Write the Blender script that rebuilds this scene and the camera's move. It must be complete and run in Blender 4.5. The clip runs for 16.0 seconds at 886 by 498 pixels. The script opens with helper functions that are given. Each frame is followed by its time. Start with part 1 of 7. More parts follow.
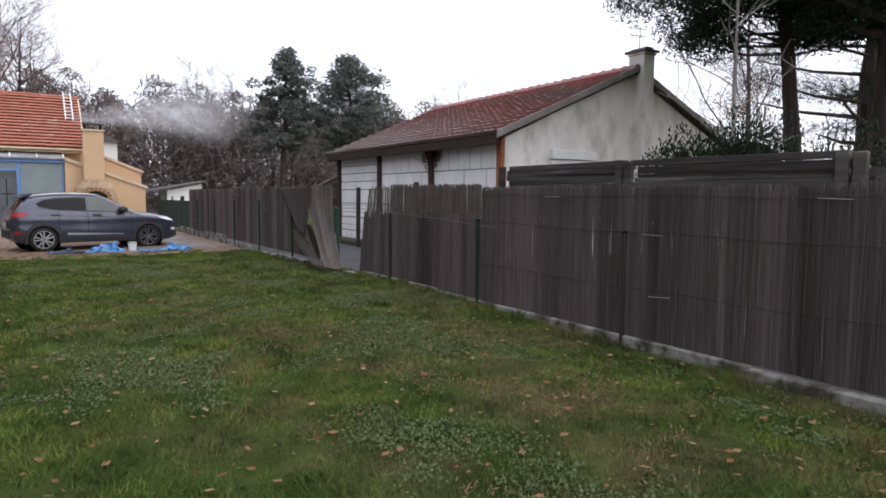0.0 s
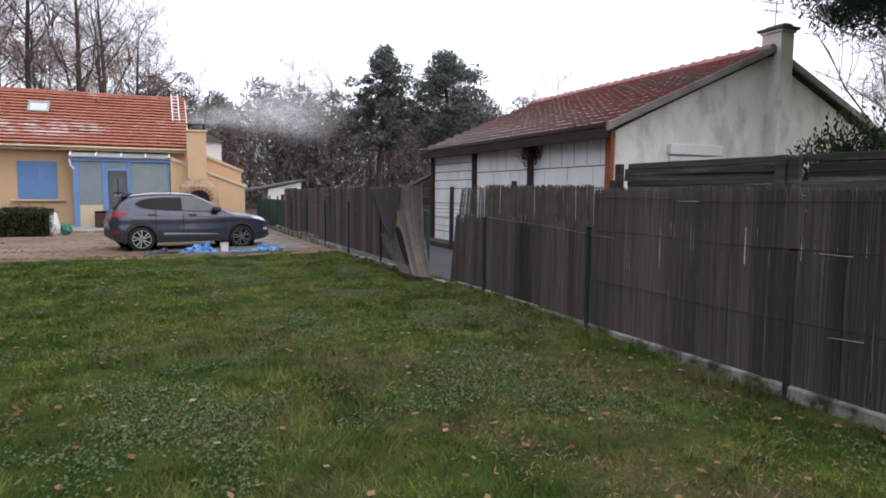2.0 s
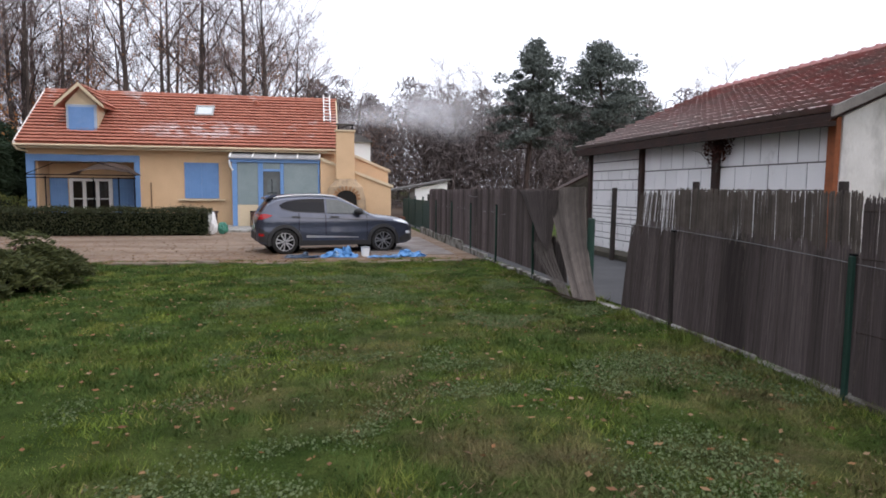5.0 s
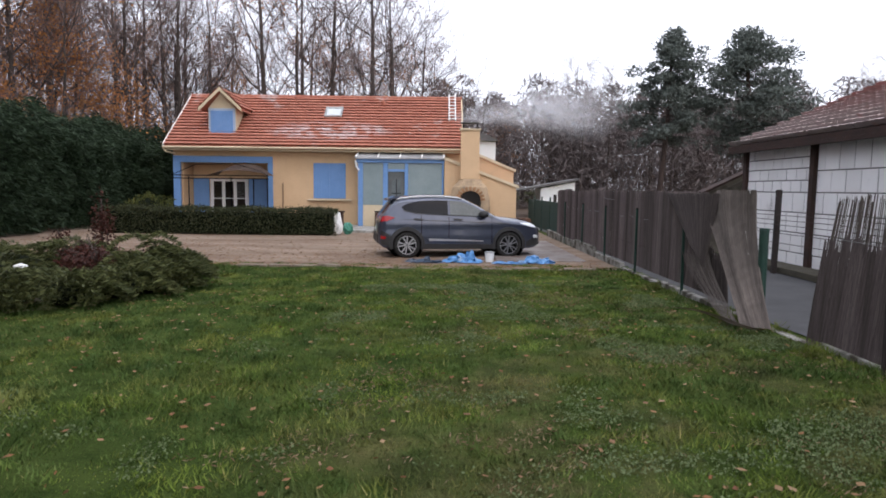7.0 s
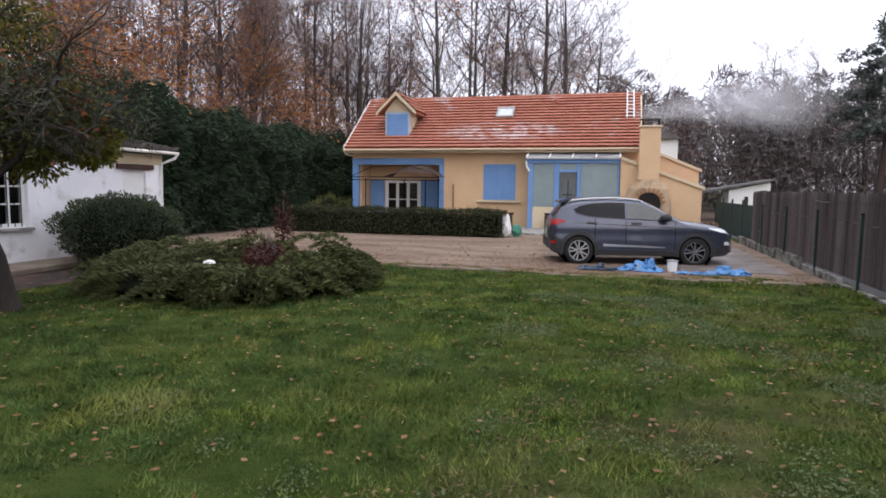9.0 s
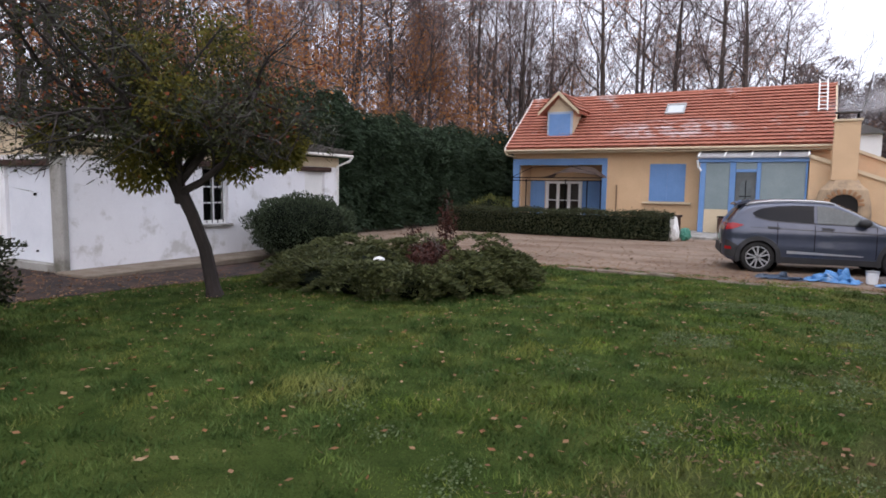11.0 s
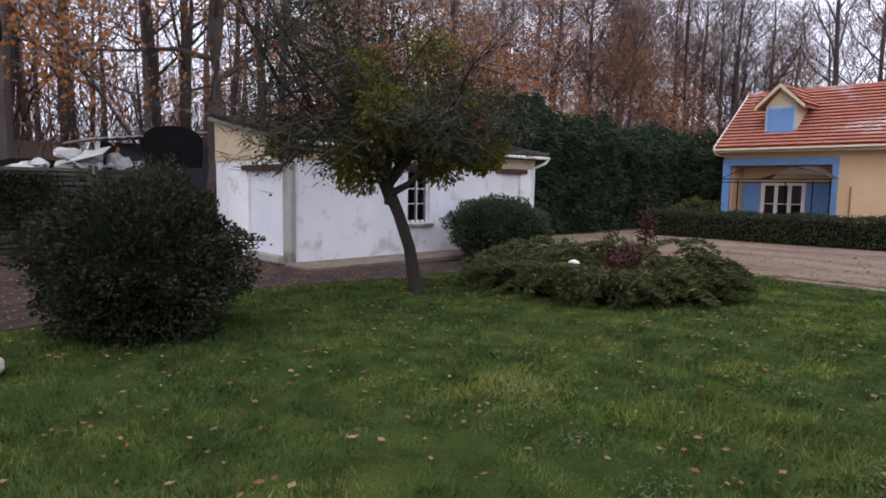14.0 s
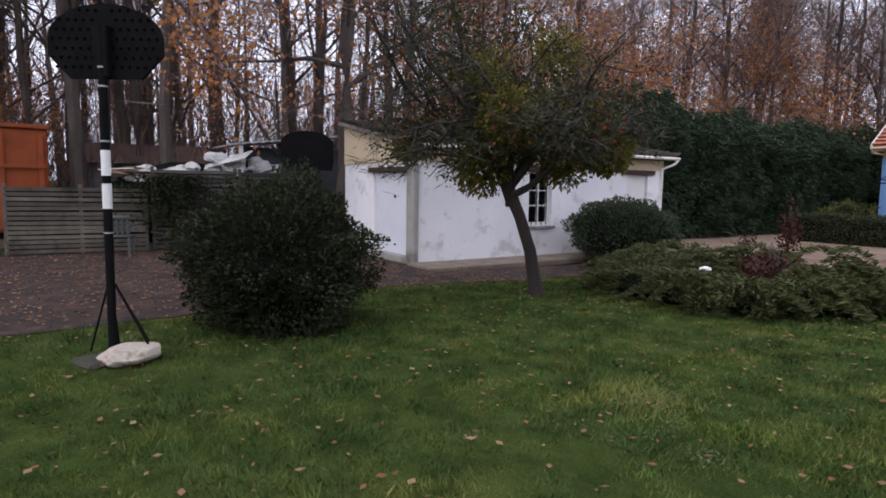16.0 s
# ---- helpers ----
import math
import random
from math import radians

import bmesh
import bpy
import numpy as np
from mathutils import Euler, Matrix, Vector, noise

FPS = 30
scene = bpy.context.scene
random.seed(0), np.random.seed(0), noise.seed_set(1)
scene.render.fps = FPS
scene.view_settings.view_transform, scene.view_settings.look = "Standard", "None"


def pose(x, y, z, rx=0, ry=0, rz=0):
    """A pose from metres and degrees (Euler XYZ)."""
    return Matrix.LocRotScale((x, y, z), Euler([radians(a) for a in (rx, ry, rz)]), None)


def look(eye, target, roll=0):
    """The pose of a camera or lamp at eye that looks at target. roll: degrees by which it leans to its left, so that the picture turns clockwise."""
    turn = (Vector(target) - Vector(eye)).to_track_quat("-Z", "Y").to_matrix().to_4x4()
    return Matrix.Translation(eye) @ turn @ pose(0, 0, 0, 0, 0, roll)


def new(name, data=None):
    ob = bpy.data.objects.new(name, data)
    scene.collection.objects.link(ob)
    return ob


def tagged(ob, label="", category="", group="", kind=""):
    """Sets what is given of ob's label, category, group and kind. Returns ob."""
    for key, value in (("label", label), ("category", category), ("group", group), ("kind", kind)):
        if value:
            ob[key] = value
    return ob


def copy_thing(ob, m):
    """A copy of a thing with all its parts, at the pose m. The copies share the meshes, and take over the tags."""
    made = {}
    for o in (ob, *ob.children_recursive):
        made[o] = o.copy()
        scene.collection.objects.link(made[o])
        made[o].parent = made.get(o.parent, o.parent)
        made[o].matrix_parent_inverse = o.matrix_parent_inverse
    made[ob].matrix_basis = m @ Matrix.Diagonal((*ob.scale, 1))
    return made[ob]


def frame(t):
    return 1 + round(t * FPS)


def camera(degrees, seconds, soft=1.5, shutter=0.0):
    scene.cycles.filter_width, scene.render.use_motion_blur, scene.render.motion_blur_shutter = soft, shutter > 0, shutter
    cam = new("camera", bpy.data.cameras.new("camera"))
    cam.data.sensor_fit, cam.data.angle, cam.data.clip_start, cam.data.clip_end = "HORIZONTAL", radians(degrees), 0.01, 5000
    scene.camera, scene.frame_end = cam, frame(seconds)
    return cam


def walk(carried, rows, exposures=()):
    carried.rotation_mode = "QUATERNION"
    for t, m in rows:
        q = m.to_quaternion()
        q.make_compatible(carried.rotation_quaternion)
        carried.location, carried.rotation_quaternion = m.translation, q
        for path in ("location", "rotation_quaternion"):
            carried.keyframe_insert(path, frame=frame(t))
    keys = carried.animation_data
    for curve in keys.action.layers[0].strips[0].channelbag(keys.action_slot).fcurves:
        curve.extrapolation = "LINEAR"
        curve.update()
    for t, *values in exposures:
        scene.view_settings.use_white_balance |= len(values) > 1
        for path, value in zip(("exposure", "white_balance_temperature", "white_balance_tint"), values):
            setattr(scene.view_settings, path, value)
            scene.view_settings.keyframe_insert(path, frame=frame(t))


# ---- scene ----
cam = camera(69.8, 16.0, soft=1.75)
PATH = [
    (0, (-1.162, 0.818, 1.397), (-0.081, 2.492, 1.233), 0.5),
    (0.5, (-0.972, 1.096, 1.405), (0.048, 2.808, 1.239), 0.5),
    (1, (-0.824, 1.356, 1.426), (0.134, 3.104, 1.258), 0.5),
    (1.5, (-0.68, 1.63, 1.449), (0.21, 3.413, 1.277), 0.5),
    (2, (-0.562, 1.905, 1.464), (0.256, 3.722, 1.289), 0.5),
    (2.5, (-0.449, 2.173, 1.483), (0.296, 4.021, 1.306), 0.5),
    (3, (-0.349, 2.452, 1.502), (0.323, 4.327, 1.323), 0.5),
    (3.5, (-0.266, 2.743, 1.522), (0.334, 4.642, 1.34), 0.5),
    (4, (-0.198, 3.052, 1.528), (0.329, 4.973, 1.345), 0.5),
    (6.5, (-0.113, 4.413, 1.584), (0.012, 6.4, 1.396), 0.7),
    (7, (-0.117, 4.677, 1.592), (-0.11, 6.668, 1.402), 0.7),
    (7.5, (-0.14, 4.946, 1.585), (-0.256, 6.933, 1.395), 0.7),
    (8, (-0.169, 5.189, 1.58), (-0.416, 7.164, 1.389), 0.7),
    (8.5, (-0.189, 5.355, 1.574), (-0.573, 7.309, 1.384), 0.7),
    (9, (-0.211, 5.371, 1.586), (-0.725, 7.294, 1.394), 0.7),
    (9.5, (-0.231, 5.334, 1.604), (-0.873, 7.218, 1.409), 0.8),
    (10, (-0.241, 5.32, 1.605), (-1.008, 7.157, 1.409), 0.8),
    (12.5, (-0.25, 5.289, 1.604), (-1.459, 6.87, 1.404), 0.8),
    (13, (-0.279, 5.287, 1.602), (-1.566, 6.804, 1.402), 0.8),
    (13.5, (-0.28, 5.285, 1.615), (-1.647, 6.731, 1.414), 0.8),
    (14, (-0.268, 5.265, 1.609), (-1.71, 6.636, 1.409), 0.8),
    (14.5, (-0.275, 5.274, 1.613), (-1.789, 6.565, 1.412), 0.7),
    (15, (-0.289, 5.261, 1.61), (-1.867, 6.474, 1.41), 0.7),
    (15.5, (-0.27, 5.257, 1.614), (-1.9, 6.398, 1.413), 0.7),
    (16, (-0.282, 5.257, 1.623), (-1.955, 6.334, 1.421), 0.8),
]
EXPOSURES = [(0, 0.6, 6080, 15.5), (7, 0.67, 6050, 15.5), (9, 0.65, 6050, 17), (12.5, 0.57, 5930, 19), (16, 0.42, 5870, 20.5)]
walk(cam, [(t, look(eye, target, roll)) for t, eye, target, roll in PATH], EXPOSURES)

# ---- light: an overcast winter sky ----
world = bpy.data.worlds.new("overcast_sky")
scene.world = world
world.use_nodes = True
wn, wl = world.node_tree.nodes, world.node_tree.links
sky = wn.new("ShaderNodeTexSky")
sky.sky_type, sky.sun_disc = "NISHITA", False
sky.sun_elevation, sky.sun_rotation = radians(28), radians(150)
sky.dust_density, sky.air_density = 6.0, 1.0
cloud = wn.new("ShaderNodeMix")
cloud.data_type = "RGBA"
cloud.inputs["Factor"].default_value = 0.86
cloud.inputs["B"].default_value = (8.6, 8.75, 9.0, 1)
wl.new(sky.outputs[0], cloud.inputs["A"])
wl.new(cloud.outputs["Result"], wn["Background"].inputs["Color"])
wn["Background"].inputs["Strength"].default_value = 0.12
sun = new("sun", bpy.data.lights.new("sun", "SUN"))
sun.data.energy, sun.data.angle, sun.data.color = 0.7, radians(40), (1.0, 0.97, 0.93)
sun.matrix_world = look((0, 0, 30), (-2, 14, 0))

# ---- helpers of this scene ----


def thing(name, x, y, z=0.0, turn=0.0, label="", category="", group="", kind=""):
    ob = new(name)
    ob.empty_display_size = 0.2
    ob.matrix_world = pose(x, y, z, 0, 0, turn)
    return tagged(ob, label, category, group, kind)


def part(name, bm, material, parent=None, label="", smooth=False):
    me = bpy.data.meshes.new(name)
    bmesh.ops.recalc_face_normals(bm, faces=bm.faces)
    bm.to_mesh(me)
    bm.free()
    if smooth:
        me.polygons.foreach_set("use_smooth", [True] * len(me.polygons))
    me.materials.append(material)
    ob = new(name, me)
    ob.parent = parent
    return tagged(ob, label)


def mesh_part(name, verts, faces, material, parent=None, label=""):
    me = bpy.data.meshes.new(name)
    me.from_pydata(verts, [], faces)
    me.materials.append(material)
    ob = new(name, me)
    ob.parent = parent
    return tagged(ob, label)


def box(bm, lo, hi, bevel=0.0, m=None):
    """A box between two corners."""
    size = [abs(b - a) for a, b in zip(lo, hi)]
    mid = [(a + b) / 2 for a, b in zip(lo, hi)]
    made = bmesh.ops.create_cube(bm, size=1.0, matrix=Matrix.LocRotScale(mid, None, size))["verts"]
    if bevel:
        edges = {e for v in made for e in v.link_edges}
        made = bmesh.ops.bevel(bm, geom=list(edges), offset=bevel, segments=1, affect="EDGES")["verts"]
        made = list({v for v in made})
    if m:
        bmesh.ops.transform(bm, matrix=m, verts=made)
    return bm


def boxed(lo, hi, bevel=0.0, m=None):
    return box(bmesh.new(), lo, hi, bevel, m)


def prism(bm, outline, axis, a, b):
    """An outline of 2D points, pushed along an axis from a to b."""
    def place(p, d):
        return {"x": (d, p[0], p[1]), "y": (p[0], d, p[1]), "z": (p[0], p[1], d)}[axis]
    low = [bm.verts.new(place(p, a)) for p in outline]
    high = [bm.verts.new(place(p, b)) for p in outline]
    bm.faces.new(low)
    bm.faces.new(high[::-1])
    n = len(outline)
    for i in range(n):
        bm.faces.new((low[i], low[(i + 1) % n], high[(i + 1) % n], high[i]))
    return bm


def tube(bm, pts, radii, sides=6, cap=True):
    """A tapered tube along points."""
    rings = []
    for i, p in enumerate(pts):
        a, b = Vector(pts[max(i - 1, 0)]), Vector(pts[min(i + 1, len(pts) - 1)])
        q = (b - a).to_track_quat("Z", "Y") if (b - a).length > 1e-6 else Vector((0, 0, 1)).to_track_quat("Z", "Y")
        r = radii[i] if isinstance(radii, (list, tuple)) else radii
        rings.append([bm.verts.new(Vector(p) + q @ Vector((r * math.cos(k * math.tau / sides), r * math.sin(k * math.tau / sides), 0))) for k in range(sides)])
    for a, b in zip(rings, rings[1:]):
        for k in range(sides):
            bm.faces.new((a[k], a[(k + 1) % sides], b[(k + 1) % sides], b[k]))
    if cap:
        bm.faces.new(rings[0][::-1])
        bm.faces.new(rings[-1])
    return bm


# ---- materials ----


def mix_rgb(nt, fac, a, b, blend="MIX"):
    n = nt.nodes.new("ShaderNodeMix")
    n.data_type, n.blend_type = "RGBA", blend
    for key, v in (("Factor", fac), ("A", a), ("B", b)):
        sock = [s for s in n.inputs if s.name == key and (s.type == "RGBA" or key == "Factor")][0]
        if isinstance(v, (int, float)):
            sock.default_value = v
        elif isinstance(v, tuple):
            sock.default_value = (*v[:3], 1)
        else:
            nt.links.new(v, sock)
    return [s for s in n.outputs if s.type == "RGBA"][0]


def noise_tex(nt, scale, detail=4.0, stretch=(1, 1, 1), rough=0.6, coords="Object"):
    tc, mp, nz = nt.nodes.new("ShaderNodeTexCoord"), nt.nodes.new("ShaderNodeMapping"), nt.nodes.new("ShaderNodeTexNoise")
    mp.inputs["Scale"].default_value = stretch
    nz.inputs["Scale"].default_value, nz.inputs["Detail"].default_value, nz.inputs["Roughness"].default_value = scale, detail, rough
    source = nt.nodes.new("ShaderNodeNewGeometry").outputs["Position"] if coords == "World" else tc.outputs[coords]
    nt.links.new(source, mp.inputs["Vector"])
    nt.links.new(mp.outputs[0], nz.inputs["Vector"])
    return nz.outputs["Fac"]


def ramp(nt, fac, *stops):
    n = nt.nodes.new("ShaderNodeValToRGB")
    while len(n.color_ramp.elements) < len(stops):
        n.color_ramp.elements.new(0.5)
    for e, (at, c) in zip(n.color_ramp.elements, stops):
        e.position, e.color = at, (*(c if isinstance(c, tuple) else (c, c, c)), 1)
    nt.links.new(fac, n.inputs[0])
    return n.outputs[0]


def random_of(nt, island=False):
    if island:
        return nt.nodes.new("ShaderNodeNewGeometry").outputs["Random Per Island"]
    return nt.nodes.new("ShaderNodeObjectInfo").outputs["Random"]


TONE = 0.84  # all but the listed pale materials are darkened, for contrast under raised exposure
FULL_TONE = ("whitewash", "white_paint", "cement_render", "whitewashed", "lamp", "scrap")


def toned(name, c):
    return c if c is None or any(k in name for k in FULL_TONE) else tuple(v * TONE for v in c)


def surface(name, a, b=None, scale=3.0, grain=40.0, rough=0.8, metal=0.0, bump=0.15, stain=None, stain_at=(0.55, 0.75), stain_scale=0.8,
            stretch=(1, 1, 1), vary=0.0, island=False, spec=0.3):
    """A worn surface: two colours in patches, fine grain with relief, stains, and a spread from piece to piece."""
    m = bpy.data.materials.new(name)
    m.use_nodes = True
    nt = m.node_tree
    bs = nt.nodes["Principled BSDF"]
    bs.inputs["Roughness"].default_value, bs.inputs["Metallic"].default_value = rough, metal
    bs.inputs["Specular IOR Level"].default_value = spec
    b = b or tuple(c * 0.8 for c in a)
    a, b, stain = toned(name, a), toned(name, b), toned(name, stain)
    patches = ramp(nt, noise_tex(nt, scale, 5, stretch, 0.6, "World"), (0.32, 0.0), (0.68, 1.0))
    col = mix_rgb(nt, patches, a, b)
    fine = noise_tex(nt, grain, 4, stretch, 0.7, "World")
    col = mix_rgb(nt, 0.35, col, ramp(nt, fine, (0.3, 0.35), (0.7, 0.75)), "OVERLAY")
    if stain:
        mask = ramp(nt, noise_tex(nt, stain_scale, 6, stretch, 0.65, "World"), (stain_at[0], 0.0), (stain_at[1], 1.0))
        col = mix_rgb(nt, mask, col, stain)
    if vary:
        r = ramp(nt, random_of(nt, island), (0.0, 1 - vary), (1.0, 1.0))
        col = mix_rgb(nt, 1.0, col, r, "MULTIPLY")
    nt.links.new(col, bs.inputs["Base Color"])
    if bump:
        bp = nt.nodes.new("ShaderNodeBump")
        bp.inputs["Strength"].default_value, bp.inputs["Distance"].default_value = bump, 0.02
        nt.links.new(fine, bp.inputs["Height"])
        nt.links.new(bp.outputs[0], bs.inputs["Normal"])
    return m


def leafy(name, *cols, rough=0.6, trans=0.15):
    """Foliage: a colour for each leaf out of a range, a little light through it."""
    m = bpy.data.materials.new(name)
    m.use_nodes = True
    nt = m.node_tree
    bs = nt.nodes["Principled BSDF"]
    bs.inputs["Roughness"].default_value, bs.inputs["Specular IOR Level"].default_value = rough, 0.15
    cols = [toned(name, c) for c in cols]
    stops = [(i / max(len(cols) - 1, 1), c) for i, c in enumerate(cols)]
    col = ramp(nt, random_of(nt, True), *stops)
    col = mix_rgb(nt, ramp(nt, noise_tex(nt, 1.3, 3, (1, 1, 1), 0.6, "World"), (0.35, 0.0), (0.7, 0.45)), col, cols[-1])
    nt.links.new(col, bs.inputs["Base Color"])
    if trans:
        tr, ms = nt.nodes.new("ShaderNodeBsdfTranslucent"), nt.nodes.new("ShaderNodeMixShader")
        nt.links.new(col, tr.inputs["Color"])
        ms.inputs[0].default_value = trans
        nt.links.new(bs.outputs[0], ms.inputs[1])
        nt.links.new(tr.outputs[0], ms.inputs[2])
        nt.links.new(ms.outputs[0], nt.nodes["Material Output"].inputs["Surface"])
    return m


def glassy(name, tint=(0.9, 0.95, 0.95), rough=0.02):
    m = bpy.data.materials.new(name)
    m.use_nodes = True
    bs = m.node_tree.nodes["Principled BSDF"]
    bs.inputs["Base Color"].default_value = (*tint, 1)
    bs.inputs["Roughness"].default_value, bs.inputs["Transmission Weight"].default_value, bs.inputs["IOR"].default_value = rough, 1.0, 1.45
    return m


M_RENDER_OCHRE = surface("ochre_render", (0.72, 0.5, 0.3), (0.65, 0.45, 0.27), 1.2, 60, 0.9, stain=(0.55, 0.42, 0.28), stain_scale=0.5)
M_CREAM = surface("cream_paint", (0.72, 0.6, 0.42), (0.64, 0.52, 0.35), 1.5, 50, 0.85)
M_BLUE = surface("blue_paint", (0.18, 0.33, 0.62), (0.15, 0.29, 0.56), 2.0, 50, 0.55, bump=0.05, stain=(0.26, 0.38, 0.6), stain_at=(0.6, 0.85))
M_WHITE = surface("white_paint", (0.78, 0.78, 0.76), (0.7, 0.7, 0.68), 2.0, 60, 0.6, bump=0.05)
M_TILE_HOUSE = surface("red_roof_tile", (0.5, 0.205, 0.135), (0.41, 0.155, 0.105), 2.5, 45, 0.85, stain=(0.6, 0.47, 0.43), stain_at=(0.58, 0.66), stain_scale=0.55, vary=0.12)
M_TILE_HOUSE_ISL = surface("red_roof_tile_rest", (0.5, 0.205, 0.135), (0.41, 0.155, 0.105), 2.5, 45, 0.85, stain=(0.6, 0.47, 0.43), stain_at=(0.58, 0.66), stain_scale=0.55, vary=0.12, island=True)


def lichen(m, centre, span, colour, least=0.44):
    """A pale lichened area round a place on a roof, broken up by noise."""
    nt = m.node_tree
    bs = nt.nodes["Principled BSDF"]
    was = bs.inputs["Base Color"].links[0].from_socket
    geo, mp, ln = nt.nodes.new("ShaderNodeNewGeometry"), nt.nodes.new("ShaderNodeMapping"), nt.nodes.new("ShaderNodeVectorMath")
    ln.operation = "LENGTH"
    mp.inputs["Location"].default_value = [-c / s for c, s in zip(centre, span)]
    mp.inputs["Scale"].default_value = [1 / s for s in span]
    nt.links.new(geo.outputs["Position"], mp.inputs["Vector"])
    nt.links.new(mp.outputs[0], ln.inputs[0])
    near = ramp(nt, ln.outputs["Value"], (0.4, 1.0), (1.0, 0.0))
    broken = ramp(nt, noise_tex(nt, 2.2, 6, (1, 1, 2.2), 0.65, "World"), (least, 0.0), (least + 0.12, 0.8))
    nt.links.new(mix_rgb(nt, mix_rgb(nt, 1.0, near, broken, "MULTIPLY"), was, colour), bs.inputs["Base Color"])


for roof_paint in (M_TILE_HOUSE, M_TILE_HOUSE_ISL):
    lichen(roof_paint, (-5.0, 33.1, 4.0), (3.0, 3.0, 0.55), (0.62, 0.54, 0.53))
M_TILE_OLD = surface("mossy_roof_tile", (0.54, 0.25, 0.23), (0.41, 0.26, 0.24), 1.4, 40, 0.9, stain=(0.36, 0.31, 0.285), stain_at=(0.5, 0.66), stain_scale=0.45, vary=0.16)
M_TILE_OLD_ISL = surface("mossy_roof_tile_rest", (0.54, 0.25, 0.23), (0.41, 0.26, 0.24), 1.4, 40, 0.9, stain=(0.36, 0.31, 0.285), stain_at=(0.5, 0.66), stain_scale=0.45, vary=0.16, island=True)
for roof_paint in (M_TILE_OLD, M_TILE_OLD_ISL):
    lichen(roof_paint, (7.4, 20.0, 2.8), (3.8, 9.0, 1.8), (0.42, 0.39, 0.375), 0.24)
M_TILE_HUT = surface("grey_hut_tile", (0.24, 0.22, 0.2), (0.14, 0.13, 0.12), 2.0, 40, 0.9, stain=(0.4, 0.4, 0.38), stain_at=(0.6, 0.75), stain_scale=1.5, vary=0.4)
M_CEMENT = surface("grey_cement_render", (0.8, 0.77, 0.72), (0.66, 0.63, 0.58), 2.2, 30, 0.95, stain=(0.4, 0.38, 0.34), stain_at=(0.5, 0.78), stain_scale=1.8, stretch=(1, 1, 0.55))
M_BLOCK = surface("whitewashed_block", (0.88, 0.87, 0.86), (0.82, 0.81, 0.8), 1.2, 40, 0.95, stain=(0.4, 0.38, 0.35), stain_at=(0.6, 0.8), stain_scale=1.2, vary=0.08)
M_MORTAR = surface("grey_mortar", (0.17, 0.16, 0.155), (0.11, 0.11, 0.105), 4, 50, 0.95)
M_RUST_POST = surface("dark_rusted_post", (0.035, 0.024, 0.02), (0.06, 0.032, 0.025), 5, 50, 0.85)
M_ORANGE_POST = surface("orange_brown_post", (0.38, 0.12, 0.05), (0.25, 0.09, 0.04), 5, 50, 0.8)
M_CONCRETE = surface("weathered_concrete", (0.42, 0.41, 0.38), (0.3, 0.29, 0.26), 2, 40, 0.95, stain=(0.16, 0.15, 0.12), stain_at=(0.5, 0.7), stain_scale=2)
M_HUT_WALL = surface("peeling_whitewash", (0.86, 0.86, 0.88), (0.78, 0.78, 0.8), 0.9, 45, 0.95, stain=(0.6, 0.59, 0.57), stain_at=(0.55, 0.66), stain_scale=1.9)
M_BROWN_WOOD = surface("dark_brown_wood", (0.085, 0.046, 0.034), (0.05, 0.03, 0.024), 3, 30, 0.8, stretch=(1, 1, 6))
M_GREY_WOOD = surface("grey_weathered_plank", (0.14, 0.125, 0.113), (0.06, 0.053, 0.049), 3, 40, 0.9, stretch=(0.5, 0.35, 6), vary=0.55, stain=(0.26, 0.24, 0.21), stain_at=(0.56, 0.7), stain_scale=2.5)
M_LIGHT_WOOD = surface("pale_weathered_slat", (0.216, 0.1925, 0.1496), (0.108, 0.0945, 0.0748), 2.2, 40, 0.9, vary=0.6, stain=(0.0504, 0.0455, 0.034), stain_at=(0.55, 0.7), stain_scale=2.0)
M_REED = surface("dark_reed", (0.24, 0.1944, 0.1854), (0.156, 0.126, 0.122), 55, 120, 0.85, stretch=(1, 1, 0.03), vary=0.4, island=True, stain=(0.084, 0.0672, 0.0634), stain_at=(0.44, 0.62), stain_scale=1.5)
# darker copy of the reed: shade of the torn fold put into its colour
M_REED_SHADED = surface("dark_torn_reed", (0.11, 0.088, 0.08), (0.065, 0.053, 0.049), 40, 90, 0.85, stretch=(1, 1, 0.1), vary=0.5, island=True)
M_REED_FADED = surface("faded_brown_reed", (0.19, 0.158, 0.136), (0.125, 0.104, 0.09), 6, 60, 0.85, vary=0.45, island=True)
M_REED_PALE = surface("pale_reed", (0.22, 0.19, 0.165), (0.14, 0.12, 0.105), 6, 60, 0.85, vary=0.5, island=True)
M_GREEN_POST = surface("dark_green_metal", (0.02, 0.055, 0.04), (0.015, 0.04, 0.03), 4, 60, 0.5, bump=0.05)
M_WIRE = surface("steel_wire", (0.3, 0.3, 0.3), None, 5, 50, 0.45, 0.9, 0)
M_BLACK = surface("black_paint", (0.007, 0.007, 0.008), (0.011, 0.011, 0.012), 5, 50, 0.8, bump=0.03, spec=0.05)
M_PLINTH = surface("soiled_concrete", (0.36, 0.35, 0.32), (0.24, 0.23, 0.2), 3, 40, 0.95, stain=(0.06, 0.052, 0.036), stain_at=(0.44, 0.58), stain_scale=2.6)
M_BARK_DARK = surface("dark_smooth_bark", (0.055, 0.044, 0.039), (0.035, 0.029, 0.027), 4, 25, 0.95, bump=0.5, stretch=(1, 1, 0.3))
M_GRAVEL = surface("leafy_gravel", (0.3, 0.225, 0.165), (0.21, 0.155, 0.112), 1.2, 30, 0.95, bump=0.6, stain=(0.16, 0.1, 0.065), stain_at=(0.46, 0.66), stain_scale=0.9, stretch=(0.35, 1.2, 1))
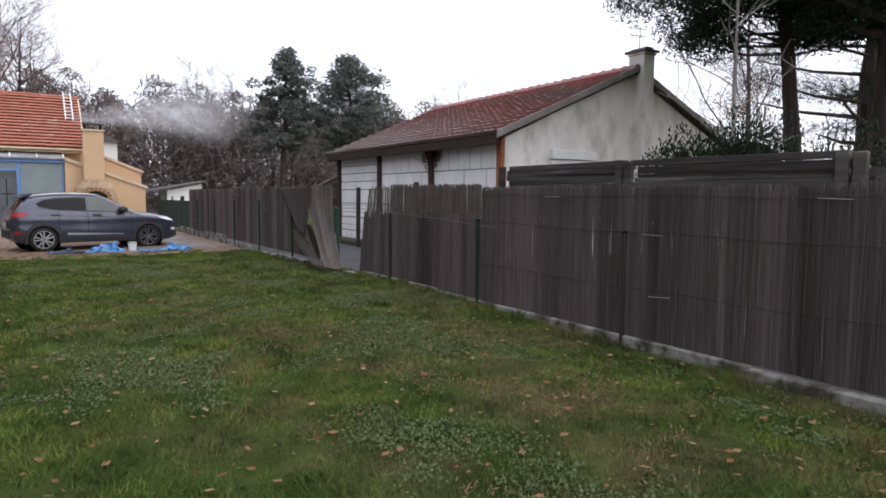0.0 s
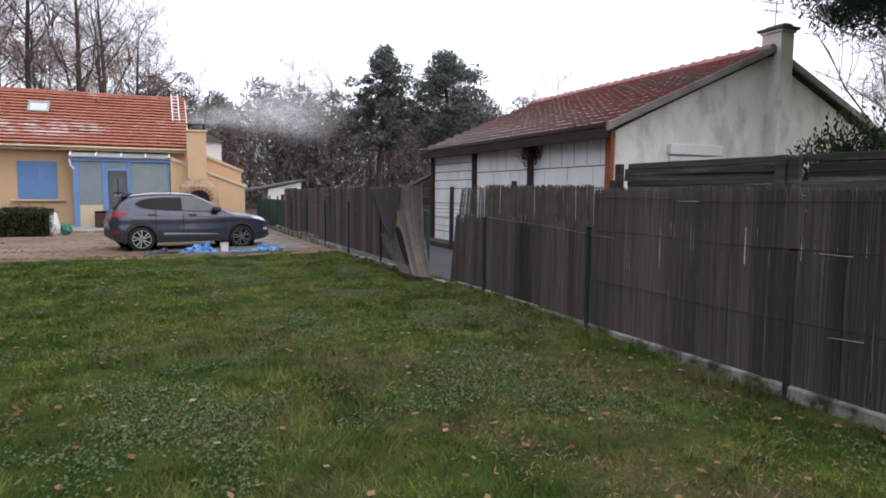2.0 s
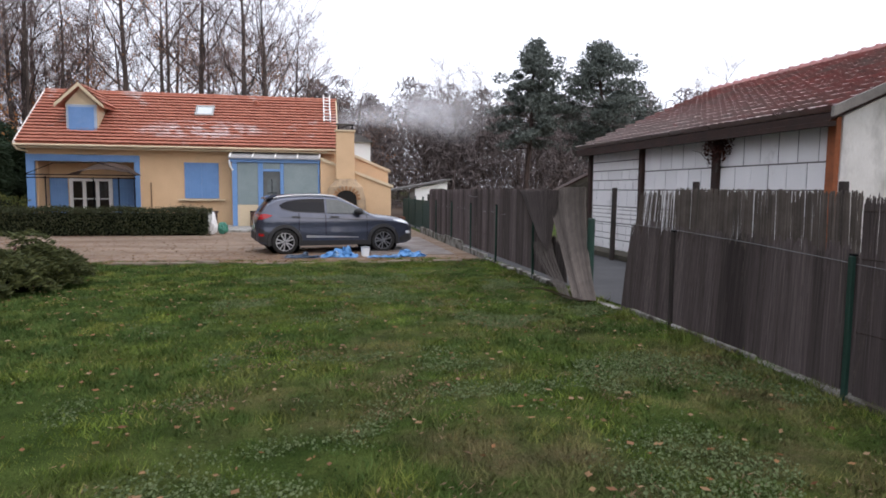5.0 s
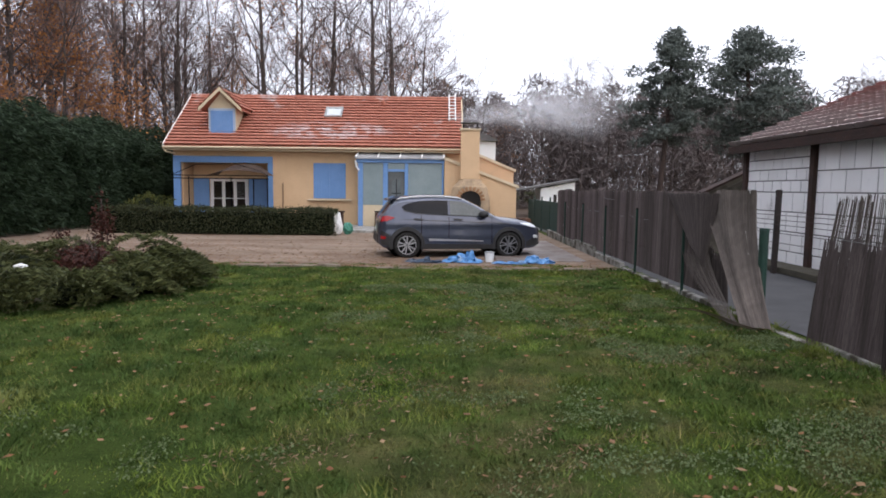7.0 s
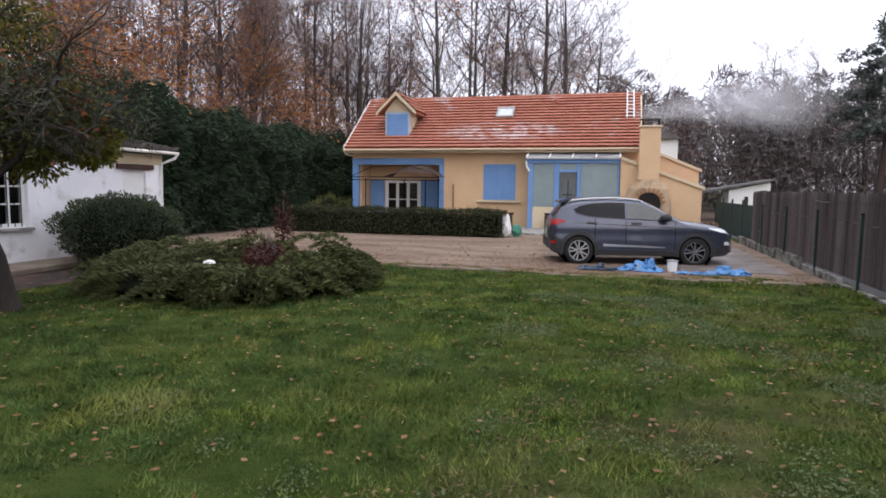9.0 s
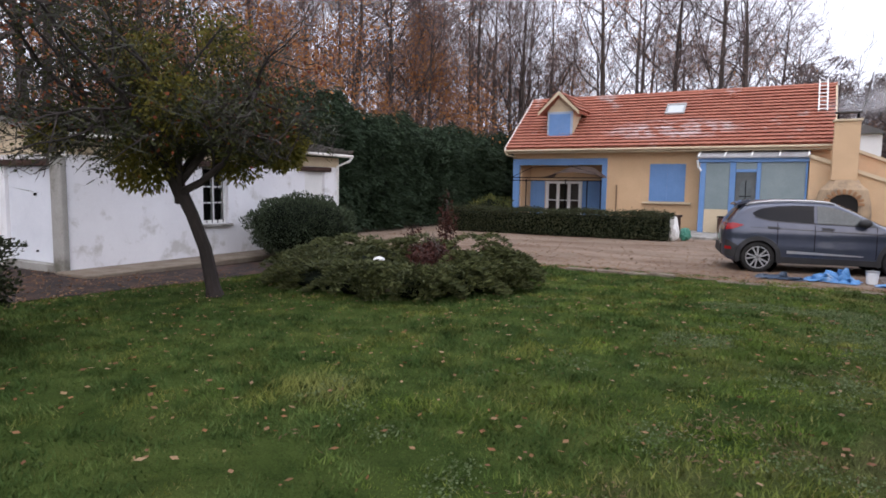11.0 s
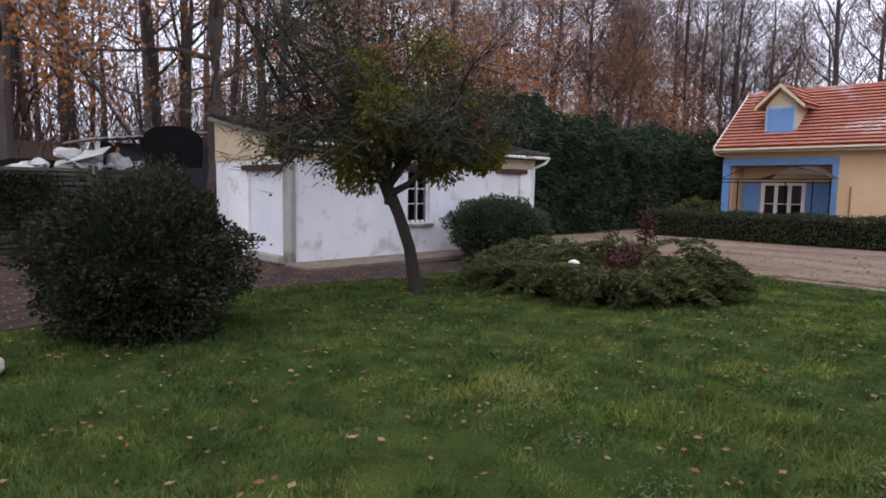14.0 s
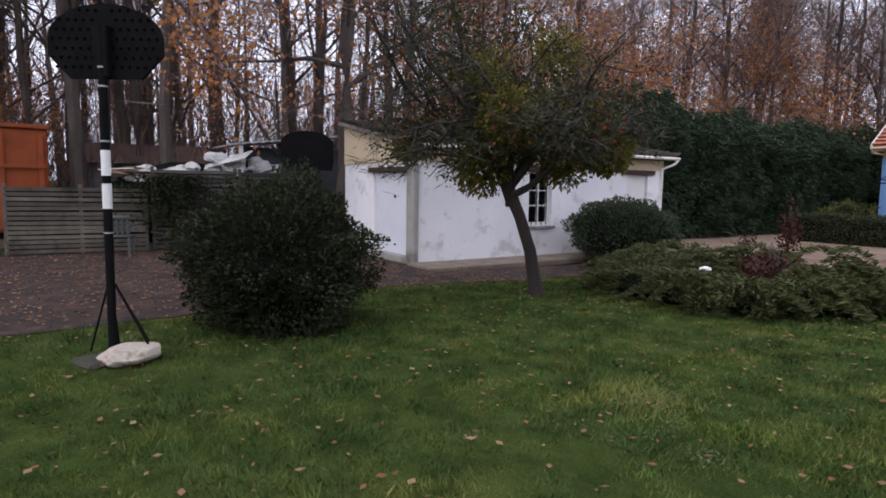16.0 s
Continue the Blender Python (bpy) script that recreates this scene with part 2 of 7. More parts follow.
M_ASPHALT = surface("leafy_asphalt", (0.0374, 0.0257, 0.0218), (0.0245, 0.0179, 0.0164), 1.0, 60, 0.9, bump=0.3, stain=(0.0864, 0.0468, 0.0312), stain_at=(0.46, 0.66), stain_scale=2.6)
M_BARK = surface("grey_brown_bark", (0.1104, 0.0876, 0.0768), (0.066, 0.054, 0.048), 4, 25, 0.95, bump=0.5, stretch=(1, 1, 0.3))
M_BARK_PALE = surface("pale_bark", (0.33, 0.31, 0.28), (0.2, 0.185, 0.165), 4, 25, 0.9, bump=0.3, stretch=(1, 1, 0.4))
M_BARK_PINE = surface("pine_bark", (0.075, 0.05, 0.042), (0.045, 0.035, 0.032), 4, 20, 0.95, bump=0.6, stretch=(1, 1, 0.3))
M_TWIG = leafy("bare_twig", (0.2295, 0.1663, 0.1512), (0.162, 0.117, 0.108), (0.2835, 0.2061, 0.1863), trans=0)
M_GLASS_DARK = glassy("window_glass", (0.55, 0.6, 0.6))
M_CURTAIN = surface("frosted_pane", (0.27, 0.33, 0.34), (0.22, 0.28, 0.29), 1.5, 30, 0.25, bump=0.02)
M_DARK_ROOM = surface("dark_interior", (0.05, 0.045, 0.04), (0.03, 0.028, 0.025), 2, 20, 0.9)
M_ZINC = surface("grey_metal", (0.45, 0.45, 0.44), (0.35, 0.35, 0.34), 4, 50, 0.5, 0.5, 0.05)


# ---- ground ----
def height(x, y):
    """The lie of the land: level lawn, falling a little to the drive."""
    f = min(max((y - 8.0) / 9.0, 0.0), 1.0)
    d = min(max((9.0 - y) / 4.0, 0.0), 1.0) * min(max((x - 2.4) / 1.2, 0.0), 1.0)
    return -0.12 * f * f * (3 - 2 * f) - 0.11 * d + 0.018 * noise.noise((x * 0.5, y * 0.5, 0)) * (1 if y < 18 else 0.3)


def worn(nt, mask):
    """Bare ground only on the trodden middle of the lawn, towards the fence."""
    tc, sp, mr, mu = nt.nodes.new("ShaderNodeTexCoord"), nt.nodes.new("ShaderNodeSeparateXYZ"), nt.nodes.new("ShaderNodeMapRange"), nt.nodes.new("ShaderNodeMath")
    nt.links.new(tc.outputs["Object"], sp.inputs[0])
    nt.links.new(sp.outputs["X"], mr.inputs["Value"])
    for key, v in (("From Min", -1.8), ("From Max", 0.6), ("To Min", 0.04), ("To Max", 1.0)):
        mr.inputs[key].default_value = v
    mu.operation = "MULTIPLY"
    nt.links.new(mask, mu.inputs[0])
    nt.links.new(mr.outputs[0], mu.inputs[1])
    my, mz = nt.nodes.new("ShaderNodeMapRange"), nt.nodes.new("ShaderNodeMath")
    nt.links.new(sp.outputs["Y"], my.inputs["Value"])
    for key, v in (("From Min", 7.5), ("From Max", 12.0), ("To Min", 1.0), ("To Max", 0.3)):
        my.inputs[key].default_value = v
    mz.operation = "MULTIPLY"
    nt.links.new(mu.outputs[0], mz.inputs[0])
    nt.links.new(my.outputs[0], mz.inputs[1])
    return mz.outputs[0]


def lawn_material():
    m = bpy.data.materials.new("lawn_soil")
    m.use_nodes = True
    nt = m.node_tree
    bs = nt.nodes["Principled BSDF"]
    bs.inputs["Roughness"].default_value, bs.inputs["Specular IOR Level"].default_value = 0.95, 0.02
    big = noise_tex(nt, 0.55, 5)
    col = ramp(nt, big, (0.3, (0.0344, 0.0557, 0.014)), (0.5, (0.0482, 0.071, 0.0179)), (0.66, (0.0671, 0.0845, 0.0234)))
    bare = ramp(nt, noise_tex(nt, 0.8, 6, (1, 1, 1), 0.7), (0.45, 0.0), (0.7, 0.85))
    col = mix_rgb(nt, worn(nt, bare), col, (0.125, 0.092, 0.055))
    col = mix_rgb(nt, 1.0, col, ramp(nt, noise_tex(nt, 2.4, 4, (1, 1, 1), 0.65), (0.36, (0.68, 0.74, 0.68)), (0.64, (1.25, 1.2, 1.15))), "MULTIPLY")
    fine = noise_tex(nt, 55, 4, (1, 1, 1), 0.8)
    col = mix_rgb(nt, 0.75, col, ramp(nt, fine, (0.3, 0.2), (0.72, 0.82)), "OVERLAY")
    nt.links.new(col, bs.inputs["Base Color"])
    bp = nt.nodes.new("ShaderNodeBump")
    bp.inputs["Strength"].default_value, bp.inputs["Distance"].default_value = 0.8, 0.03
    nt.links.new(fine, bp.inputs["Height"])
    nt.links.new(bp.outputs[0], bs.inputs["Normal"])
    return m


def grid_sheet(name, xs, ys, lift, material, kind, label, category, inside=None):
    verts = [(x, y, height(x, y) + lift) for y in ys for x in xs]
    n = len(xs)
    faces = []
    for j in range(len(ys) - 1):
        for i in range(n - 1):
            if inside is None or inside((xs[i] + xs[i + 1]) / 2, (ys[j] + ys[j + 1]) / 2):
                faces.append((j * n + i, j * n + i + 1, (j + 1) * n + i + 1, (j + 1) * n + i))
    ob = mesh_part(name, verts, faces, material)
    return tagged(ob, label, category, kind=kind)


def steps(lo, hi, step, far):
    """Even steps from lo to hi, then widening to far on both sides."""
    mid = list(np.arange(lo, hi + 1e-6, step))
    out, d = [], step
    while sum(out) < far:
        d *= 1.6
        out.append(d)
    left, right = [], []
    a, b = mid[0], mid[-1]
    for d in out:
        a, b = a - d, b + d
        left.insert(0, a)
        right.append(b)
    return [float(v) for v in left + mid + right]


M_LAWN = lawn_material()
grid_sheet("ground", steps(-20, 12, 0.4, 900), steps(-6, 40, 0.4, 900), 0.0, M_LAWN, "structure", "green winter lawn with bare and mossy patches", "ground")
grid_sheet("gravel_drive", [-15 + 0.5 * i for i in range(38)] + [3.8], [18.25 + 0.5 * i for i in range(34)], 0.012, M_GRAVEL, "structure", "pale gravel drive strewn with brown leaves", "drive")
grid_sheet("neighbour_yard", [4.05 + 0.5 * i for i in range(8)], [-4 + 1.0 * i for i in range(40)], 0.014, surface("grey_tarmac", (0.085, 0.085, 0.088), (0.06, 0.06, 0.062), 1.5, 60, 0.9), "structure", "grey tarmac strip beside the neighbour's wall", "pavement")


def drive_edge(y):
    pts = [(-12, -8.0), (5, -8.1), (6.5, -8.3), (8.6, -9.3), (11.2, -9.15), (12.5, -9.05), (14.1, -9.1), (16.5, -9.6), (20, -10.5)]
    for (a, xa), (b, xb) in zip(pts, pts[1:]):
        if a <= y <= b:
            f = (y - a) / (b - a)
            return xa + (xb - xa) * f * f * (3 - 2 * f)
    return -10.5


verts, faces = [], []
ROW = 9
for j in range(130):
    y = -12 + 0.25 * j
    e = drive_edge(y) + 0.08 * noise.noise((y * 1.7, 3, 0))
    for i in range(ROW):
        x = e + (-17.0 - e) * i / (ROW - 1)
        verts.append((x, y, height(x, y) + 0.01))
    if j:
        for i in range(ROW - 1):
            faces.append(((j - 1) * ROW + i, (j - 1) * ROW + i + 1, j * ROW + i + 1, j * ROW + i))
tagged(mesh_part("asphalt_drive", verts, faces, M_ASPHALT), "dark old asphalt drive covered with fallen leaves", "drive", kind="structure")

# kerb between lawn and gravel: worn stones, each its own
M_KERB = surface("leaf_stained_stone", (0.26, 0.22, 0.17), (0.17, 0.13, 0.095), 3, 40, 0.95, stain=(0.12, 0.09, 0.06), stain_scale=2)
kerb = thing("kerb", 0, 18.2, -0.12, 0, "low worn stone kerb between lawn and gravel", "kerb", kind="structure")
rng = random.Random(5)
x = -8.2
while x < 3.6:
    w = rng.uniform(0.45, 0.75)
    part("kerb_stone", boxed((x, -0.07, -0.1), (x + w - 0.03, 0.07, 0.022 + rng.uniform(-0.02, 0.012)), 0.015, pose(0, rng.uniform(-0.03, 0.03), 0, 0, rng.uniform(-1, 1), 0)), M_KERB, kerb)
    x += w
slab = part("concrete_slab", boxed((1.2, 19.6, -0.2), (3.35, 25.5, -0.085), 0.02), surface("wet_concrete", (0.24, 0.21, 0.19), (0.16, 0.14, 0.13), 1.2, 40, 0.6, stain=(0.12, 0.08, 0.055), stain_at=(0.46, 0.64), stain_scale=1.5))
tagged(slab, "grey concrete parking slab under the car's front", "slab", kind="structure")
terrace = part("terrace", boxed((-5.0, 28.6, -0.2), (3.5, 32.2, -0.02), 0.02), M_CONCRETE)
tagged(terrace, "grey concrete terrace before the veranda", "terrace", kind="structure")


# ---- roof tiles ----
def tile_mesh(name, w, l, material, thick=0.042, roll=1.0, edge=None):
    """A roof tile with a rolled edge: it lies in x and y, and its thick front edge is at y = 0."""
    prof = [(0, 0.006), (0.18, 0.0), (0.6, 0.0), (0.72, 0.012), (0.88, 0.014), (1.0, 0.007)]
    vs, fs, mi = [], [], []
    for u, h in prof:
        h *= roll
        vs += [(u * w, 0.07, h - 0.05), (u * w, 0, h + thick), (u * w, 0.13, h + thick * (1 - 0.13 / l)), (u * w, l * 1.1, h)]
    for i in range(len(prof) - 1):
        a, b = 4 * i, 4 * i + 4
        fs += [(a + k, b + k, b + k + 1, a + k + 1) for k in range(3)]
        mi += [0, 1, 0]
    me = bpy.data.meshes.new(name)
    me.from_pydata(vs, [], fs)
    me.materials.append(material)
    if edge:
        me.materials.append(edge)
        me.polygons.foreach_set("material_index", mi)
    return me


def tile_roof(parent, at, right, up, cols, rows, w, l, mat_one, mat_rest, own, seed, thick=0.042, roll=1.0, edge=None):
    """Tiles over a slope; own(i, j) says which are pieces of their own. The rest is one mesh."""
    one, rest_v, rest_f = tile_mesh("tile", w, l, mat_one, thick, roll, edge), [], []
    right, up = Vector(right).normalized(), Vector(up).normalized()
    out = right.cross(up)
    base = Matrix((right, up, out)).transposed().to_4x4()
    rr = random.Random(seed)
    pv, pf = [v.co.copy() for v in one.vertices], [tuple(p.vertices) for p in one.polygons]
    for j in range(rows):
        for i in range(cols):
            p = Vector(at) + right * (i * w + rr.uniform(-0.004, 0.004)) + up * (j * l + rr.uniform(-0.008, 0.008)) + out * (0.045 + rr.uniform(-0.003, 0.006))
            m = Matrix.Translation(p) @ base @ pose(0, 0, 0, -3.6 + rr.uniform(-0.6, 0.6), rr.uniform(-0.7, 0.7), rr.uniform(-0.8, 0.8))
            if own(i, j):
                ob = new("tile", one)
                ob.parent, ob.matrix_local = parent, m
            else:
                k = len(rest_v)
                rest_v += [m @ v for v in pv]
                rest_f += [tuple(k + q for q in f) for f in pf]
    if rest_v:
        ob = tagged(mesh_part("tiling", rest_v, rest_f, mat_rest, parent), kind="stuff")
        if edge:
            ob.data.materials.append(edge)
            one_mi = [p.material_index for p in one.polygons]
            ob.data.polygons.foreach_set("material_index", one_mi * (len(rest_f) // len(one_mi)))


def ridge_caps(parent, a, b, material, w=0.36):
    a, b = Vector(a), Vector(b)
    n = int((b - a).length / w)
    for k in range(n):
        p, q = a.lerp(b, k / n), a.lerp(b, (k + 1.12) / n)
        bm = tube(bmesh.new(), [p, p.lerp(q, 0.85), q], [0.1, 0.095, 0.13], 7)
        part("ridge_tile", bm, material, parent)


# ---- the ochre house ----
HOUSE = (0, 32.23, 0)
house = thing("house", *HOUSE, 0, "single-storey ochre rendered house with blue woodwork and red tiled roof", "house")
XL, XR, EAVE, RIDGE_Y, RIDGE_Z = -11.65, 0.6, 3.22, 2.7, 5.72
BACK = 2 * RIDGE_Y + 0.1
# front wall with openings: loggia, shuttered window, veranda way
for x0, x1, z0, z1 in ((XL, -11.45, -0.2, EAVE), (-11.45, -7.5, 2.72, EAVE), (-7.5, -5.6, -0.2, EAVE), (-5.6, -4.28, -0.2, 1.1), (-5.6, -4.28, 2.58, EAVE), (-4.28, XR, -0.2, EAVE)):
    part("wall", boxed((x0, 0, z0), (x1, 0.3, z1)), M_RENDER_OCHRE, house)
for x0 in (XL, XR - 0.3):
    part("gable_wall", prism(bmesh.new(), [(0.3, -0.2), (BACK, -0.2), (BACK, EAVE), (RIDGE_Y, RIDGE_Z - 0.1), (0.3, EAVE + 0.15)], "x", x0, x0 + 0.3), M_RENDER_OCHRE, house)
part("back_wall", boxed((XL, BACK, -0.2), (XR, BACK + 0.25, EAVE)), M_RENDER_OCHRE, house)
# loggia
bm = bmesh.new()
box(bm, (-11.35, 1.4, -0.2), (-10.6, 1.6, 2.72)), box(bm, (-8.86, 1.4, -0.2), (-7.5, 1.6, 2.72)), box(bm, (-10.6, 1.4, 1.92), (-8.86, 1.6, 2.72))
box(bm, (-7.5, 0.3, -0.2), (-7.3, 1.4, 2.72))
part("loggia_wall", bm, M_RENDER_OCHRE, house)
part("loggia_ceiling", boxed((-11.45, 0.3, 2.72), (-7.3, 1.6, 2.82)), M_RENDER_OCHRE, house)
bm = bmesh.new()
box(bm, (XL - 0.01, -0.03, 2.58), (-7.38, 0.1, 2.86), 0.01), box(bm, (XL - 0.01, -0.03, -0.15), (-11.36, 0.1, 2.58), 0.01), box(bm, (-7.6, -0.03, -0.15), (-7.38, 0.1, 2.58), 0.01)
part("loggia_frame", bm, M_BLUE, house, "blue painted surround of the loggia")


def glazed_door(parent, x0, x1, y, z0, z1, leaves, rows, mat, name="french_window"):
    """A glazed door: a frame, and leaves each with panes."""
    bm = bmesh.new()
    f = 0.07
    box(bm, (x0, y, z0), (x0 + f, y + 0.08, z1)), box(bm, (x1 - f, y, z0), (x1, y + 0.08, z1)), box(bm, (x0 + f, y, z1 - f), (x1 - f, y + 0.08, z1))
    frame_ob = part(name, bm, mat, parent, "white painted glazed door")
    w = (x1 - x0 - 2 * f) / leaves
    for k in range(leaves):
        a = x0 + f + k * w
        bm = bmesh.new()
        s, kick = 0.07, 0.32
        box(bm, (a + 0.005, y + 0.01, z0), (a + s, y + 0.06, z1 - f)), box(bm, (a + w - s, y + 0.01, z0), (a + w - 0.005, y + 0.06, z1 - f))
        box(bm, (a + s, y + 0.01, z0), (a + w - s, y + 0.06, z0 + kick))
        zz = [z0 + kick + (z1 - f - z0 - kick) * r / rows for r in range(rows + 1)]
        for z in zz[1:]:
            box(bm, (a + s, y + 0.012, z - 0.045), (a + w - s, y + 0.058, z))
        part("leaf_frame", bm, mat, frame_ob)
        part("pane", boxed((a + s, y + 0.03, z0 + kick), (a + w - s, y + 0.04, z1 - f)), M_GLASS_DARK, frame_ob)
    part("room_curtain", boxed((x0 + f, y + 0.12, z0), (x1 - f, y + 0.13, z1 - f)), surface("brown_curtain", (0.16, 0.1, 0.08), (0.1, 0.07, 0.06), 6, 30, 0.9), frame_ob)
    return frame_ob


glazed_door(house, -10.58, -8.88, 1.36, -0.05, 1.9, 3, 2, M_WHITE)


def shutter(parent, x0, x1, y, z0, z1, boards=6, rails=True):
    """A boarded shutter leaf with two rails."""
    leaf = part("shutter", boxed((x0, y, z0), (x1, y + 0.025, z1)), M_BLUE, parent, "blue painted boarded shutter")
    w = (x1 - x0) / boards
    for k in range(boards):
        part("board", boxed((x0 + k * w + 0.004, y - 0.012, z0), (x0 + (k + 1) * w - 0.004, y - 0.001, z1), 0.003), M_BLUE, leaf)
    if rails:
        for z in (z0 + 0.2 * (z1 - z0), z0 + 0.8 * (z1 - z0)):
            part("rail", boxed((x0 + 0.02, y - 0.035, z - 0.045), (x1 - 0.02, y - 0.013, z + 0.045), 0.006), M_BLUE, leaf)
    return leaf


shutter(house, -11.33, -10.62, 1.34, -0.03, 1.92, 6)
shutter(house, -8.84, -7.98, 1.34, -0.03, 1.92, 6)
shutter(house, -5.63, -4.94, -0.03, 1.1, 2.61, 6, False)
shutter(house, -4.935, -4.25, -0.03, 1.1, 2.61, 6, False)
part("window_sill", boxed((-5.88, -0.14, 1.0), (-4.0, 0.0, 1.07), 0.012), M_CREAM, house)
part("standpipe", tube(bmesh.new(), [(-6.95, -0.06, 0.2), (-6.95, -0.06, 1.75)], 0.03), surface("rusty_pipe", (0.3, 0.2, 0.12), None, 5, 50), house)

# roof: slab, tiles, ridge, gutter
slope_up = Vector((0, RIDGE_Y + 0.53, RIDGE_Z - 3.27))
for side, name in ((1, "roof"), (-1, "roof_back")):
    ys = (-0.53, RIDGE_Y) if side == 1 else (BACK + 0.63, RIDGE_Y)
    part(name, prism(bmesh.new(), [(ys[0], 3.15), (ys[0], 3.25), (ys[1], RIDGE_Z), (ys[1], RIDGE_Z - 0.1)], "x", XL - 0.15, XR + 0.12), M_TILE_HOUSE, house)
COLS, ROWS_N = 56, 17
tw, tl = (XR + 0.14 - XL + 0.17) / COLS, slope_up.length / ROWS_N


tile_roof(house, (XL - 0.17, -0.53, 3.27), (1, 0, 0), slope_up, COLS, ROWS_N, tw, tl, M_TILE_HOUSE, M_TILE_HOUSE_ISL, lambda i, j: 16 <= i < 36 and 1 <= j < 16, 3, 0.055)
ridge_caps(house, (XL - 0.17, RIDGE_Y, RIDGE_Z + 0.03), (XR + 0.14, RIDGE_Y, RIDGE_Z + 0.03), M_TILE_HOUSE)
part("verge", prism(bmesh.new(), [(-0.55, 3.2), (-0.55, 3.33), (RIDGE_Y, RIDGE_Z + 0.08), (RIDGE_Y, RIDGE_Z - 0.06)], "x", XL - 0.23, XL - 0.17), M_CEMENT, house)
part("verge", prism(bmesh.new(), [(-0.55, 3.2), (-0.55, 3.33), (RIDGE_Y, RIDGE_Z + 0.08), (RIDGE_Y, RIDGE_Z - 0.06)], "x", XR + 0.14, XR + 0.2), M_CREAM, house)
part("gutter", tube(bmesh.new(), [(XL - 0.2, -0.6, 3.19), (XR + 0.1, -0.6, 3.21)], 0.045, 8), M_CREAM, house, "cream gutter")
part("downpipe", tube(bmesh.new(), [(XL - 0.16, -0.6, 3.15), (XL - 0.12, -0.5, 3.02), (XL + 0.1, -0.08, 2.95)], 0.04, 8), M_CREAM, house)
part("soffit", boxed((XL - 0.1, -0.5, 3.08), (XR + 0.1, 0.0, 3.14)), M_CREAM, house)
on_roof = lambda x, s, lift=0.0: Vector((x, -0.53, 3.27)) + slope_up * s + Vector((0, -0.62, 0.78)) * lift
roof_q = Matrix((Vector((1, 0, 0)), slope_up.normalized(), Vector((1, 0, 0)).cross(slope_up.normalized()))).transposed().to_4x4()
# roof window
m = Matrix.Translation(on_roof(-5.0, 0.655, 0.06)) @ roof_q
bm = bmesh.new()
for lo, hi in (((-0.39, -0.4, 0), (-0.31, 0.4, 0.09)), ((0.31, -0.4, 0), (0.39, 0.4, 0.09)), ((-0.31, -0.4, 0), (0.31, -0.3, 0.09)), ((-0.31, 0.3, 0), (0.31, 0.4, 0.09))):
    box(bm, lo, hi, 0.008, m)
rw = part("roof_window", bm, M_ZINC, house, "small roof window with light grey frame")
# the pane's reflection of the pale sky is put into its base colour
part("pane", boxed((-0.31, -0.3, 0.05), (0.31, 0.3, 0.06), 0, m), surface("sky_lit_pane", (0.62, 0.66, 0.67), (0.55, 0.6, 0.6), 2, 20, 0.06, bump=0, spec=0.6), rw)
part("roof_vent", tube(bmesh.new(), [on_roof(-2.85, 0.86, 0.02), on_roof(-2.85, 0.86, 0.16) + Vector((0, 0, 0.06))], [0.12, 0.09], 8), M_TILE_HOUSE, house)
# white roof ladder
ladder = thing("roof_ladder", 0, 0, 0, 0, "white ladder lying on the red tiled roof", "ladder")
ladder.matrix_world = Matrix.Translation(HOUSE) @ Matrix.Translation(on_roof(0.33, 0.5, 0.09)) @ roof_q
for sx in (-0.14, 0.14):
    part("rail", boxed((sx - 0.025, 0.0, 0.0), (sx + 0.025, 2.35, 0.06), 0.006), M_WHITE, ladder)
for k in range(8):
    part("rung", boxed((-0.115, 0.12 + 0.29 * k, 0.012), (0.115, 0.16 + 0.29 * k, 0.045), 0.006), M_WHITE, ladder)

# dormer
dx0, dx1, dy = -10.2, -9.0, 0.25
cx = (dx0 + dx1) / 2
dormer = part("dormer", prism(bmesh.new(), [(dx0, 3.55), (dx1, 3.55), (dx1, 4.92), (cx, 5.62), (dx0, 4.92)], "y", dy, dy + 0.12), M_CREAM, house, "cream dormer with a blue shutter")
for xx in (dx0, dx1 - 0.08):
    part("cheek", prism(bmesh.new(), [(dy + 0.12, 3.9), (dy + 1.75, 5.0), (dy + 0.12, 4.95)], "x", xx, xx + 0.08), M_CREAM, dormer)
part("dormer_frame", boxed((dx0 + 0.03, dy - 0.05, 3.6), (dx1 - 0.03, dy - 0.005, 4.9), 0.01), surface("pale_blue_paint", (0.45, 0.55, 0.7), None, 2, 40, 0.6, bump=0.03), dormer)
part("dormer_shutter", boxed((dx0 + 0.12, dy - 0.075, 3.7), (dx1 - 0.12, dy - 0.052, 4.8), 0.008), M_BLUE, dormer)
part("dormer_sill", boxed((dx0 + 0.06, dy - 0.13, 3.6), (dx1 - 0.06, dy - 0.02, 3.66), 0.01), M_WHITE, dormer)
for s in (-1, 1):
    prof = [(cx, 5.72), (cx + s * 0.86, 4.9), (cx + s * 0.86, 4.8), (cx, 5.62)]
    bm = prism(bmesh.new(), prof, "y", dy - 0.28, dy + 2.3)
    part("dormer_roof", bm, M_TILE_HOUSE, dormer)
    bm = prism(bmesh.new(), [(cx, 5.76), (cx + s * 0.92, 4.88), (cx + s * 0.92, 4.74), (cx, 5.6)], "y", dy - 0.33, dy - 0.285)
    part("bargeboard", bm, M_CREAM, dormer)
    tile_roof(dormer, (cx + s * 0.88, dy - 0.28 if s > 0 else dy + 2.2, 4.9), (0, s, 0), (-s * 0.86, 0, 0.82), 10, 4, 0.25, 0.29, M_TILE_HOUSE, M_TILE_HOUSE_ISL, lambda i, j: True, 9 + s)

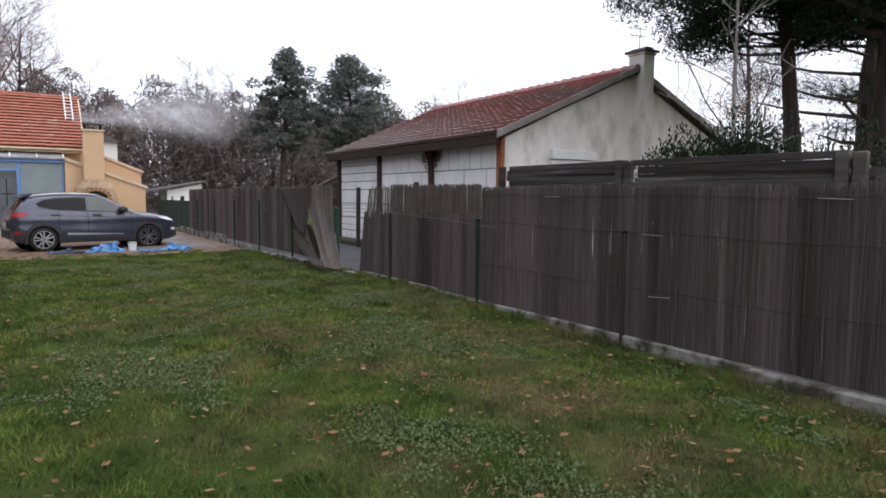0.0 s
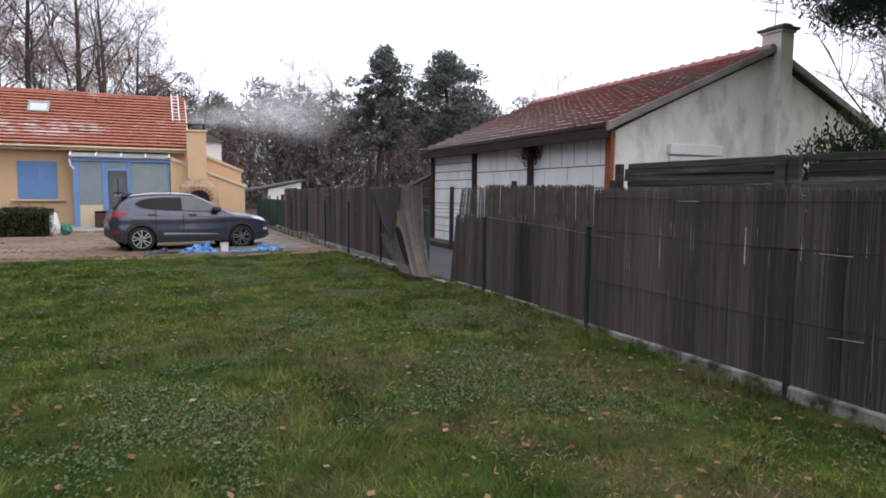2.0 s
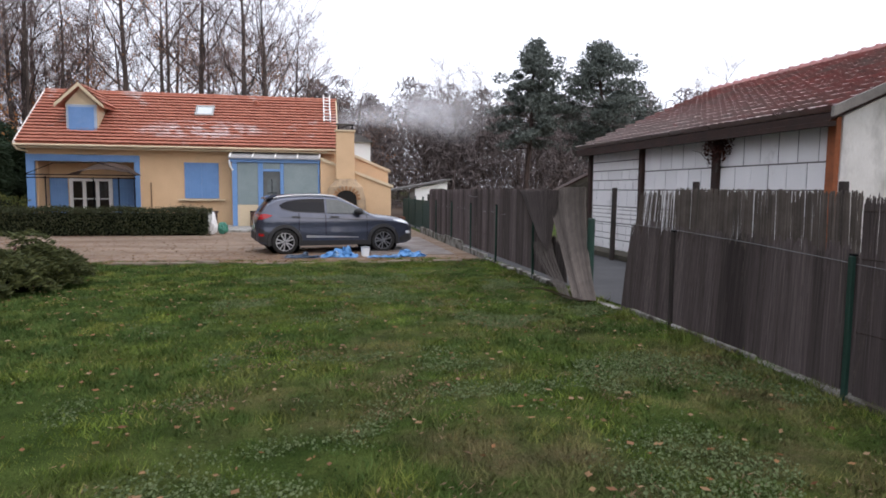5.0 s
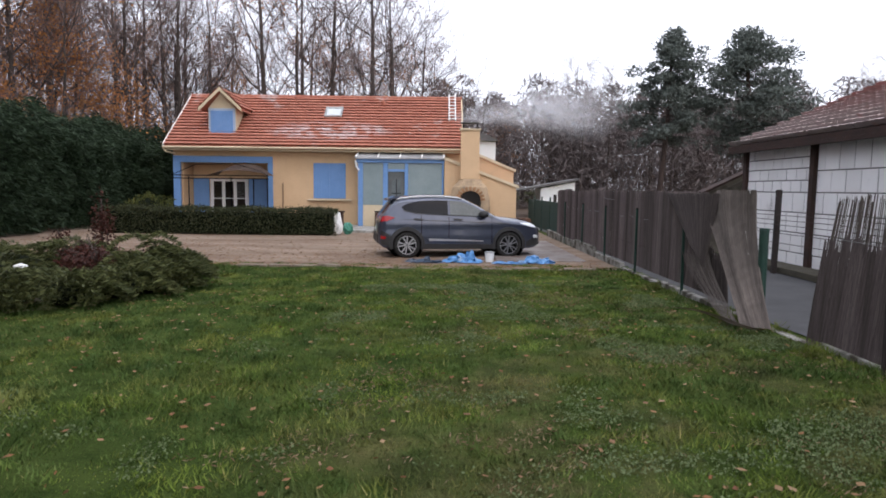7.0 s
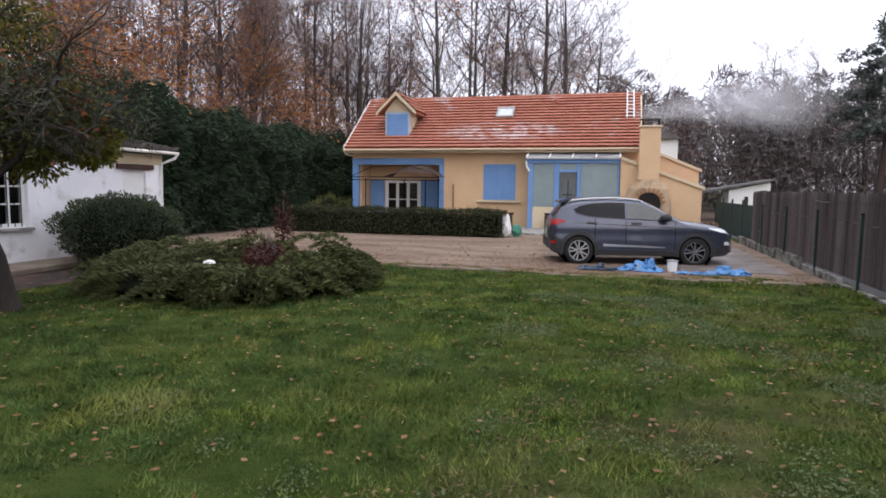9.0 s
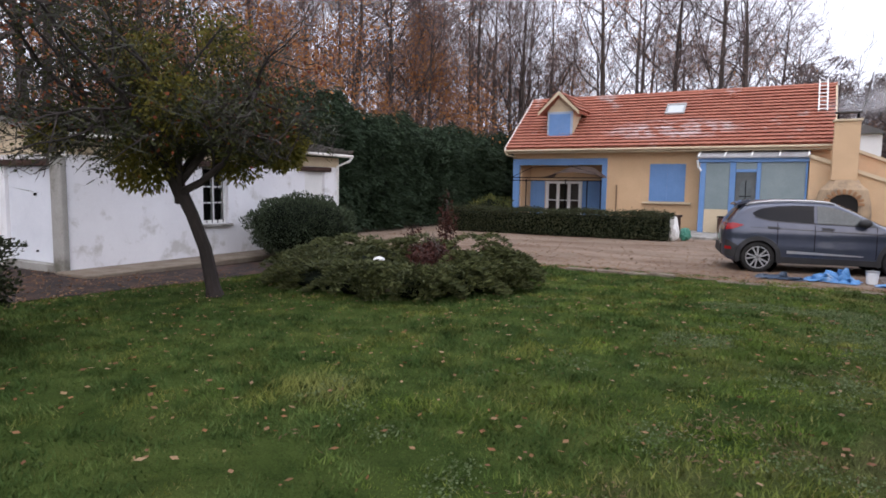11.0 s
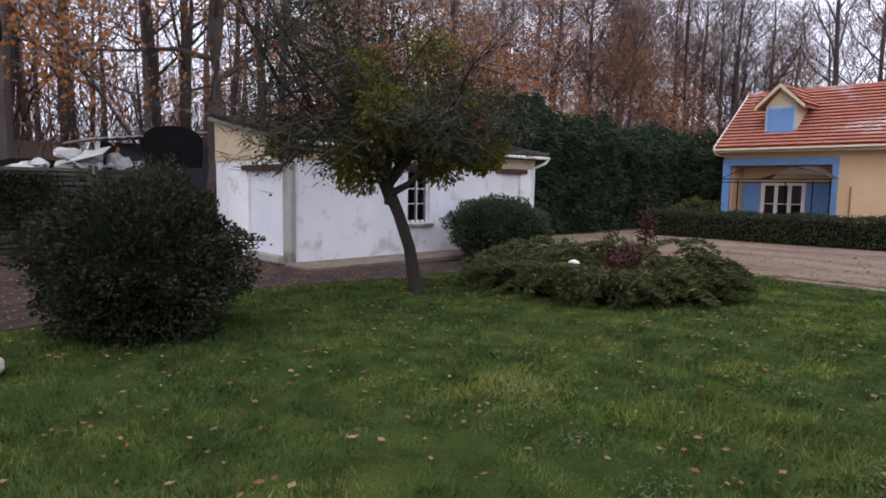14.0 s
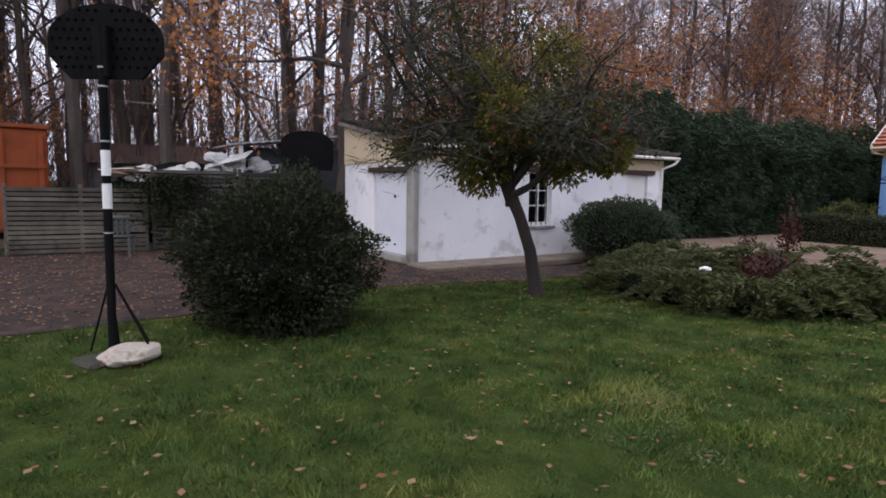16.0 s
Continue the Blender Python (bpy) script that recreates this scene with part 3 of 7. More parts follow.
# veranda: blue frame, frosted panes, door, glazed roof
vy = -0.93
ver = part("veranda", boxed((-3.6, vy, -0.05), (-3.4, vy + 0.12, 2.62), 0.01), M_BLUE, house, "blue framed lean-to veranda with frosted panes")
for x0, x1 in ((-2.56, -2.36), (-1.66, -1.52), (-0.1, -0.03)):
    part("mullion", boxed((x0, vy, -0.05), (x1, vy + 0.12, 2.62), 0.01), M_BLUE, ver)
part("head_rail", boxed((-3.68, vy - 0.04, 2.625), (0.0, vy + 0.14, 2.78), 0.012), M_BLUE, ver)
part("base_panel", boxed((-3.395, vy + 0.01, -0.05), (-2.565, vy + 0.11, 0.86), 0.008), M_CREAM, ver)
part("base_panel", boxed((-1.515, vy + 0.01, -0.05), (-0.105, vy + 0.11, 0.6), 0.008), M_CREAM, ver)
part("pane", boxed((-3.395, vy + 0.04, 0.865), (-2.565, vy + 0.06, 2.62)), M_CURTAIN, ver)
part("pane", boxed((-1.515, vy + 0.04, 0.605), (-0.105, vy + 0.06, 2.62)), M_CURTAIN, ver)
door = part("veranda_door", boxed((-2.355, vy + 0.03, -0.05), (-1.665, vy + 0.08, 2.26), 0.006), surface("dark_grey_door", (0.12, 0.13, 0.13), (0.09, 0.1, 0.1), 3, 40, 0.4, bump=0.02), ver, "dark glazed door with an arched light")
part("transom", boxed((-2.355, vy + 0.03, 2.36), (-1.665, vy + 0.06, 2.62)), M_CURTAIN, ver)
part("transom_rail", boxed((-2.355, vy + 0.0, 2.26), (-1.665, vy + 0.1, 2.36), 0.006), M_BLUE, ver)
arch = [(-2.2 + 0.0, 0.9), (-1.8, 0.9), (-1.8, 1.75)] + [(-2.0 + 0.2 * math.cos(a), 1.75 + 0.2 * math.sin(a)) for a in (0.5, 1.05, 1.57, 2.1, 2.64)] + [(-2.2, 1.75)]
part("arched_light", prism(bmesh.new(), arch, "y", vy + 0.02, vy + 0.028), surface("pale_glass", (0.14, 0.16, 0.165), None, 2, 20, 0.1, bump=0), door)
part("glazing_bar", boxed((-2.015, vy + 0.008, 0.9), (-1.985, vy + 0.018, 1.95)), M_BLACK, door)
part("glazing_bar", boxed((-2.2, vy + 0.008, 1.35), (-1.8, vy + 0.018, 1.38)), M_BLACK, door)
part("door_handle", boxed((-1.75, vy - 0.03, 1.0), (-1.72, vy + 0.0, 1.14), 0.005), M_ZINC, door)
part("veranda_roof", prism(bmesh.new(), [(vy - 0.14, 2.78), (vy - 0.14, 2.83), (-0.03, 3.12), (-0.03, 3.05)], "x", -3.72, 0.02), surface("clouded_roof_sheet", (0.5, 0.5, 0.5), (0.3, 0.3, 0.31), 1.5, 20, 0.25, bump=0.03), ver)
for k in range(5):
    xx = -3.7 + 0.91 * k
    part("roof_bar", prism(bmesh.new(), [(vy - 0.16, 2.83), (vy - 0.16, 2.87), (-0.04, 3.16), (-0.04, 3.12)], "x", xx, xx + 0.05), M_WHITE, ver)
part("veranda_side", boxed((-3.58, vy + 0.125, -0.05), (-3.5, -0.005, 2.62)), M_CURTAIN, ver)
part("downpipe", tube(bmesh.new(), [(-3.7, vy - 0.1, 2.7), (-3.66, vy - 0.06, 2.45), (-3.55, vy - 0.05, 2.3)], 0.04, 8), M_WHITE, ver)

# wing with sloping walls beside the veranda
wy = -1.0
wing = part("wing_wall", prism(bmesh.new(), [(0.0, -0.1), (3.0, -0.1), (3.0, 1.66), (0.0, 2.76)], "y", wy, wy + 0.25), M_RENDER_OCHRE, house, "ochre wing with a sloping parapet")
part("coping", prism(bmesh.new(), [(-0.03, 2.765), (3.1, 1.62), (3.1, 1.74), (-0.03, 2.9)], "y", wy - 0.07, wy + 0.32), M_CREAM, wing)
part("rear_wall", prism(bmesh.new(), [(0.0, -0.1), (3.05, -0.1), (3.05, 2.38), (0.0, 3.6)], "y", wy + 1.6, wy + 1.85), M_RENDER_OCHRE, wing)
part("coping", prism(bmesh.new(), [(0.0, 3.605), (3.15, 2.34), (3.15, 2.45), (0.0, 3.73)], "y", wy + 1.53, wy + 1.92), M_CREAM, wing)
part("side_wall", boxed((2.8, wy + 0.25, -0.1), (3.0, wy + 1.6, 1.6)), M_RENDER_OCHRE, wing)
part("wing_roof", prism(bmesh.new(), [(0.0, 2.6), (3.0, 1.55), (3.0, 1.6), (0.0, 2.68)], "y", wy + 0.25, wy + 1.6), M_TILE_HOUSE, wing)

# outdoor fireplace with its chimney
fire = thing("outdoor_fireplace", 1.05, 30.75, -0.03, 0, "ochre masonry barbecue fireplace with arched brick mouth and tall chimney", "fireplace")
M_SOOT = surface("rough_stone_render", (0.5, 0.36, 0.22), (0.36, 0.27, 0.18), 3, 30, 0.95, bump=0.5, stain=(0.2, 0.16, 0.12), stain_at=(0.5, 0.7), stain_scale=2)
part("flue", boxed((-0.4, 0.0, 2.0), (0.36, 0.5, 3.98), 0.01), M_RENDER_OCHRE, fire)
part("flue_rim", boxed((-0.45, -0.05, 3.98), (0.41, 0.55, 4.05), 0.01), M_CREAM, fire)
for sx in (-0.33, 0.25):
    for sy in (0.06, 0.38):
        part("cowl_leg", boxed((sx, sy, 4.05), (sx + 0.05, sy + 0.05, 4.27)), M_BLACK, fire)
part("cowl", boxed((-0.4, 0.0, 4.27), (0.36, 0.5, 4.31), 0.006), M_MORTAR, fire, "dark flat chimney cowl")
hood = bmesh.new()
prev = None
for z, w, d in ((0.0, 0.82, 0.3), (0.9, 0.84, 0.34), (1.25, 0.8, 0.32), (1.68, 0.7, 0.24), (1.88, 0.5, 0.08), (2.02, 0.42, 0.0)):
    ring = [hood.verts.new(p) for p in ((-w, 0.5, z), (-w, 0.1 - d * 0.3, z), (-w * 0.6, -d, z), (w * 0.6, -d, z), (w, 0.1 - d * 0.3, z), (w, 0.5, z))]
    if prev:
        for i in range(5):
            hood.faces.new((prev[i], prev[i + 1], ring[i + 1], ring[i]))
    prev = ring
part("hood", hood, M_SOOT, fire)
mouth = [(-0.42, 0.75), (0.42, 0.75), (0.42, 1.2)] + [(0.42 * math.cos(a), 1.2 + 0.34 * math.sin(a)) for a in (0.4, 0.8, 1.2, 1.57, 1.94, 2.34, 2.74)] + [(-0.42, 1.2)]
# a flat near-black plate takes the place of the open hearth
part("mouth", prism(bmesh.new(), mouth, "y", -0.36, -0.34), surface("soot", (0.02, 0.018, 0.016), None, 4, 30, 0.95), fire, "black hearth opening")
for k in range(11):
    a = math.pi * k / 10
    m = pose(0.5 * math.cos(a), -0.37, 1.2 + 0.42 * math.sin(a), 0, 90 - math.degrees(a), 0)
    part("arch_brick", boxed((-0.045, -0.03, -0.09), (0.045, 0.04, 0.09), 0.006, m), surface("orange_brick", (0.42, 0.24, 0.12), (0.3, 0.17, 0.09), 5, 40, 0.9) if k == 0 else bpy.data.materials["orange_brick"], fire)
# white building far behind
back = thing("white_outbuilding", 2.6, 39.0, -0.1, 0, "white rendered outbuilding behind the house", "building")
part("wall", boxed((-1.2, 0, 0), (0.15, 3, 4.25)), M_WHITE, back)
part("roof", prism(bmesh.new(), [(-1.3, 4.252), (0.25, 4.22), (0.25, 4.3), (-1.3, 4.9)], "y", -0.2, 3.2), M_MORTAR, back)

# ---- the neighbour's house ----
NX, NY0, NY1, NEAVE, NRX, NRZ = 7.65, 12.0, 21.2, 2.72, 11.75, 4.62
neigh = thing("neighbour_house", NX, NY0, 0, 0, "old neighbour's house, grey gable, whitewashed block wall, mossy red tiles", "house")
half = NRX - NX
L = NY1 - NY0
part("gable_wall", prism(bmesh.new(), [(0.02, -0.1), (2 * half, -0.1), (2 * half, NEAVE), (half, NRZ - 0.06), (0.02, NEAVE)], "y", 0.0, 0.25), M_CEMENT, neigh)
part("far_gable", prism(bmesh.new(), [(0.02, -0.1), (2 * half, -0.1), (2 * half, NEAVE), (half, NRZ - 0.06), (0.02, NEAVE)], "y", L - 0.25, L), M_CEMENT, neigh)
part("far_wall", boxed((2 * half - 0.25, 0.25, -0.1), (2 * half, L - 0.25, NEAVE)), M_CEMENT, neigh)
side = part("block_wall", boxed((0.018, 0.25, -0.1), (0.28, L - 0.25, NEAVE - 0.02)), M_MORTAR, neigh)
posts = (0.03, 2.95, 5.9, 8.85)
for k, yy in enumerate(posts):
    part("post", boxed((-0.07, yy, -0.1), (0.1, yy + 0.17, NEAVE), 0.008), M_ORANGE_POST if k == 0 else M_RUST_POST, neigh)
blk = {}
LIFT = (0.0, 0.28, 0.72, 1.16, 1.6, 2.05, NEAVE - 0.05)
for bay, (a, b) in enumerate(zip(posts, posts[1:])):
    lifts = LIFT if bay < 2 else (0.0, 0.28, 0.72, 1.16, 1.6, 1.86, 2.12, 2.36, NEAVE - 0.05)
    for r, (z0, z1) in enumerate(zip(lifts, lifts[1:])):
        full = 0.455 if z1 - z0 > 0.3 else 0.4
        y = a + 0.175
        first = True
        while y < b - 0.03:
            w = full * (0.5 if first and r % 2 else 1.0)
            first = False
            w = min(w, b - y)
            key = (round(w, 2), round(z1 - z0, 2))
            if key not in blk:
                bb = boxed((0.006, 0.013, 0.012), (0.06, max(key[0] - 0.013, 0.03), key[1] - 0.012), 0.005)
                blk[key] = bpy.data.meshes.new("block")
                bb.to_mesh(blk[key])
                bb.free()
                blk[key].materials.append(M_BLOCK)
            ob = new("block", blk[key])
            ob.parent = side
            ob.matrix_local = pose(rng.uniform(-0.006, 0.006), y, z0)
            y += w
nup = Vector((half + 0.25, 0, NRZ - (NEAVE + 0.06)))
part("roof", prism(bmesh.new(), [(-0.3, NEAVE - 0.08), (-0.3, NEAVE + 0.02), (half, NRZ), (2 * half + 0.3, NEAVE + 0.02), (2 * half + 0.3, NEAVE - 0.08), (half, NRZ - 0.1)], "y", -0.12, L + 0.2), M_RUST_POST, neigh)
NR, NC = 14, 40
nw, nl = (L + 0.36) / NC, nup.length / NR
# the front strip of every tile takes a paler, blotched edge colour
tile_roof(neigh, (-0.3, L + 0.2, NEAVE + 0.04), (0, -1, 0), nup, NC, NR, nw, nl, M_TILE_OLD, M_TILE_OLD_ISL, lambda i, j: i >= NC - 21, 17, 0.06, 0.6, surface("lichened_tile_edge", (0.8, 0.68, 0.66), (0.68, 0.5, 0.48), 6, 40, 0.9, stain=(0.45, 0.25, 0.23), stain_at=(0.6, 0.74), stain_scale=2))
ridge_caps(neigh, (half, -0.14, NRZ + 0.05), (half, L + 0.2, NRZ + 0.05), M_TILE_OLD)
part("verge", prism(bmesh.new(), [(-0.32, NEAVE - 0.03), (half, NRZ - 0.05), (half, NRZ + 0.1), (-0.32, NEAVE + 0.12)], "y", -0.19, -0.125), surface("grey_verge", (0.33, 0.3, 0.27), (0.2, 0.18, 0.165), 2, 40, 0.95), neigh)
part("verge", prism(bmesh.new(), [(2 * half + 0.32, NEAVE - 0.03), (half, NRZ - 0.05), (half, NRZ + 0.1), (2 * half + 0.32, NEAVE + 0.12)], "y", -0.19, -0.125), bpy.data.materials["grey_verge"], neigh)
part("eave_board", boxed((-0.32, -0.1, NEAVE - 0.16), (-0.2, L + 0.1, NEAVE - 0.085)), M_RUST_POST, neigh)
chim = part("chimney", boxed((half + 0.04, -0.3, -0.1), (half + 0.44, 0.2, 5.0), 0.015), M_CEMENT, neigh, "tall grey rendered chimney on the gable")
part("chimney_band", boxed((half + 0.01, -0.33, 5.0), (half + 0.47, 0.23, 5.06), 0.01), M_CEMENT, chim)
part("chimney_cap", boxed((half - 0.04, -0.38, 5.06), (half + 0.52, 0.28, 5.12), 0.012), M_MORTAR, chim)
part("chimney_pot", prism(bmesh.new(), [(half + 0.04, 5.12), (half + 0.46, 5.12), (half + 0.36, 5.19), (half + 0.14, 5.19)], "y", -0.28, 0.18), M_MORTAR, chim)
ant = part("aerial", tube(bmesh.new(), [(half + 0.25, 0.05, 5.19), (half + 0.27, 0.05, 5.75)], 0.011), M_WIRE, chim, "thin metal roof aerial")
for z, w in ((5.5, 0.35), (5.68, 0.42)):
    part("aerial_boom", tube(bmesh.new(), [(half + 0.26 - w, 0.05, z), (half + 0.26 + w * 0.6, 0.05, z + 0.03)], 0.009), M_WIRE, ant)
    for k in range(4):
        xx = half + 0.26 - w + k * w * 0.4
        part("aerial_rod", tube(bmesh.new(), [(xx, -0.07, z + 0.01), (xx, 0.17, z + 0.01)], 0.006, 4), M_WIRE, ant)
part("white_shelf", boxed((1.33, -0.12, 2.3), (2.76, -0.005, 2.51), 0.01), M_WHITE, neigh, "white painted box over a gable window")
part("white_ledge", boxed((1.36, -0.08, 2.17), (2.72, -0.005, 2.27), 0.01), M_WHITE, neigh)
# small lean-to beyond it
lean = thing("lean_to_shed", 7.2, 22.0, -0.05, 0, "pale boarded end of a lean-to beyond the neighbour's wall", "shed")
part("boards", prism(bmesh.new(), [(-0.05, 0), (1.5, 0), (1.5, 2.4), (-0.05, 1.65)], "y", 0, 0.3), M_LIGHT_WOOD, lean)
for k in range(8):
    part("plank", prism(bmesh.new(), [(max(-0.06, -0.05 + (0.28 * k - 1.5) * 2.0), 0.28 * k), (1.5, 0.28 * k), (1.5, 0.28 * k + 0.25), (max(-0.06, -0.05 + (0.28 * k - 1.25) * 2.0), 0.28 * k + 0.25)], "y", -0.025, -0.002), M_LIGHT_WOOD, lean)
part("roof", prism(bmesh.new(), [(-0.25, 1.56), (1.55, 2.44), (1.55, 2.5), (-0.25, 1.62)], "y", -0.08, 0.34), M_RUST_POST, lean)

# ---- the whitewashed hut ----
HX, HY0, HY1 = -11.5, 11.85, 19.45
hut = thing("garden_hut", HX, HY0, 0, 0, "low whitewashed garden hut with peeling walls and tiled lean-to roof", "hut")
HL = HY1 - HY0
for y0, y1, z0, z1 in ((0, 2.95, -0.1, 2.32), (2.95, 3.65, -0.1, 0.7), (2.95, 3.65, 1.98, 2.32), (3.65, 6.2, -0.1, 2.32), (6.2, 7.0, -0.1, 0.8), (6.2, 7.0, 1.98, 2.32), (7.0, HL, -0.1, 2.32)):
    part("wall", boxed((-0.3, y0, z0), (0, y1, z1)), M_HUT_WALL, hut)
g = bmesh.new()
prism(g, [(-3.6, -0.1), (-2.0, -0.1), (-2.0, 2.75), (-3.6, 3.05)], "y", 0, 0.25)
prism(g, [(-0.3, -0.1), (-0.35, -0.1), (-0.35, 2.45), (-0.3, 2.38)], "y", 0.002, 0.25)
prism(g, [(-2.0, 1.98), (-0.35, 1.98), (-0.35, 2.45), (-2.0, 2.75)], "y", 0, 0.25)
part("side_wall", g, M_HUT_WALL, hut)
part("upper_band", prism(bmesh.new(), [(-3.6, 2.08), (-0.02, 2.08), (-0.02, 2.3), (-3.6, 3.03)], "y", -0.02, -0.004), M_CREAM, hut)
part("back_wall", boxed((-3.6, 0.25, -0.1), (-3.35, HL, 2.9)), M_HUT_WALL, hut)
part("far_wall", boxed((-3.35, HL - 0.25, -0.1), (-0.3, HL, 2.3)), M_HUT_WALL, hut)
part("corner_pier", boxed((-0.28, -0.12, -0.1), (0.05, 0.0, 2.05), 0.02), M_CONCRETE, hut)
gd = part("garage_door", boxed((-1.98, 0.06, 0.1), (-0.36, 0.1, 1.86), 0.01), surface("bluish_white_paint", (0.72, 0.75, 0.8), (0.66, 0.69, 0.74), 2, 50, 0.5, bump=0.03), hut, "flat white metal up-and-over door")
part("door_lock", tube(bmesh.new(), [(-1.05, 0.06, 1.35), (-1.05, 0.02, 1.35)], 0.025, 8), M_BLACK, gd)
part("door_lock", tube(bmesh.new(), [(-1.05, 0.06, 0.3), (-1.05, 0.02, 0.3)], 0.02, 8), M_BLACK, gd)
part("threshold", boxed((-2.0, -0.1, -0.05), (-0.3, 0.25, 0.1), 0.01), M_CONCRETE, hut)
part("door_lintel", boxed((-2.2, -0.06, 1.87), (-0.3, -0.003, 1.99), 0.01), M_BROWN_WOOD, hut)
part("lintel", boxed((-0.1, 2.6, 1.94), (0.08, 3.85, 2.07), 0.012), M_BROWN_WOOD, hut)
part("lintel", boxed((-0.1, 6.0, 1.94), (0.08, 7.2, 2.06), 0.012), M_BROWN_WOOD, hut)
win = bmesh.new()
for y0, y1, z0, z1 in ((2.95, 3.03, 0.7, 1.98), (3.57, 3.65, 0.7, 1.98), (3.03, 3.57, 0.7, 0.78), (3.03, 3.57, 1.9, 1.98), (3.275, 3.325, 0.78, 1.9)):
    box(win, (-0.16, y0, z0), (-0.09, y1, z1), 0.006)
hw = part("window", win, M_WHITE, hut, "small white casement window with bars")
part("pane", boxed((-0.14, 3.03, 0.78), (-0.13, 3.57, 1.9)), M_GLASS_DARK, hw)
part("dark_room", boxed((-0.29, 2.95, 0.7), (-0.27, 3.65, 1.98)), M_DARK_ROOM, hw)
for z in (1.15, 1.5):
    part("glazing_bar", boxed((-0.125, 3.03, z), (-0.1, 3.57, z + 0.03)), M_WHITE, hw)
for k in range(4):
    part("security_bar", tube(bmesh.new(), [(-0.05, 3.08 + 0.15 * k, 0.72), (-0.05, 3.08 + 0.15 * k, 1.97)], 0.01, 5), M_BLACK, hw)
part("window_sill", boxed((-0.12, 2.88, 0.64), (0.08, 3.72, 0.699), 0.01), M_CONCRETE, hut)
part("closed_shutter", boxed((-0.12, 6.22, 0.82), (-0.06, 6.98, 1.97), 0.008), M_WHITE, hut)
hup = Vector((-3.95, 0, 0.72))
part("roof", prism(bmesh.new(), [(0.25, 2.34), (0.25, 2.42), (-3.7, 3.14), (-3.7, 3.06)], "y", -0.15, HL + 0.25), M_TILE_HUT, hut)
tile_roof(hut, (0.27, -0.15, 2.44), (0, 1, 0), hup, 33, 11, 0.245, 0.36, M_TILE_HUT, M_TILE_HUT, lambda i, j: j < 9, 23)
part("gutter", tube(bmesh.new(), [(0.3, -0.1, 2.4), (0.3, HL + 0.25, 2.38)], 0.038, 8), M_CEMENT, hut)
part("downpipe", tube(bmesh.new(), [(0.3, HL + 0.2, 2.36), (0.25, HL + 0.15, 2.25), (0.06, HL - 0.12, 2.1), (0.06, HL - 0.12, 0.0)], 0.04, 8), M_WHITE, hut)
part("rafter_band", boxed((-0.05, 0.02, 2.07), (0.012, HL - 0.02, 2.325)), M_CREAM, hut)
apron = part("apron", boxed((-11.49, 11.6, -0.1), (-10.55, 19.0, 0.022), 0.02), M_KERB)
tagged(apron, "low leaf-stained concrete apron along the hut", "pavement", kind="structure")


# ---- the reed fence ----
def reed_panel(parent, name, top_a, top_b, low_a, low_b, material, ragged=0.04, gap=0.011, seed=0, drop=0.0):
    """Upright reeds between a lower and an upper line, in one mesh."""
    rr = random.Random(seed)
    ta, tb, la, lb = Vector(top_a), Vector(top_b), Vector(low_a), Vector(low_b)
    n = int(max((tb - ta).length, (lb - la).length) / gap)
    along = (tb - ta).normalized()
    out = Vector((along.y, -along.x, 0)).normalized()
    vs, fs = [], []
    for k in range(n):
        if rr.random() < drop:
            continue
        f = (k + rr.uniform(-0.5, 0.5)) / n
        lo = la.lerp(lb, f) + out * rr.uniform(-0.008, 0.008)
        hi = ta.lerp(tb, f + rr.gauss(0, 0.004)) + out * rr.uniform(-0.008, 0.008)
        hi = lo.lerp(hi, 1 + rr.uniform(-ragged, ragged * 0.5) - (rr.random() ** 8) * ragged * 4)
        mid = lo.lerp(hi, 0.5) + out * rr.uniform(-0.006, 0.006) + along * rr.uniform(-0.005, 0.005)
        r = rr.uniform(0.0038, 0.0056) if gap < 0.004 else (rr.uniform(0.003, 0.0048) if gap > 0.0081 else rr.uniform(0.005, 0.0075))
        b = len(vs)
        for p in (lo, mid, hi):
            vs += [p + along * r, p + out * r * 1.2, p - along * r, p - out * r * 1.2]
        for s in (0, 4):
            fs += [(b + s + q, b + s + (q + 1) % 4, b + s + 4 + (q + 1) % 4, b + s + 4 + q) for q in range(4)]
    return tagged(mesh_part(name, vs, fs, material, parent), kind="stuff")


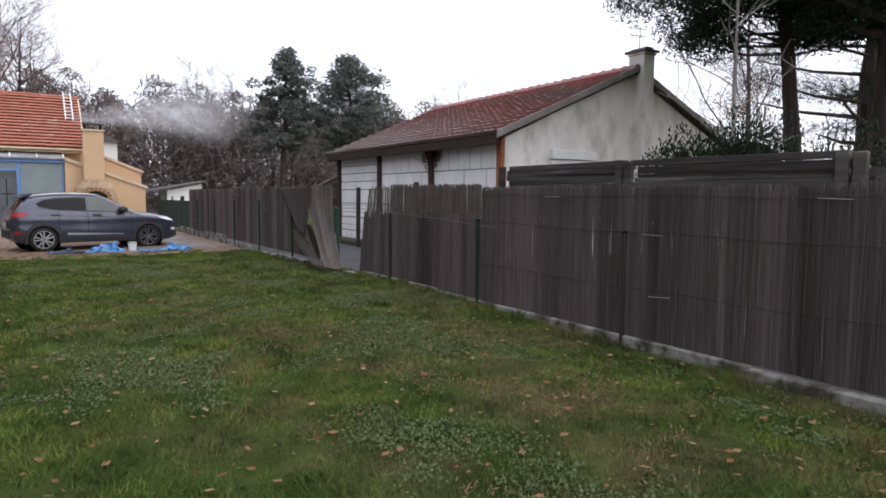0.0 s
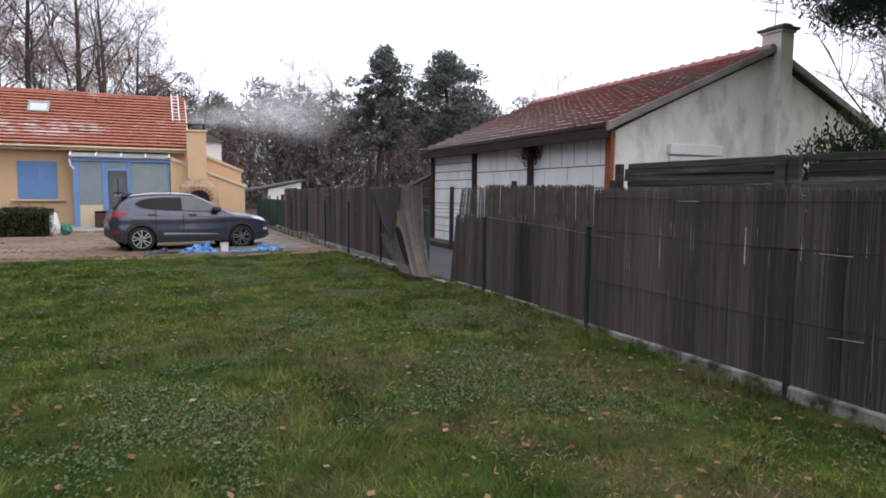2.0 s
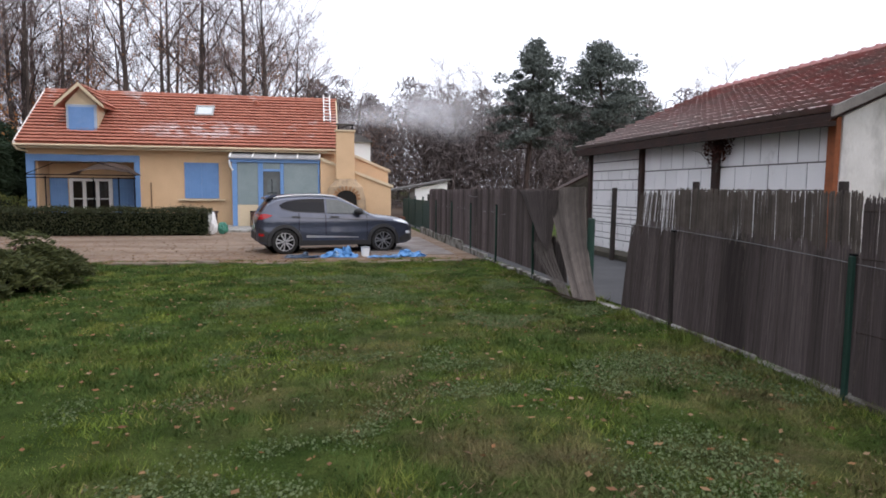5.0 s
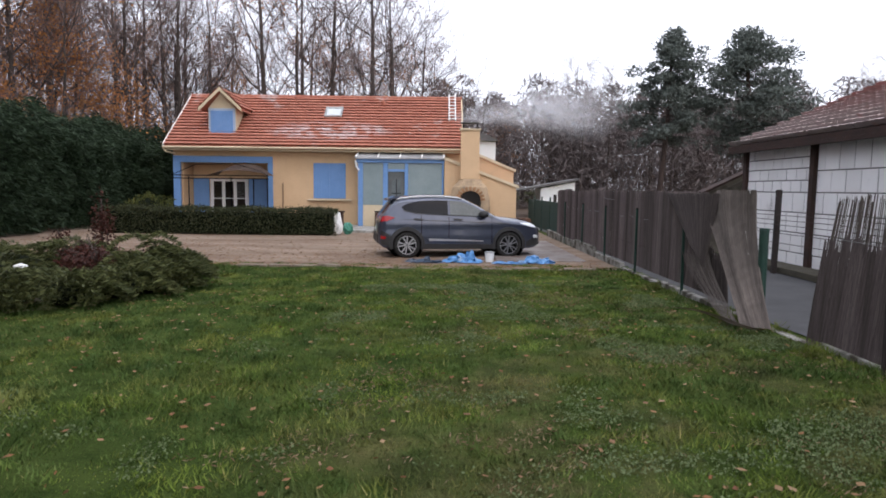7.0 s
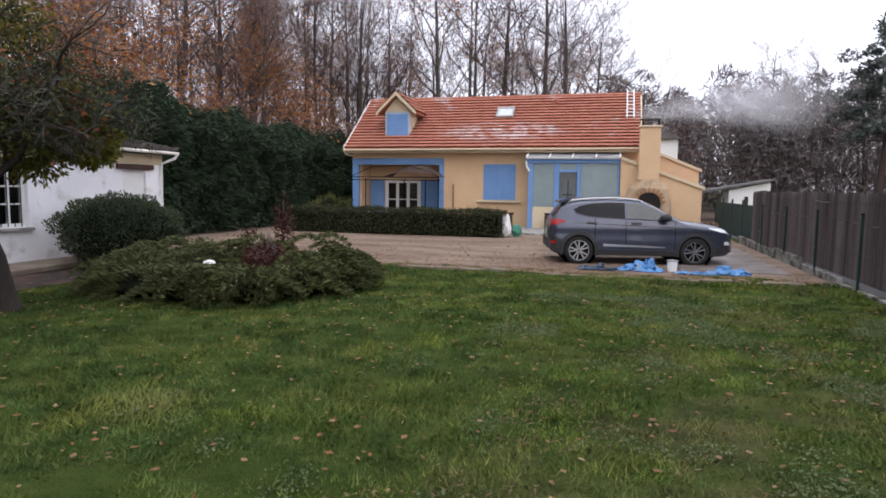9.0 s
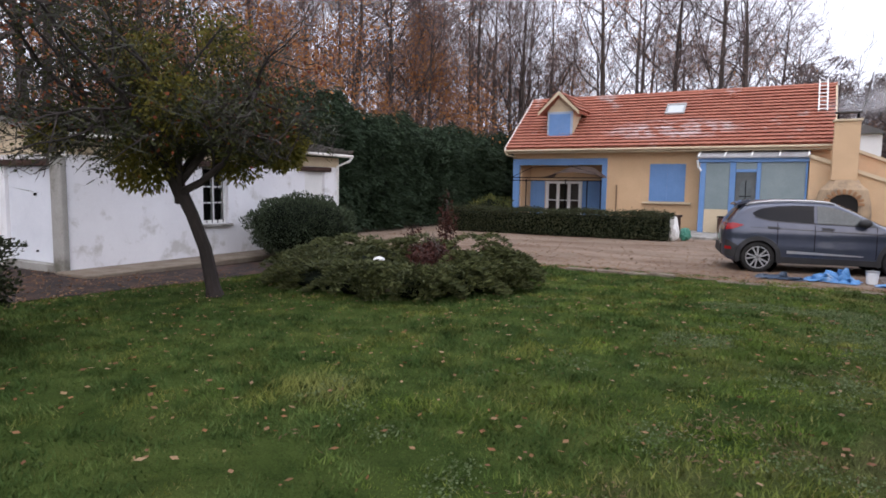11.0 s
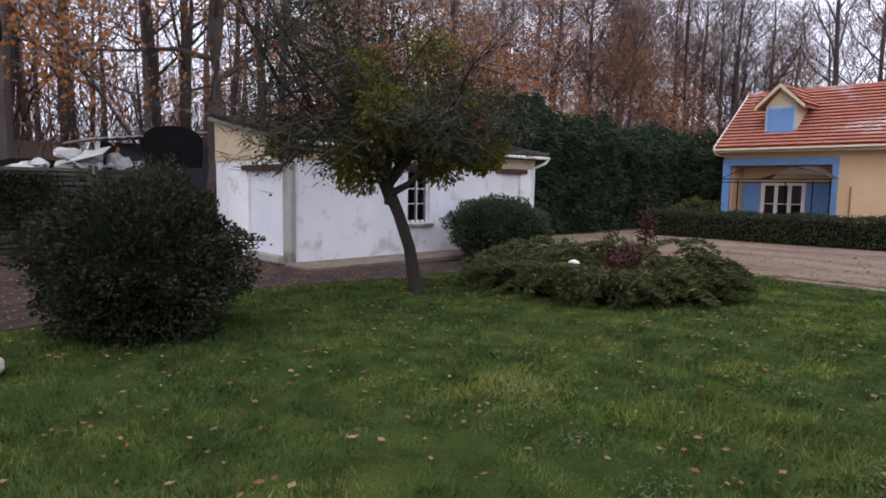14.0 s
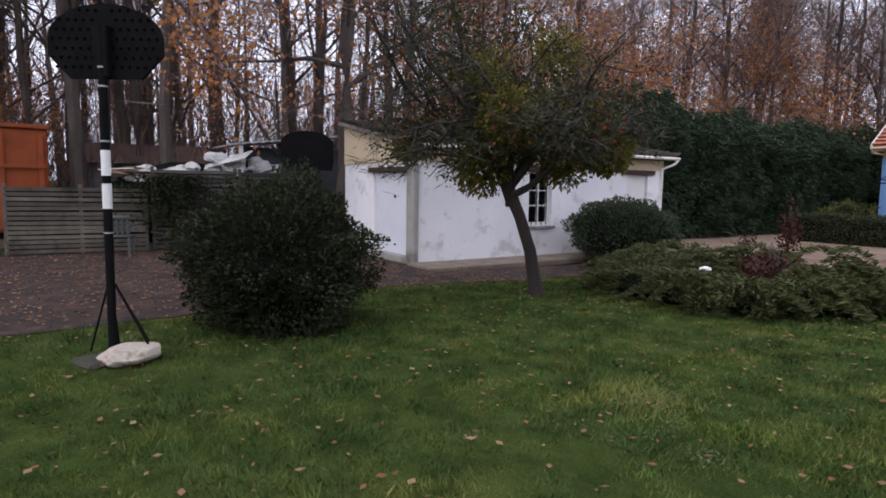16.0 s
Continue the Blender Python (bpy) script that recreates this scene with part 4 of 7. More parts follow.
FX = 3.9
fence_runs = [(-3.5, -1.2), (-1.2, 1.0), (1.0, 3.1), (3.1, 5.2), (5.2, 7.7), (16.9, 19.4), (19.4, 21.9), (21.9, 24.3), (24.3, 26.6)]
for k, (a, b) in enumerate(fence_runs):
    fence = thing("reed_fence", FX, a, 0, 0, "weathered dark brown reed screen wired to short green posts", "fence", "reed fence panels")
    h = 1.53 if b < 8 else 1.58
    far = a > 8
    reed_panel(fence, "reeds", (0, 0, h + rng.uniform(-0.02, 0.02)), (0, b - a, h + rng.uniform(-0.02, 0.02)), (0, 0, 0.0 if b < 8 else 0.06), (0, b - a, 0.0 if b < 8 else 0.06), M_REED, 0.03, 0.003 if not far else 0.008, k)
    reed_panel(fence, "pale_reeds", (-0.025, 0.1, h * 0.62), (-0.025, b - a - 0.1, h * 0.62), (-0.013, 0.1, 0.12), (-0.013, b - a - 0.1, 0.12), M_REED_PALE, 0.4, 0.07, k + 50, 0.85)
    for z in (0.5, 1.06, 1.42):
        part("binding_wire", tube(bmesh.new(), [(-0.017, 0, z), (-0.019, (b - a) * 0.3, z - 0.012), (-0.017, (b - a) * 0.7, z + 0.01), (-0.017, b - a, z)], 0.0024, 4), M_RUST_POST, fence)
    for z in (0.45, 1.05, 1.4):
        bm = bmesh.new()
        y = 0.0
        while y < b - a - 0.3:
            if rng.random() < 0.12:
                tube(bm, [(-0.03, y, z + rng.uniform(-0.01, 0.01)), (-0.03, y + 0.25, z + rng.uniform(-0.02, 0.02))], 0.004, 4)
            y += rng.uniform(0.2, 0.5)
        if len(bm.verts):
            part("tie_wire", bm, M_WIRE, fence)
        else:
            bm.free()
# the ragged run, thin enough near its top to see through
fence = thing("reed_fence", FX, 7.7, 0, 0, "ragged thinning reed screen with uneven tops", "fence", "reed fence panels")
reed_panel(fence, "reeds", (0, 0.05, 1.57), (0, 2.5, 1.59), (0, 0.0, 0.05), (0, 2.55, 0.05), M_REED_FADED, 0.018, 0.0066, 71, 0.17)
reed_panel(fence, "lower_reeds", (-0.012, 0.0, 1.12), (-0.012, 3.1, 1.1), (-0.012, 0.0, 0.02), (-0.012, 3.3, 0.03), M_REED, 0.12, 0.004, 73)
reed_panel(fence, "lower_reeds", (-0.01, 2.9, 1.1), (-0.01, 3.6, 1.0), (-0.01, 3.1, 0.02), (-0.01, 3.78, 0.03), M_REED, 0.3, 0.005, 76)
reed_panel(fence, "thin_reeds", (0, 2.5, 1.58), (0, 3.4, 1.54), (0, 2.55, 0.1), (0, 3.75, 0.1), M_REED_FADED, 0.04, 0.011, 74, 0.2)
reed_panel(fence, "thin_reeds", (0, -0.3, 1.5), (0, 0.1, 1.55), (0, -0.02, 0.1), (0, 0.12, 0.1), M_REED_FADED, 0.05, 0.018, 75, 0.2)
part("binding_wire", tube(bmesh.new(), [(-0.03, -0.4, 1.0), (-0.03, 1.2, 1.08), (-0.03, 2.5, 1.12), (-0.03, 3.4, 1.13)], 0.0025, 4), M_WIRE, fence, "loose bright steel wire")


def hanging_reeds(parent, name, shape, n, material, seed, thick=0.006):
    """A slumped sheet of reeds: shape(u, v) gives a place across the sheet and along a reed."""
    rr = random.Random(seed)
    vs, fs = [], []
    for k in range(n):
        u = (k + rr.uniform(-0.4, 0.4)) / n
        v1 = 1 - 0.12 * rr.random() ** 3
        v0 = 0.06 * rr.random() ** 2
        jit = Vector((rr.uniform(-0.008, 0.008), rr.uniform(-0.008, 0.008), 0))
        rows_n = 7
        b = len(vs)
        r = rr.uniform(0.6, 1.1) * thick
        for i in range(rows_n):
            p = Vector(shape(u, v0 + (v1 - v0) * i / (rows_n - 1))) + jit
            p.z = max(p.z, 0.012)
            vs += [p + Vector((0, r, 0)), p + Vector((-r, 0, r * 0.5)), p + Vector((0, -r, 0)), p + Vector((r, 0, -r * 0.5))]
        for i in range(rows_n - 1):
            fs += [(b + 4 * i + q, b + 4 * i + (q + 1) % 4, b + 4 * i + 4 + (q + 1) % 4, b + 4 * i + 4 + q) for q in range(4)]
    return tagged(mesh_part(name, vs, fs, material, parent), kind="stuff")


def between(a, b, f):
    return a + (b - a) * f


def slump(u, v):
    """The main sheet: pinned along the top of the fence, gathered on the lawn before the post."""
    y = between(between(2.0, 0.32, u), between(-0.4, -0.6, u), v ** (1.0 + 0.9 * u))
    x = between(0, between(-0.44, -0.2, u), v ** 1.7) - 0.06 * math.sin(v * 3.1) * (1 - u) + 0.03 * math.sin(u * 9)
    return x, y, between(1.62 - 0.5 * max(0, 0.35 - u), 0.0, v)


def twist(u, v):
    """The corner that is folded over, its shade painted as darker reed."""
    y = between(between(3.4, 1.3, u), between(2.0, 1.45, u), v)
    return -0.03 - 0.1 * v, y, between(1.57, between(0.75, 0.5, u), v)


def skirt(u, v):
    """A thin loose layer below, trailing onto the grass."""
    y = between(between(2.5, 1.5, u), between(-0.25, -0.45, u), v ** 1.2)
    return between(-0.06, between(-0.55, -0.48, u), v ** 1.1), y, between(between(0.62, 0.75, u), 0.01, v ** 0.8)


# the torn run that hangs down to the lawn
fence = thing("torn_reed_fence", FX, 12.5, 0, 0, "torn reed screen slumped from its posts onto the grass", "fence", "reed fence panels")
reed_panel(fence, "reeds", (0.0, 1.75, 1.58), (0.0, 4.4, 1.58), (0.0, 2.0, 0.06), (0, 4.4, 0.06), M_REED, 0.03, 0.0045, 81)
reed_panel(fence, "short_reeds", (0.0, 1.0, 0.55), (0.0, 2.0, 0.9), (-0.02, 0.9, 0.05), (0, 2.0, 0.06), M_REED_SHADED, 0.2, 0.006, 86)
hanging_reeds(fence, "slumped_sheet", slump, 330, M_REED_FADED, 82)
hanging_reeds(fence, "folded_corner", twist, 330, M_REED_SHADED, 83)
hanging_reeds(fence, "loose_skirt", skirt, 42, M_REED_FADED, 84, 0.005)
hanging_reeds(fence, "fallen_reeds", lambda u, v: (between(-0.98, -0.5, v) + 0.12 * u, between(0.4, -0.75, v) - 0.05 * u, 0.075 + 0.03 * math.sin(v * 5)), 26, surface("bleached_reed", (0.36, 0.31, 0.24), (0.26, 0.22, 0.17), 6, 60, 0.85, vary=0.4, island=True), 85, 0.008)
# posts, plinth
for y, h, mat, lab in ((-1.2, 1.05, M_GREEN_POST, "dark green metal fence post"), (5.2, 1.05, M_BARK_DARK, ""), (7.72, 1.08, M_GREEN_POST, ""), (10.2, 1.1, M_BARK_DARK, ""), (15.0, 1.15, M_GREEN_POST, ""), (17.55, 1.22, M_GREEN_POST, ""), (20.0, 1.2, M_GREEN_POST, ""), (22.5, 1.2, M_GREEN_POST, ""), (25.0, 1.2, M_GREEN_POST, "")):
    p = thing("fence_post", FX - 0.05, y, 0, 0, "short dark metal post against the reed screen", "post", "fence posts")
    part("shaft", boxed((-0.022, -0.02, -0.2), (0.02, 0.02, h), 0.006, pose(0, 0, 0, 0, rng.uniform(-1, 1), 0)), mat, p)
    part("cap", boxed((-0.026, -0.024, h), (0.024, 0.024, h + 0.018), 0.006), M_BLACK, p)
gp = thing("gap_post", FX - 0.02, 12.5, 0, 0, "stout dark green round post at the gap in the fence", "post", "fence posts")
part("shaft", tube(bmesh.new(), [(0, 0, -0.1), (0, 0, 1.12)], 0.055, 12), M_GREEN_POST, gp)
part("cap", tube(bmesh.new(), [(0, 0, 1.12), (0, 0, 1.15)], [0.06, 0.05], 12), M_GREEN_POST, gp)
for y, h in ((11.1, 1.7), (14.55, 1.72), (17.96, 1.72)):
    p = part("wooden_post", boxed((6.86, y - 0.05, -0.1), (6.96, y + 0.05, h), 0.012, pose(0, 0, 0, 0, rng.uniform(-0.6, 0.6), 0)), M_BARK_DARK)
    tagged(p, "dark wooden stake of a wire fence before the block wall", "post", "wooden stakes")
for z in (0.55, 0.75, 0.92, 1.02, 1.12):
    w_ = part("fence_wire", tube(bmesh.new(), [(6.85, 9.0, z), (6.85, 12.8, z - 0.02), (6.85, 16.2, z + 0.01), (6.85, 21.0, z)], 0.006, 4), M_RUST_POST)
    tagged(w_, "rusty fence wire strung between the wooden stakes", "wire", "fence wires")
verge_strip = part("earth_strip", boxed((7.0, 11.5, -0.1), (7.62, 21.0, 0.03), 0.01), surface("mossy_earth", (0.09, 0.08, 0.06), (0.055, 0.05, 0.035), 2.5, 30, 0.95, bump=0.4))
tagged(verge_strip, "mossy strip of earth along the block wall", "earth strip", kind="structure")
plinth = thing("plinth", FX, 0, 0, 0, "pale weathered concrete footing under the reed fence", "plinth", kind="structure")
y = -3.5
while y < 27:
    part("plinth_slab", boxed((-0.07, y, -0.35), (0.04, y + 2.43, (0.025 if y > 5 else -0.01) + rng.uniform(-0.012, 0.012)), 0.012, pose(rng.uniform(-0.02, 0.02), 0, 0, rng.uniform(-0.3, 0.3), 0, 0)), M_PLINTH, plinth)
    y += 2.45
# the neighbour's plank fence behind
k = 0
for y0 in (-3.2, -0.9, 1.4, 3.3, 5.6):
    y1 = {-3.2: -0.95, -0.9: 1.35, 1.4: 3.25, 3.3: 5.55, 5.6: 7.75}[y0]
    pf = thing("plank_fence", 4.3, y0, 0, 0, "grey weathered horizontal plank fence rising behind the reeds", "fence", "plank fence panels")
    top = 1.71 + 0.018 * k
    for r in range(11):
        z = top - 0.055 * (r + 1) + (0.02 if r == 0 else 0)
        part("plank", boxed((0, rng.uniform(-0.06, 0.08), z), (0.018, y1 - y0 - 0.04 + rng.uniform(-0.1, 0.06), z + rng.uniform(0.058, 0.074)), 0.004, pose(rng.uniform(-0.03, 0.03), 0, rng.uniform(-0.012, 0.012), rng.uniform(-0.35, 0.35), rng.uniform(-0.5, 0.5), rng.uniform(-0.4, 0.4))), M_GREY_WOOD, pf)
    for yy in (0.02, y1 - y0 - 0.06):
        part("upright", boxed((-0.06, yy, 0), (-0.002, yy + 0.1, top + 0.03), 0.006), M_GREY_WOOD, pf)
    k += 1
# green mesh fence at the back
for k in range(4):
    gf = thing("green_fence", 4.0, 26.7 + 2.0 * k, -0.1, 0, "dark green screened wire fence", "fence", "green fence panels")
    part("screen", boxed((-0.01, 0.06, 0.1), (0.01, 1.98, 1.25)), surface("green_screen", (0.025, 0.06, 0.05), (0.02, 0.045, 0.04), 8, 60, 0.8) if k == 0 else bpy.data.materials["green_screen"], gf)
    part("post", boxed((-0.03, 0, 0), (0.03, 0.06, 1.4), 0.006), M_GREEN_POST, gf)

# ---- plants ----
NPR = np.random.RandomState(11)


def unit(n):
    v = NPR.normal(size=(n, 3))
    return v / np.linalg.norm(v, axis=1, keepdims=True)


def leaf_mesh(name, pts, length, width, material, parent=None, axis=None, spread=1.0, label=""):
    """Many small leaves at points: each a rhombus turned by chance about an axis of growth."""
    n = len(pts)
    a = unit(n) if axis is None else axis + spread * unit(n)
    a /= np.linalg.norm(a, axis=1, keepdims=True)
    b = np.cross(a, unit(n))
    b /= np.maximum(np.linalg.norm(b, axis=1, keepdims=True), 1e-6)
    s = NPR.uniform(0.6, 1.3, (n, 1))
    a, b = a * length * s / 2, b * width * s / 2
    verts = np.stack([pts - a, pts + b, pts + a, pts - b], 1).reshape(-1, 3)
    me = bpy.data.meshes.new(name)
    me.vertices.add(4 * n)
    me.vertices.foreach_set("co", verts.ravel())
    me.loops.add(4 * n)
    me.loops.foreach_set("vertex_index", np.arange(4 * n))
    me.polygons.add(n)
    me.polygons.foreach_set("loop_start", np.arange(0, 4 * n, 4))
    me.update(calc_edges=True)
    me.materials.append(material)
    ob = new(name, me)
    ob.parent = parent
    return tagged(ob, label, kind="stuff")


def blob_points(n, centre, radii, shell=0.35, lump=0.25, seed=0, floor=None):
    """Points near the surface of a lumpy ellipsoid, with the outward ways."""
    d = unit(n)
    bump = np.array([1 + lump * noise.noise((v[0] * 2.2 + seed, v[1] * 2.2, v[2] * 2.2)) + 0.6 * lump * noise.noise((v[0] * 6, v[1] * 6 + seed, v[2] * 6)) for v in d])
    r = bump * (1 - shell * NPR.uniform(0, 1, n) ** 1.6)
    p = np.array(centre) + d * r[:, None] * np.array(radii)
    if floor is not None:
        keep = p[:, 2] > floor
        return p[keep], d[keep]
    return p, d


def branches(seed, tall, first, count, reach, rise, r0, sub=5, twigs=9, wander=0.05, crook=0.25, twig_len=0.5, sides=6):
    """A trunk with limbs and boughs as a bmesh, and the points where twigs or leaves sit."""
    rr = random.Random(seed)
    bm, tips, ways = bmesh.new(), [], []
    pts, p = [], Vector((0, 0, -0.1))
    n = 9
    for i in range(n + 1):
        pts.append(p.copy())
        p = p + Vector((rr.gauss(0, wander), rr.gauss(0, wander), 1)) * (tall / n)
    tube(bm, pts, [max(r0 * (1 - 0.9 * (i / n) ** 1.1), 0.015) * (1.25 if i == 0 else 1) for i in range(n + 1)], sides)

    def bough(start, way, length, radius, level):
        q, cur, w = [start.copy()], start.copy(), way.normalized()
        steps_n = 4 if level == 0 else 3
        for s in range(steps_n):
            w = (w + Vector((rr.gauss(0, crook), rr.gauss(0, crook), rr.gauss(0.06, crook * 0.7)))).normalized()
            cur = cur + w * (length / steps_n)
            q.append(cur.copy())
        tube(bm, q, [max(radius * (1 - 0.8 * s / steps_n), 0.006) for s in range(steps_n + 1)], 5 if level == 0 else 3, False)
        if level < 1:
            for k in range(sub):
                f = rr.uniform(0.25, 1.0)
                i = min(int(f * steps_n), steps_n - 1)
                at = q[i].lerp(q[i + 1], f * steps_n - i)
                side = (w + Vector((rr.gauss(0, 0.8), rr.gauss(0, 0.8), rr.gauss(0.2, 0.5)))).normalized()
                bough(at, side, length * rr.uniform(0.35, 0.6), radius * 0.45, level + 1)
        m = twigs if level else twigs // 2
        for k in range(m):
            f = rr.uniform(0.3, 1.0)
            i = min(int(f * steps_n), steps_n - 1)
            at = q[i].lerp(q[i + 1], f * steps_n - i)
            d = (w + Vector((rr.gauss(0, 0.7), rr.gauss(0, 0.7), rr.gauss(0.15, 0.5)))).normalized()
            tips.append(at + d * twig_len * 0.45)
            ways.append(d)

    for k in range(count):
        f = first + (1 - first) * (k + rr.random()) / count
        i = min(int(f * n), n - 1)
        at = pts[i].lerp(pts[i + 1], f * n - i)
        a = k * 2.4 + rr.uniform(-0.5, 0.5)
        u = rise + 0.5 * (f - first)
        way = Vector((math.cos(a), math.sin(a), u))
        bough(at, way, reach * (1.15 - 0.75 * (f - first) / (1 - first)) * rr.uniform(0.7, 1.2), r0 * 0.32 * (1.1 - 0.7 * f), 0)
    return bm, np.array([tuple(t) for t in tips]), np.array([tuple(w) for w in ways])


def cluster(pts, k, spread):
    p = np.repeat(pts, k, 0)
    return p + NPR.normal(size=p.shape) * spread


L_RUST = leafy("rust_beech_leaf", (0.46, 0.1848, 0.063), (0.644, 0.3024, 0.0998), (0.322, 0.1344, 0.0578), trans=0.45)
L_PINE = leafy("pine_needle", (0.022, 0.042, 0.022), (0.035, 0.06, 0.03), (0.015, 0.03, 0.018), trans=0.05)
# distance haze is put into these paler, greyer needle colours
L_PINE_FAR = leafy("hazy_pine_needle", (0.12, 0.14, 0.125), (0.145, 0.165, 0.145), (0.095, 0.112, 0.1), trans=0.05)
L_THUYA = leafy("thuya_spray", (0.032, 0.055, 0.028), (0.048, 0.074, 0.038), (0.022, 0.04, 0.021), trans=0.05)
L_BUSH = leafy("dark_evergreen_leaf", (0.02, 0.038, 0.016), (0.035, 0.055, 0.022), (0.012, 0.022, 0.012), rough=0.45, trans=0.08)
L_BUSH_DULL = leafy("dull_evergreen_leaf", (0.023, 0.031, 0.012), (0.042, 0.05, 0.019), (0.014, 0.018, 0.009), rough=0.65, trans=0.06)
L_JUNI = leafy("juniper_spray", (0.066, 0.08, 0.028), (0.125, 0.135, 0.045), (0.034, 0.044, 0.018), trans=0.06)
L_BOX = leafy("clipped_hedge_leaf", (0.0435, 0.0567, 0.0225), (0.0725, 0.0743, 0.0325), (0.0261, 0.0351, 0.0163), trans=0.06)
L_MISTLE = leafy("mistletoe_leaf", (0.15, 0.14, 0.026), (0.25, 0.205, 0.03), (0.095, 0.1, 0.024), trans=0.2)
L_LICHEN = leafy("lichened_twig", (0.055, 0.057, 0.04), (0.085, 0.085, 0.058), (0.036, 0.036, 0.028), trans=0)
L_HAW = leafy("dull_green_leaf", (0.036, 0.046, 0.015), (0.085, 0.088, 0.02), (0.024, 0.032, 0.012), trans=0.15)
L_RED = leafy("dull_red_leaf", (0.22, 0.055, 0.025), (0.3, 0.1, 0.03), (0.12, 0.03, 0.02), trans=0.15)
L_DEAD = leafy("dead_red_brown_leaf", (0.1, 0.034, 0.022), (0.07, 0.025, 0.018), (0.045, 0.018, 0.015), trans=0.05)
# near-black filler: shade inside foliage, behind slats and under scrap, painted as colour
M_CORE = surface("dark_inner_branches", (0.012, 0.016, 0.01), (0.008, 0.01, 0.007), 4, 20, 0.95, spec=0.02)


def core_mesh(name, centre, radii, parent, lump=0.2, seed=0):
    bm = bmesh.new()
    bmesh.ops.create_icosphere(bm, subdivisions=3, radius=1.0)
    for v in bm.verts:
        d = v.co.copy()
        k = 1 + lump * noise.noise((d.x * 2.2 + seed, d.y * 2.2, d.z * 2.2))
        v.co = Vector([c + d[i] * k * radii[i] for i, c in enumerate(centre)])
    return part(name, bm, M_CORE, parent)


# bare woodland trees: five built, then repeated
def bare_tree(seed, tall, first, count, reach, rise, r0, leaves=0, bark=None, label="tall bare woodland tree with fine grey-brown twigs", twigs=9):
    t = thing("woodland_tree", 0, 0, 0, 0, label, "tree", "woodland trees")
    bm, tips, ways = branches(seed, tall, first, count, reach, rise, r0, 8, twigs, 0.04, 0.24, 0.8)
    part("trunk", bm, bark or M_BARK, t)
    pts = np.concatenate([tips, cluster(tips, 1, 0.4)])
    leaf_mesh("twig_spray", pts, 0.78, 0.02, M_TWIG, t, np.concatenate([ways, ways]), 0.45)
    if leaves:
        low = tips[tips[:, 2] < tall * 0.88]
        lump = np.array([noise.noise((x * 0.55 + seed, y * 0.55, z * 0.45)) for x, y, z in low])
        low = low[lump > -0.04]
        leaf_mesh("crown", cluster(low, leaves * 2, 0.38), 0.115, 0.08, L_RUST, t)
    return t


KINDS = [
    bare_tree(1, 15.5, 0.3, 12, 5.6, 0.75, 0.2),
    bare_tree(2, 17.0, 0.35, 13, 4.9, 0.8, 0.22, 2, None, "tall woodland oak with last rust leaves"),
    bare_tree(3, 14.0, 0.22, 14, 6.2, 0.7, 0.19),
    bare_tree(4, 16.0, 0.4, 11, 4.6, 0.9, 0.17),
    bare_tree(5, 12.5, 0.18, 15, 4.2, 0.5, 0.15, 3, None, "woodland beech still holding rust-brown leaves"),
    bare_tree(6, 10.5, 0.12, 14, 3.4, 0.5, 0.1, 4, None, "young beech with rust-orange leaves at the wood's edge"),
    bare_tree(7, 16.5, 0.22, 15, 4.4, 0.5, 0.3, 5, None, "thick old woodland tree beside the hut with rust leaves"),
]
wr = random.Random(21)
spots = []
# rows south of y = -6 are unseen trees, added to block sky light
for y in range(-26, 64, 4):
    for k, x in enumerate((-24, -28, -33, -38)):
        spots.append((x + wr.uniform(-1.8, 1.8), y + wr.uniform(-1.8, 1.8), wr.choice((0, 1, 1, 2, 3, 4, 4, 5) if k else ((0, 1, 1, 3, 4, 4, 5, 5) if y > 10 else (0, 0, 1, 3, 3, 2))), wr.uniform(0.9, 1.22)))
for x in range(-20, 1, 4):
    for y in (44, 50, 57, 64):
        if x < -3 or y > 60:
            spots.append((x + wr.uniform(-1.5, 1.5), y + wr.uniform(-2, 2), wr.choice((0, 1, 2, 2, 3, 4)), wr.uniform(0.85, 1.1)))
for x in range(2, 60, 4):
    for y in (66,):
        spots.append((x + wr.uniform(-1.8, 1.8), y + wr.uniform(-3, 3), wr.choice((0, 2, 3, 4)), wr.uniform(0.62, 0.82)))
for y in range(36, 64, 4):
    for x in (-18.5, -22.5):
        spots.append((x + wr.uniform(-1.5, 1.5), y + wr.uniform(-1.5, 1.5), wr.choice((0, 2, 4, 5, 6)), wr.uniform(0.85, 1.1)))
spots += [(-4.6, 45.5, 2, 1.22), (-7.5, 47, 0, 1.1), (-1.6, 52, 2, 0.95), (-17.0, 12.7, 6, 1.0), (-20.8, 3.2, 0, 1.15), (-21.5, 6.4, 1, 1.1), (-20.6, -1.5, 2, 1.2), (-22.4, -4.0, 1, 1.15), (-19.6, 8.4, 3, 1.1), (-22.6, 10.6, 0, 1.0), (-23.5, 1.2, 3, 1.15), (-18.6, 11.4, 5, 1.1), (-18.6, 15.6, 3, 1.0), (-19.2, 18.6, 4, 1.05), (-20.0, 20.5, 5, 1.2), (-19.5, 24.5, 4, 1.1)]
for y in range(-11, 12, 3):
    for x in (-25.5, -30.5):
        spots.append((x + wr.uniform(-1.5, 1.5), y + wr.uniform(-1, 1), wr.choice((0, 2, 2, 3, 1)), wr.uniform(0.95, 1.2)))
spots += [(25, 17, 0, 0.7), (29, 12, 2, 0.7), (31, 20, 4, 0.75), (27, 8, 0, 0.65), (35, 15, 2, 0.8), (20.5, 14.5, 2, 0.45), (22.5, 11, 4, 0.5), (24, 5.5, 5, 0.6)]
used = set()
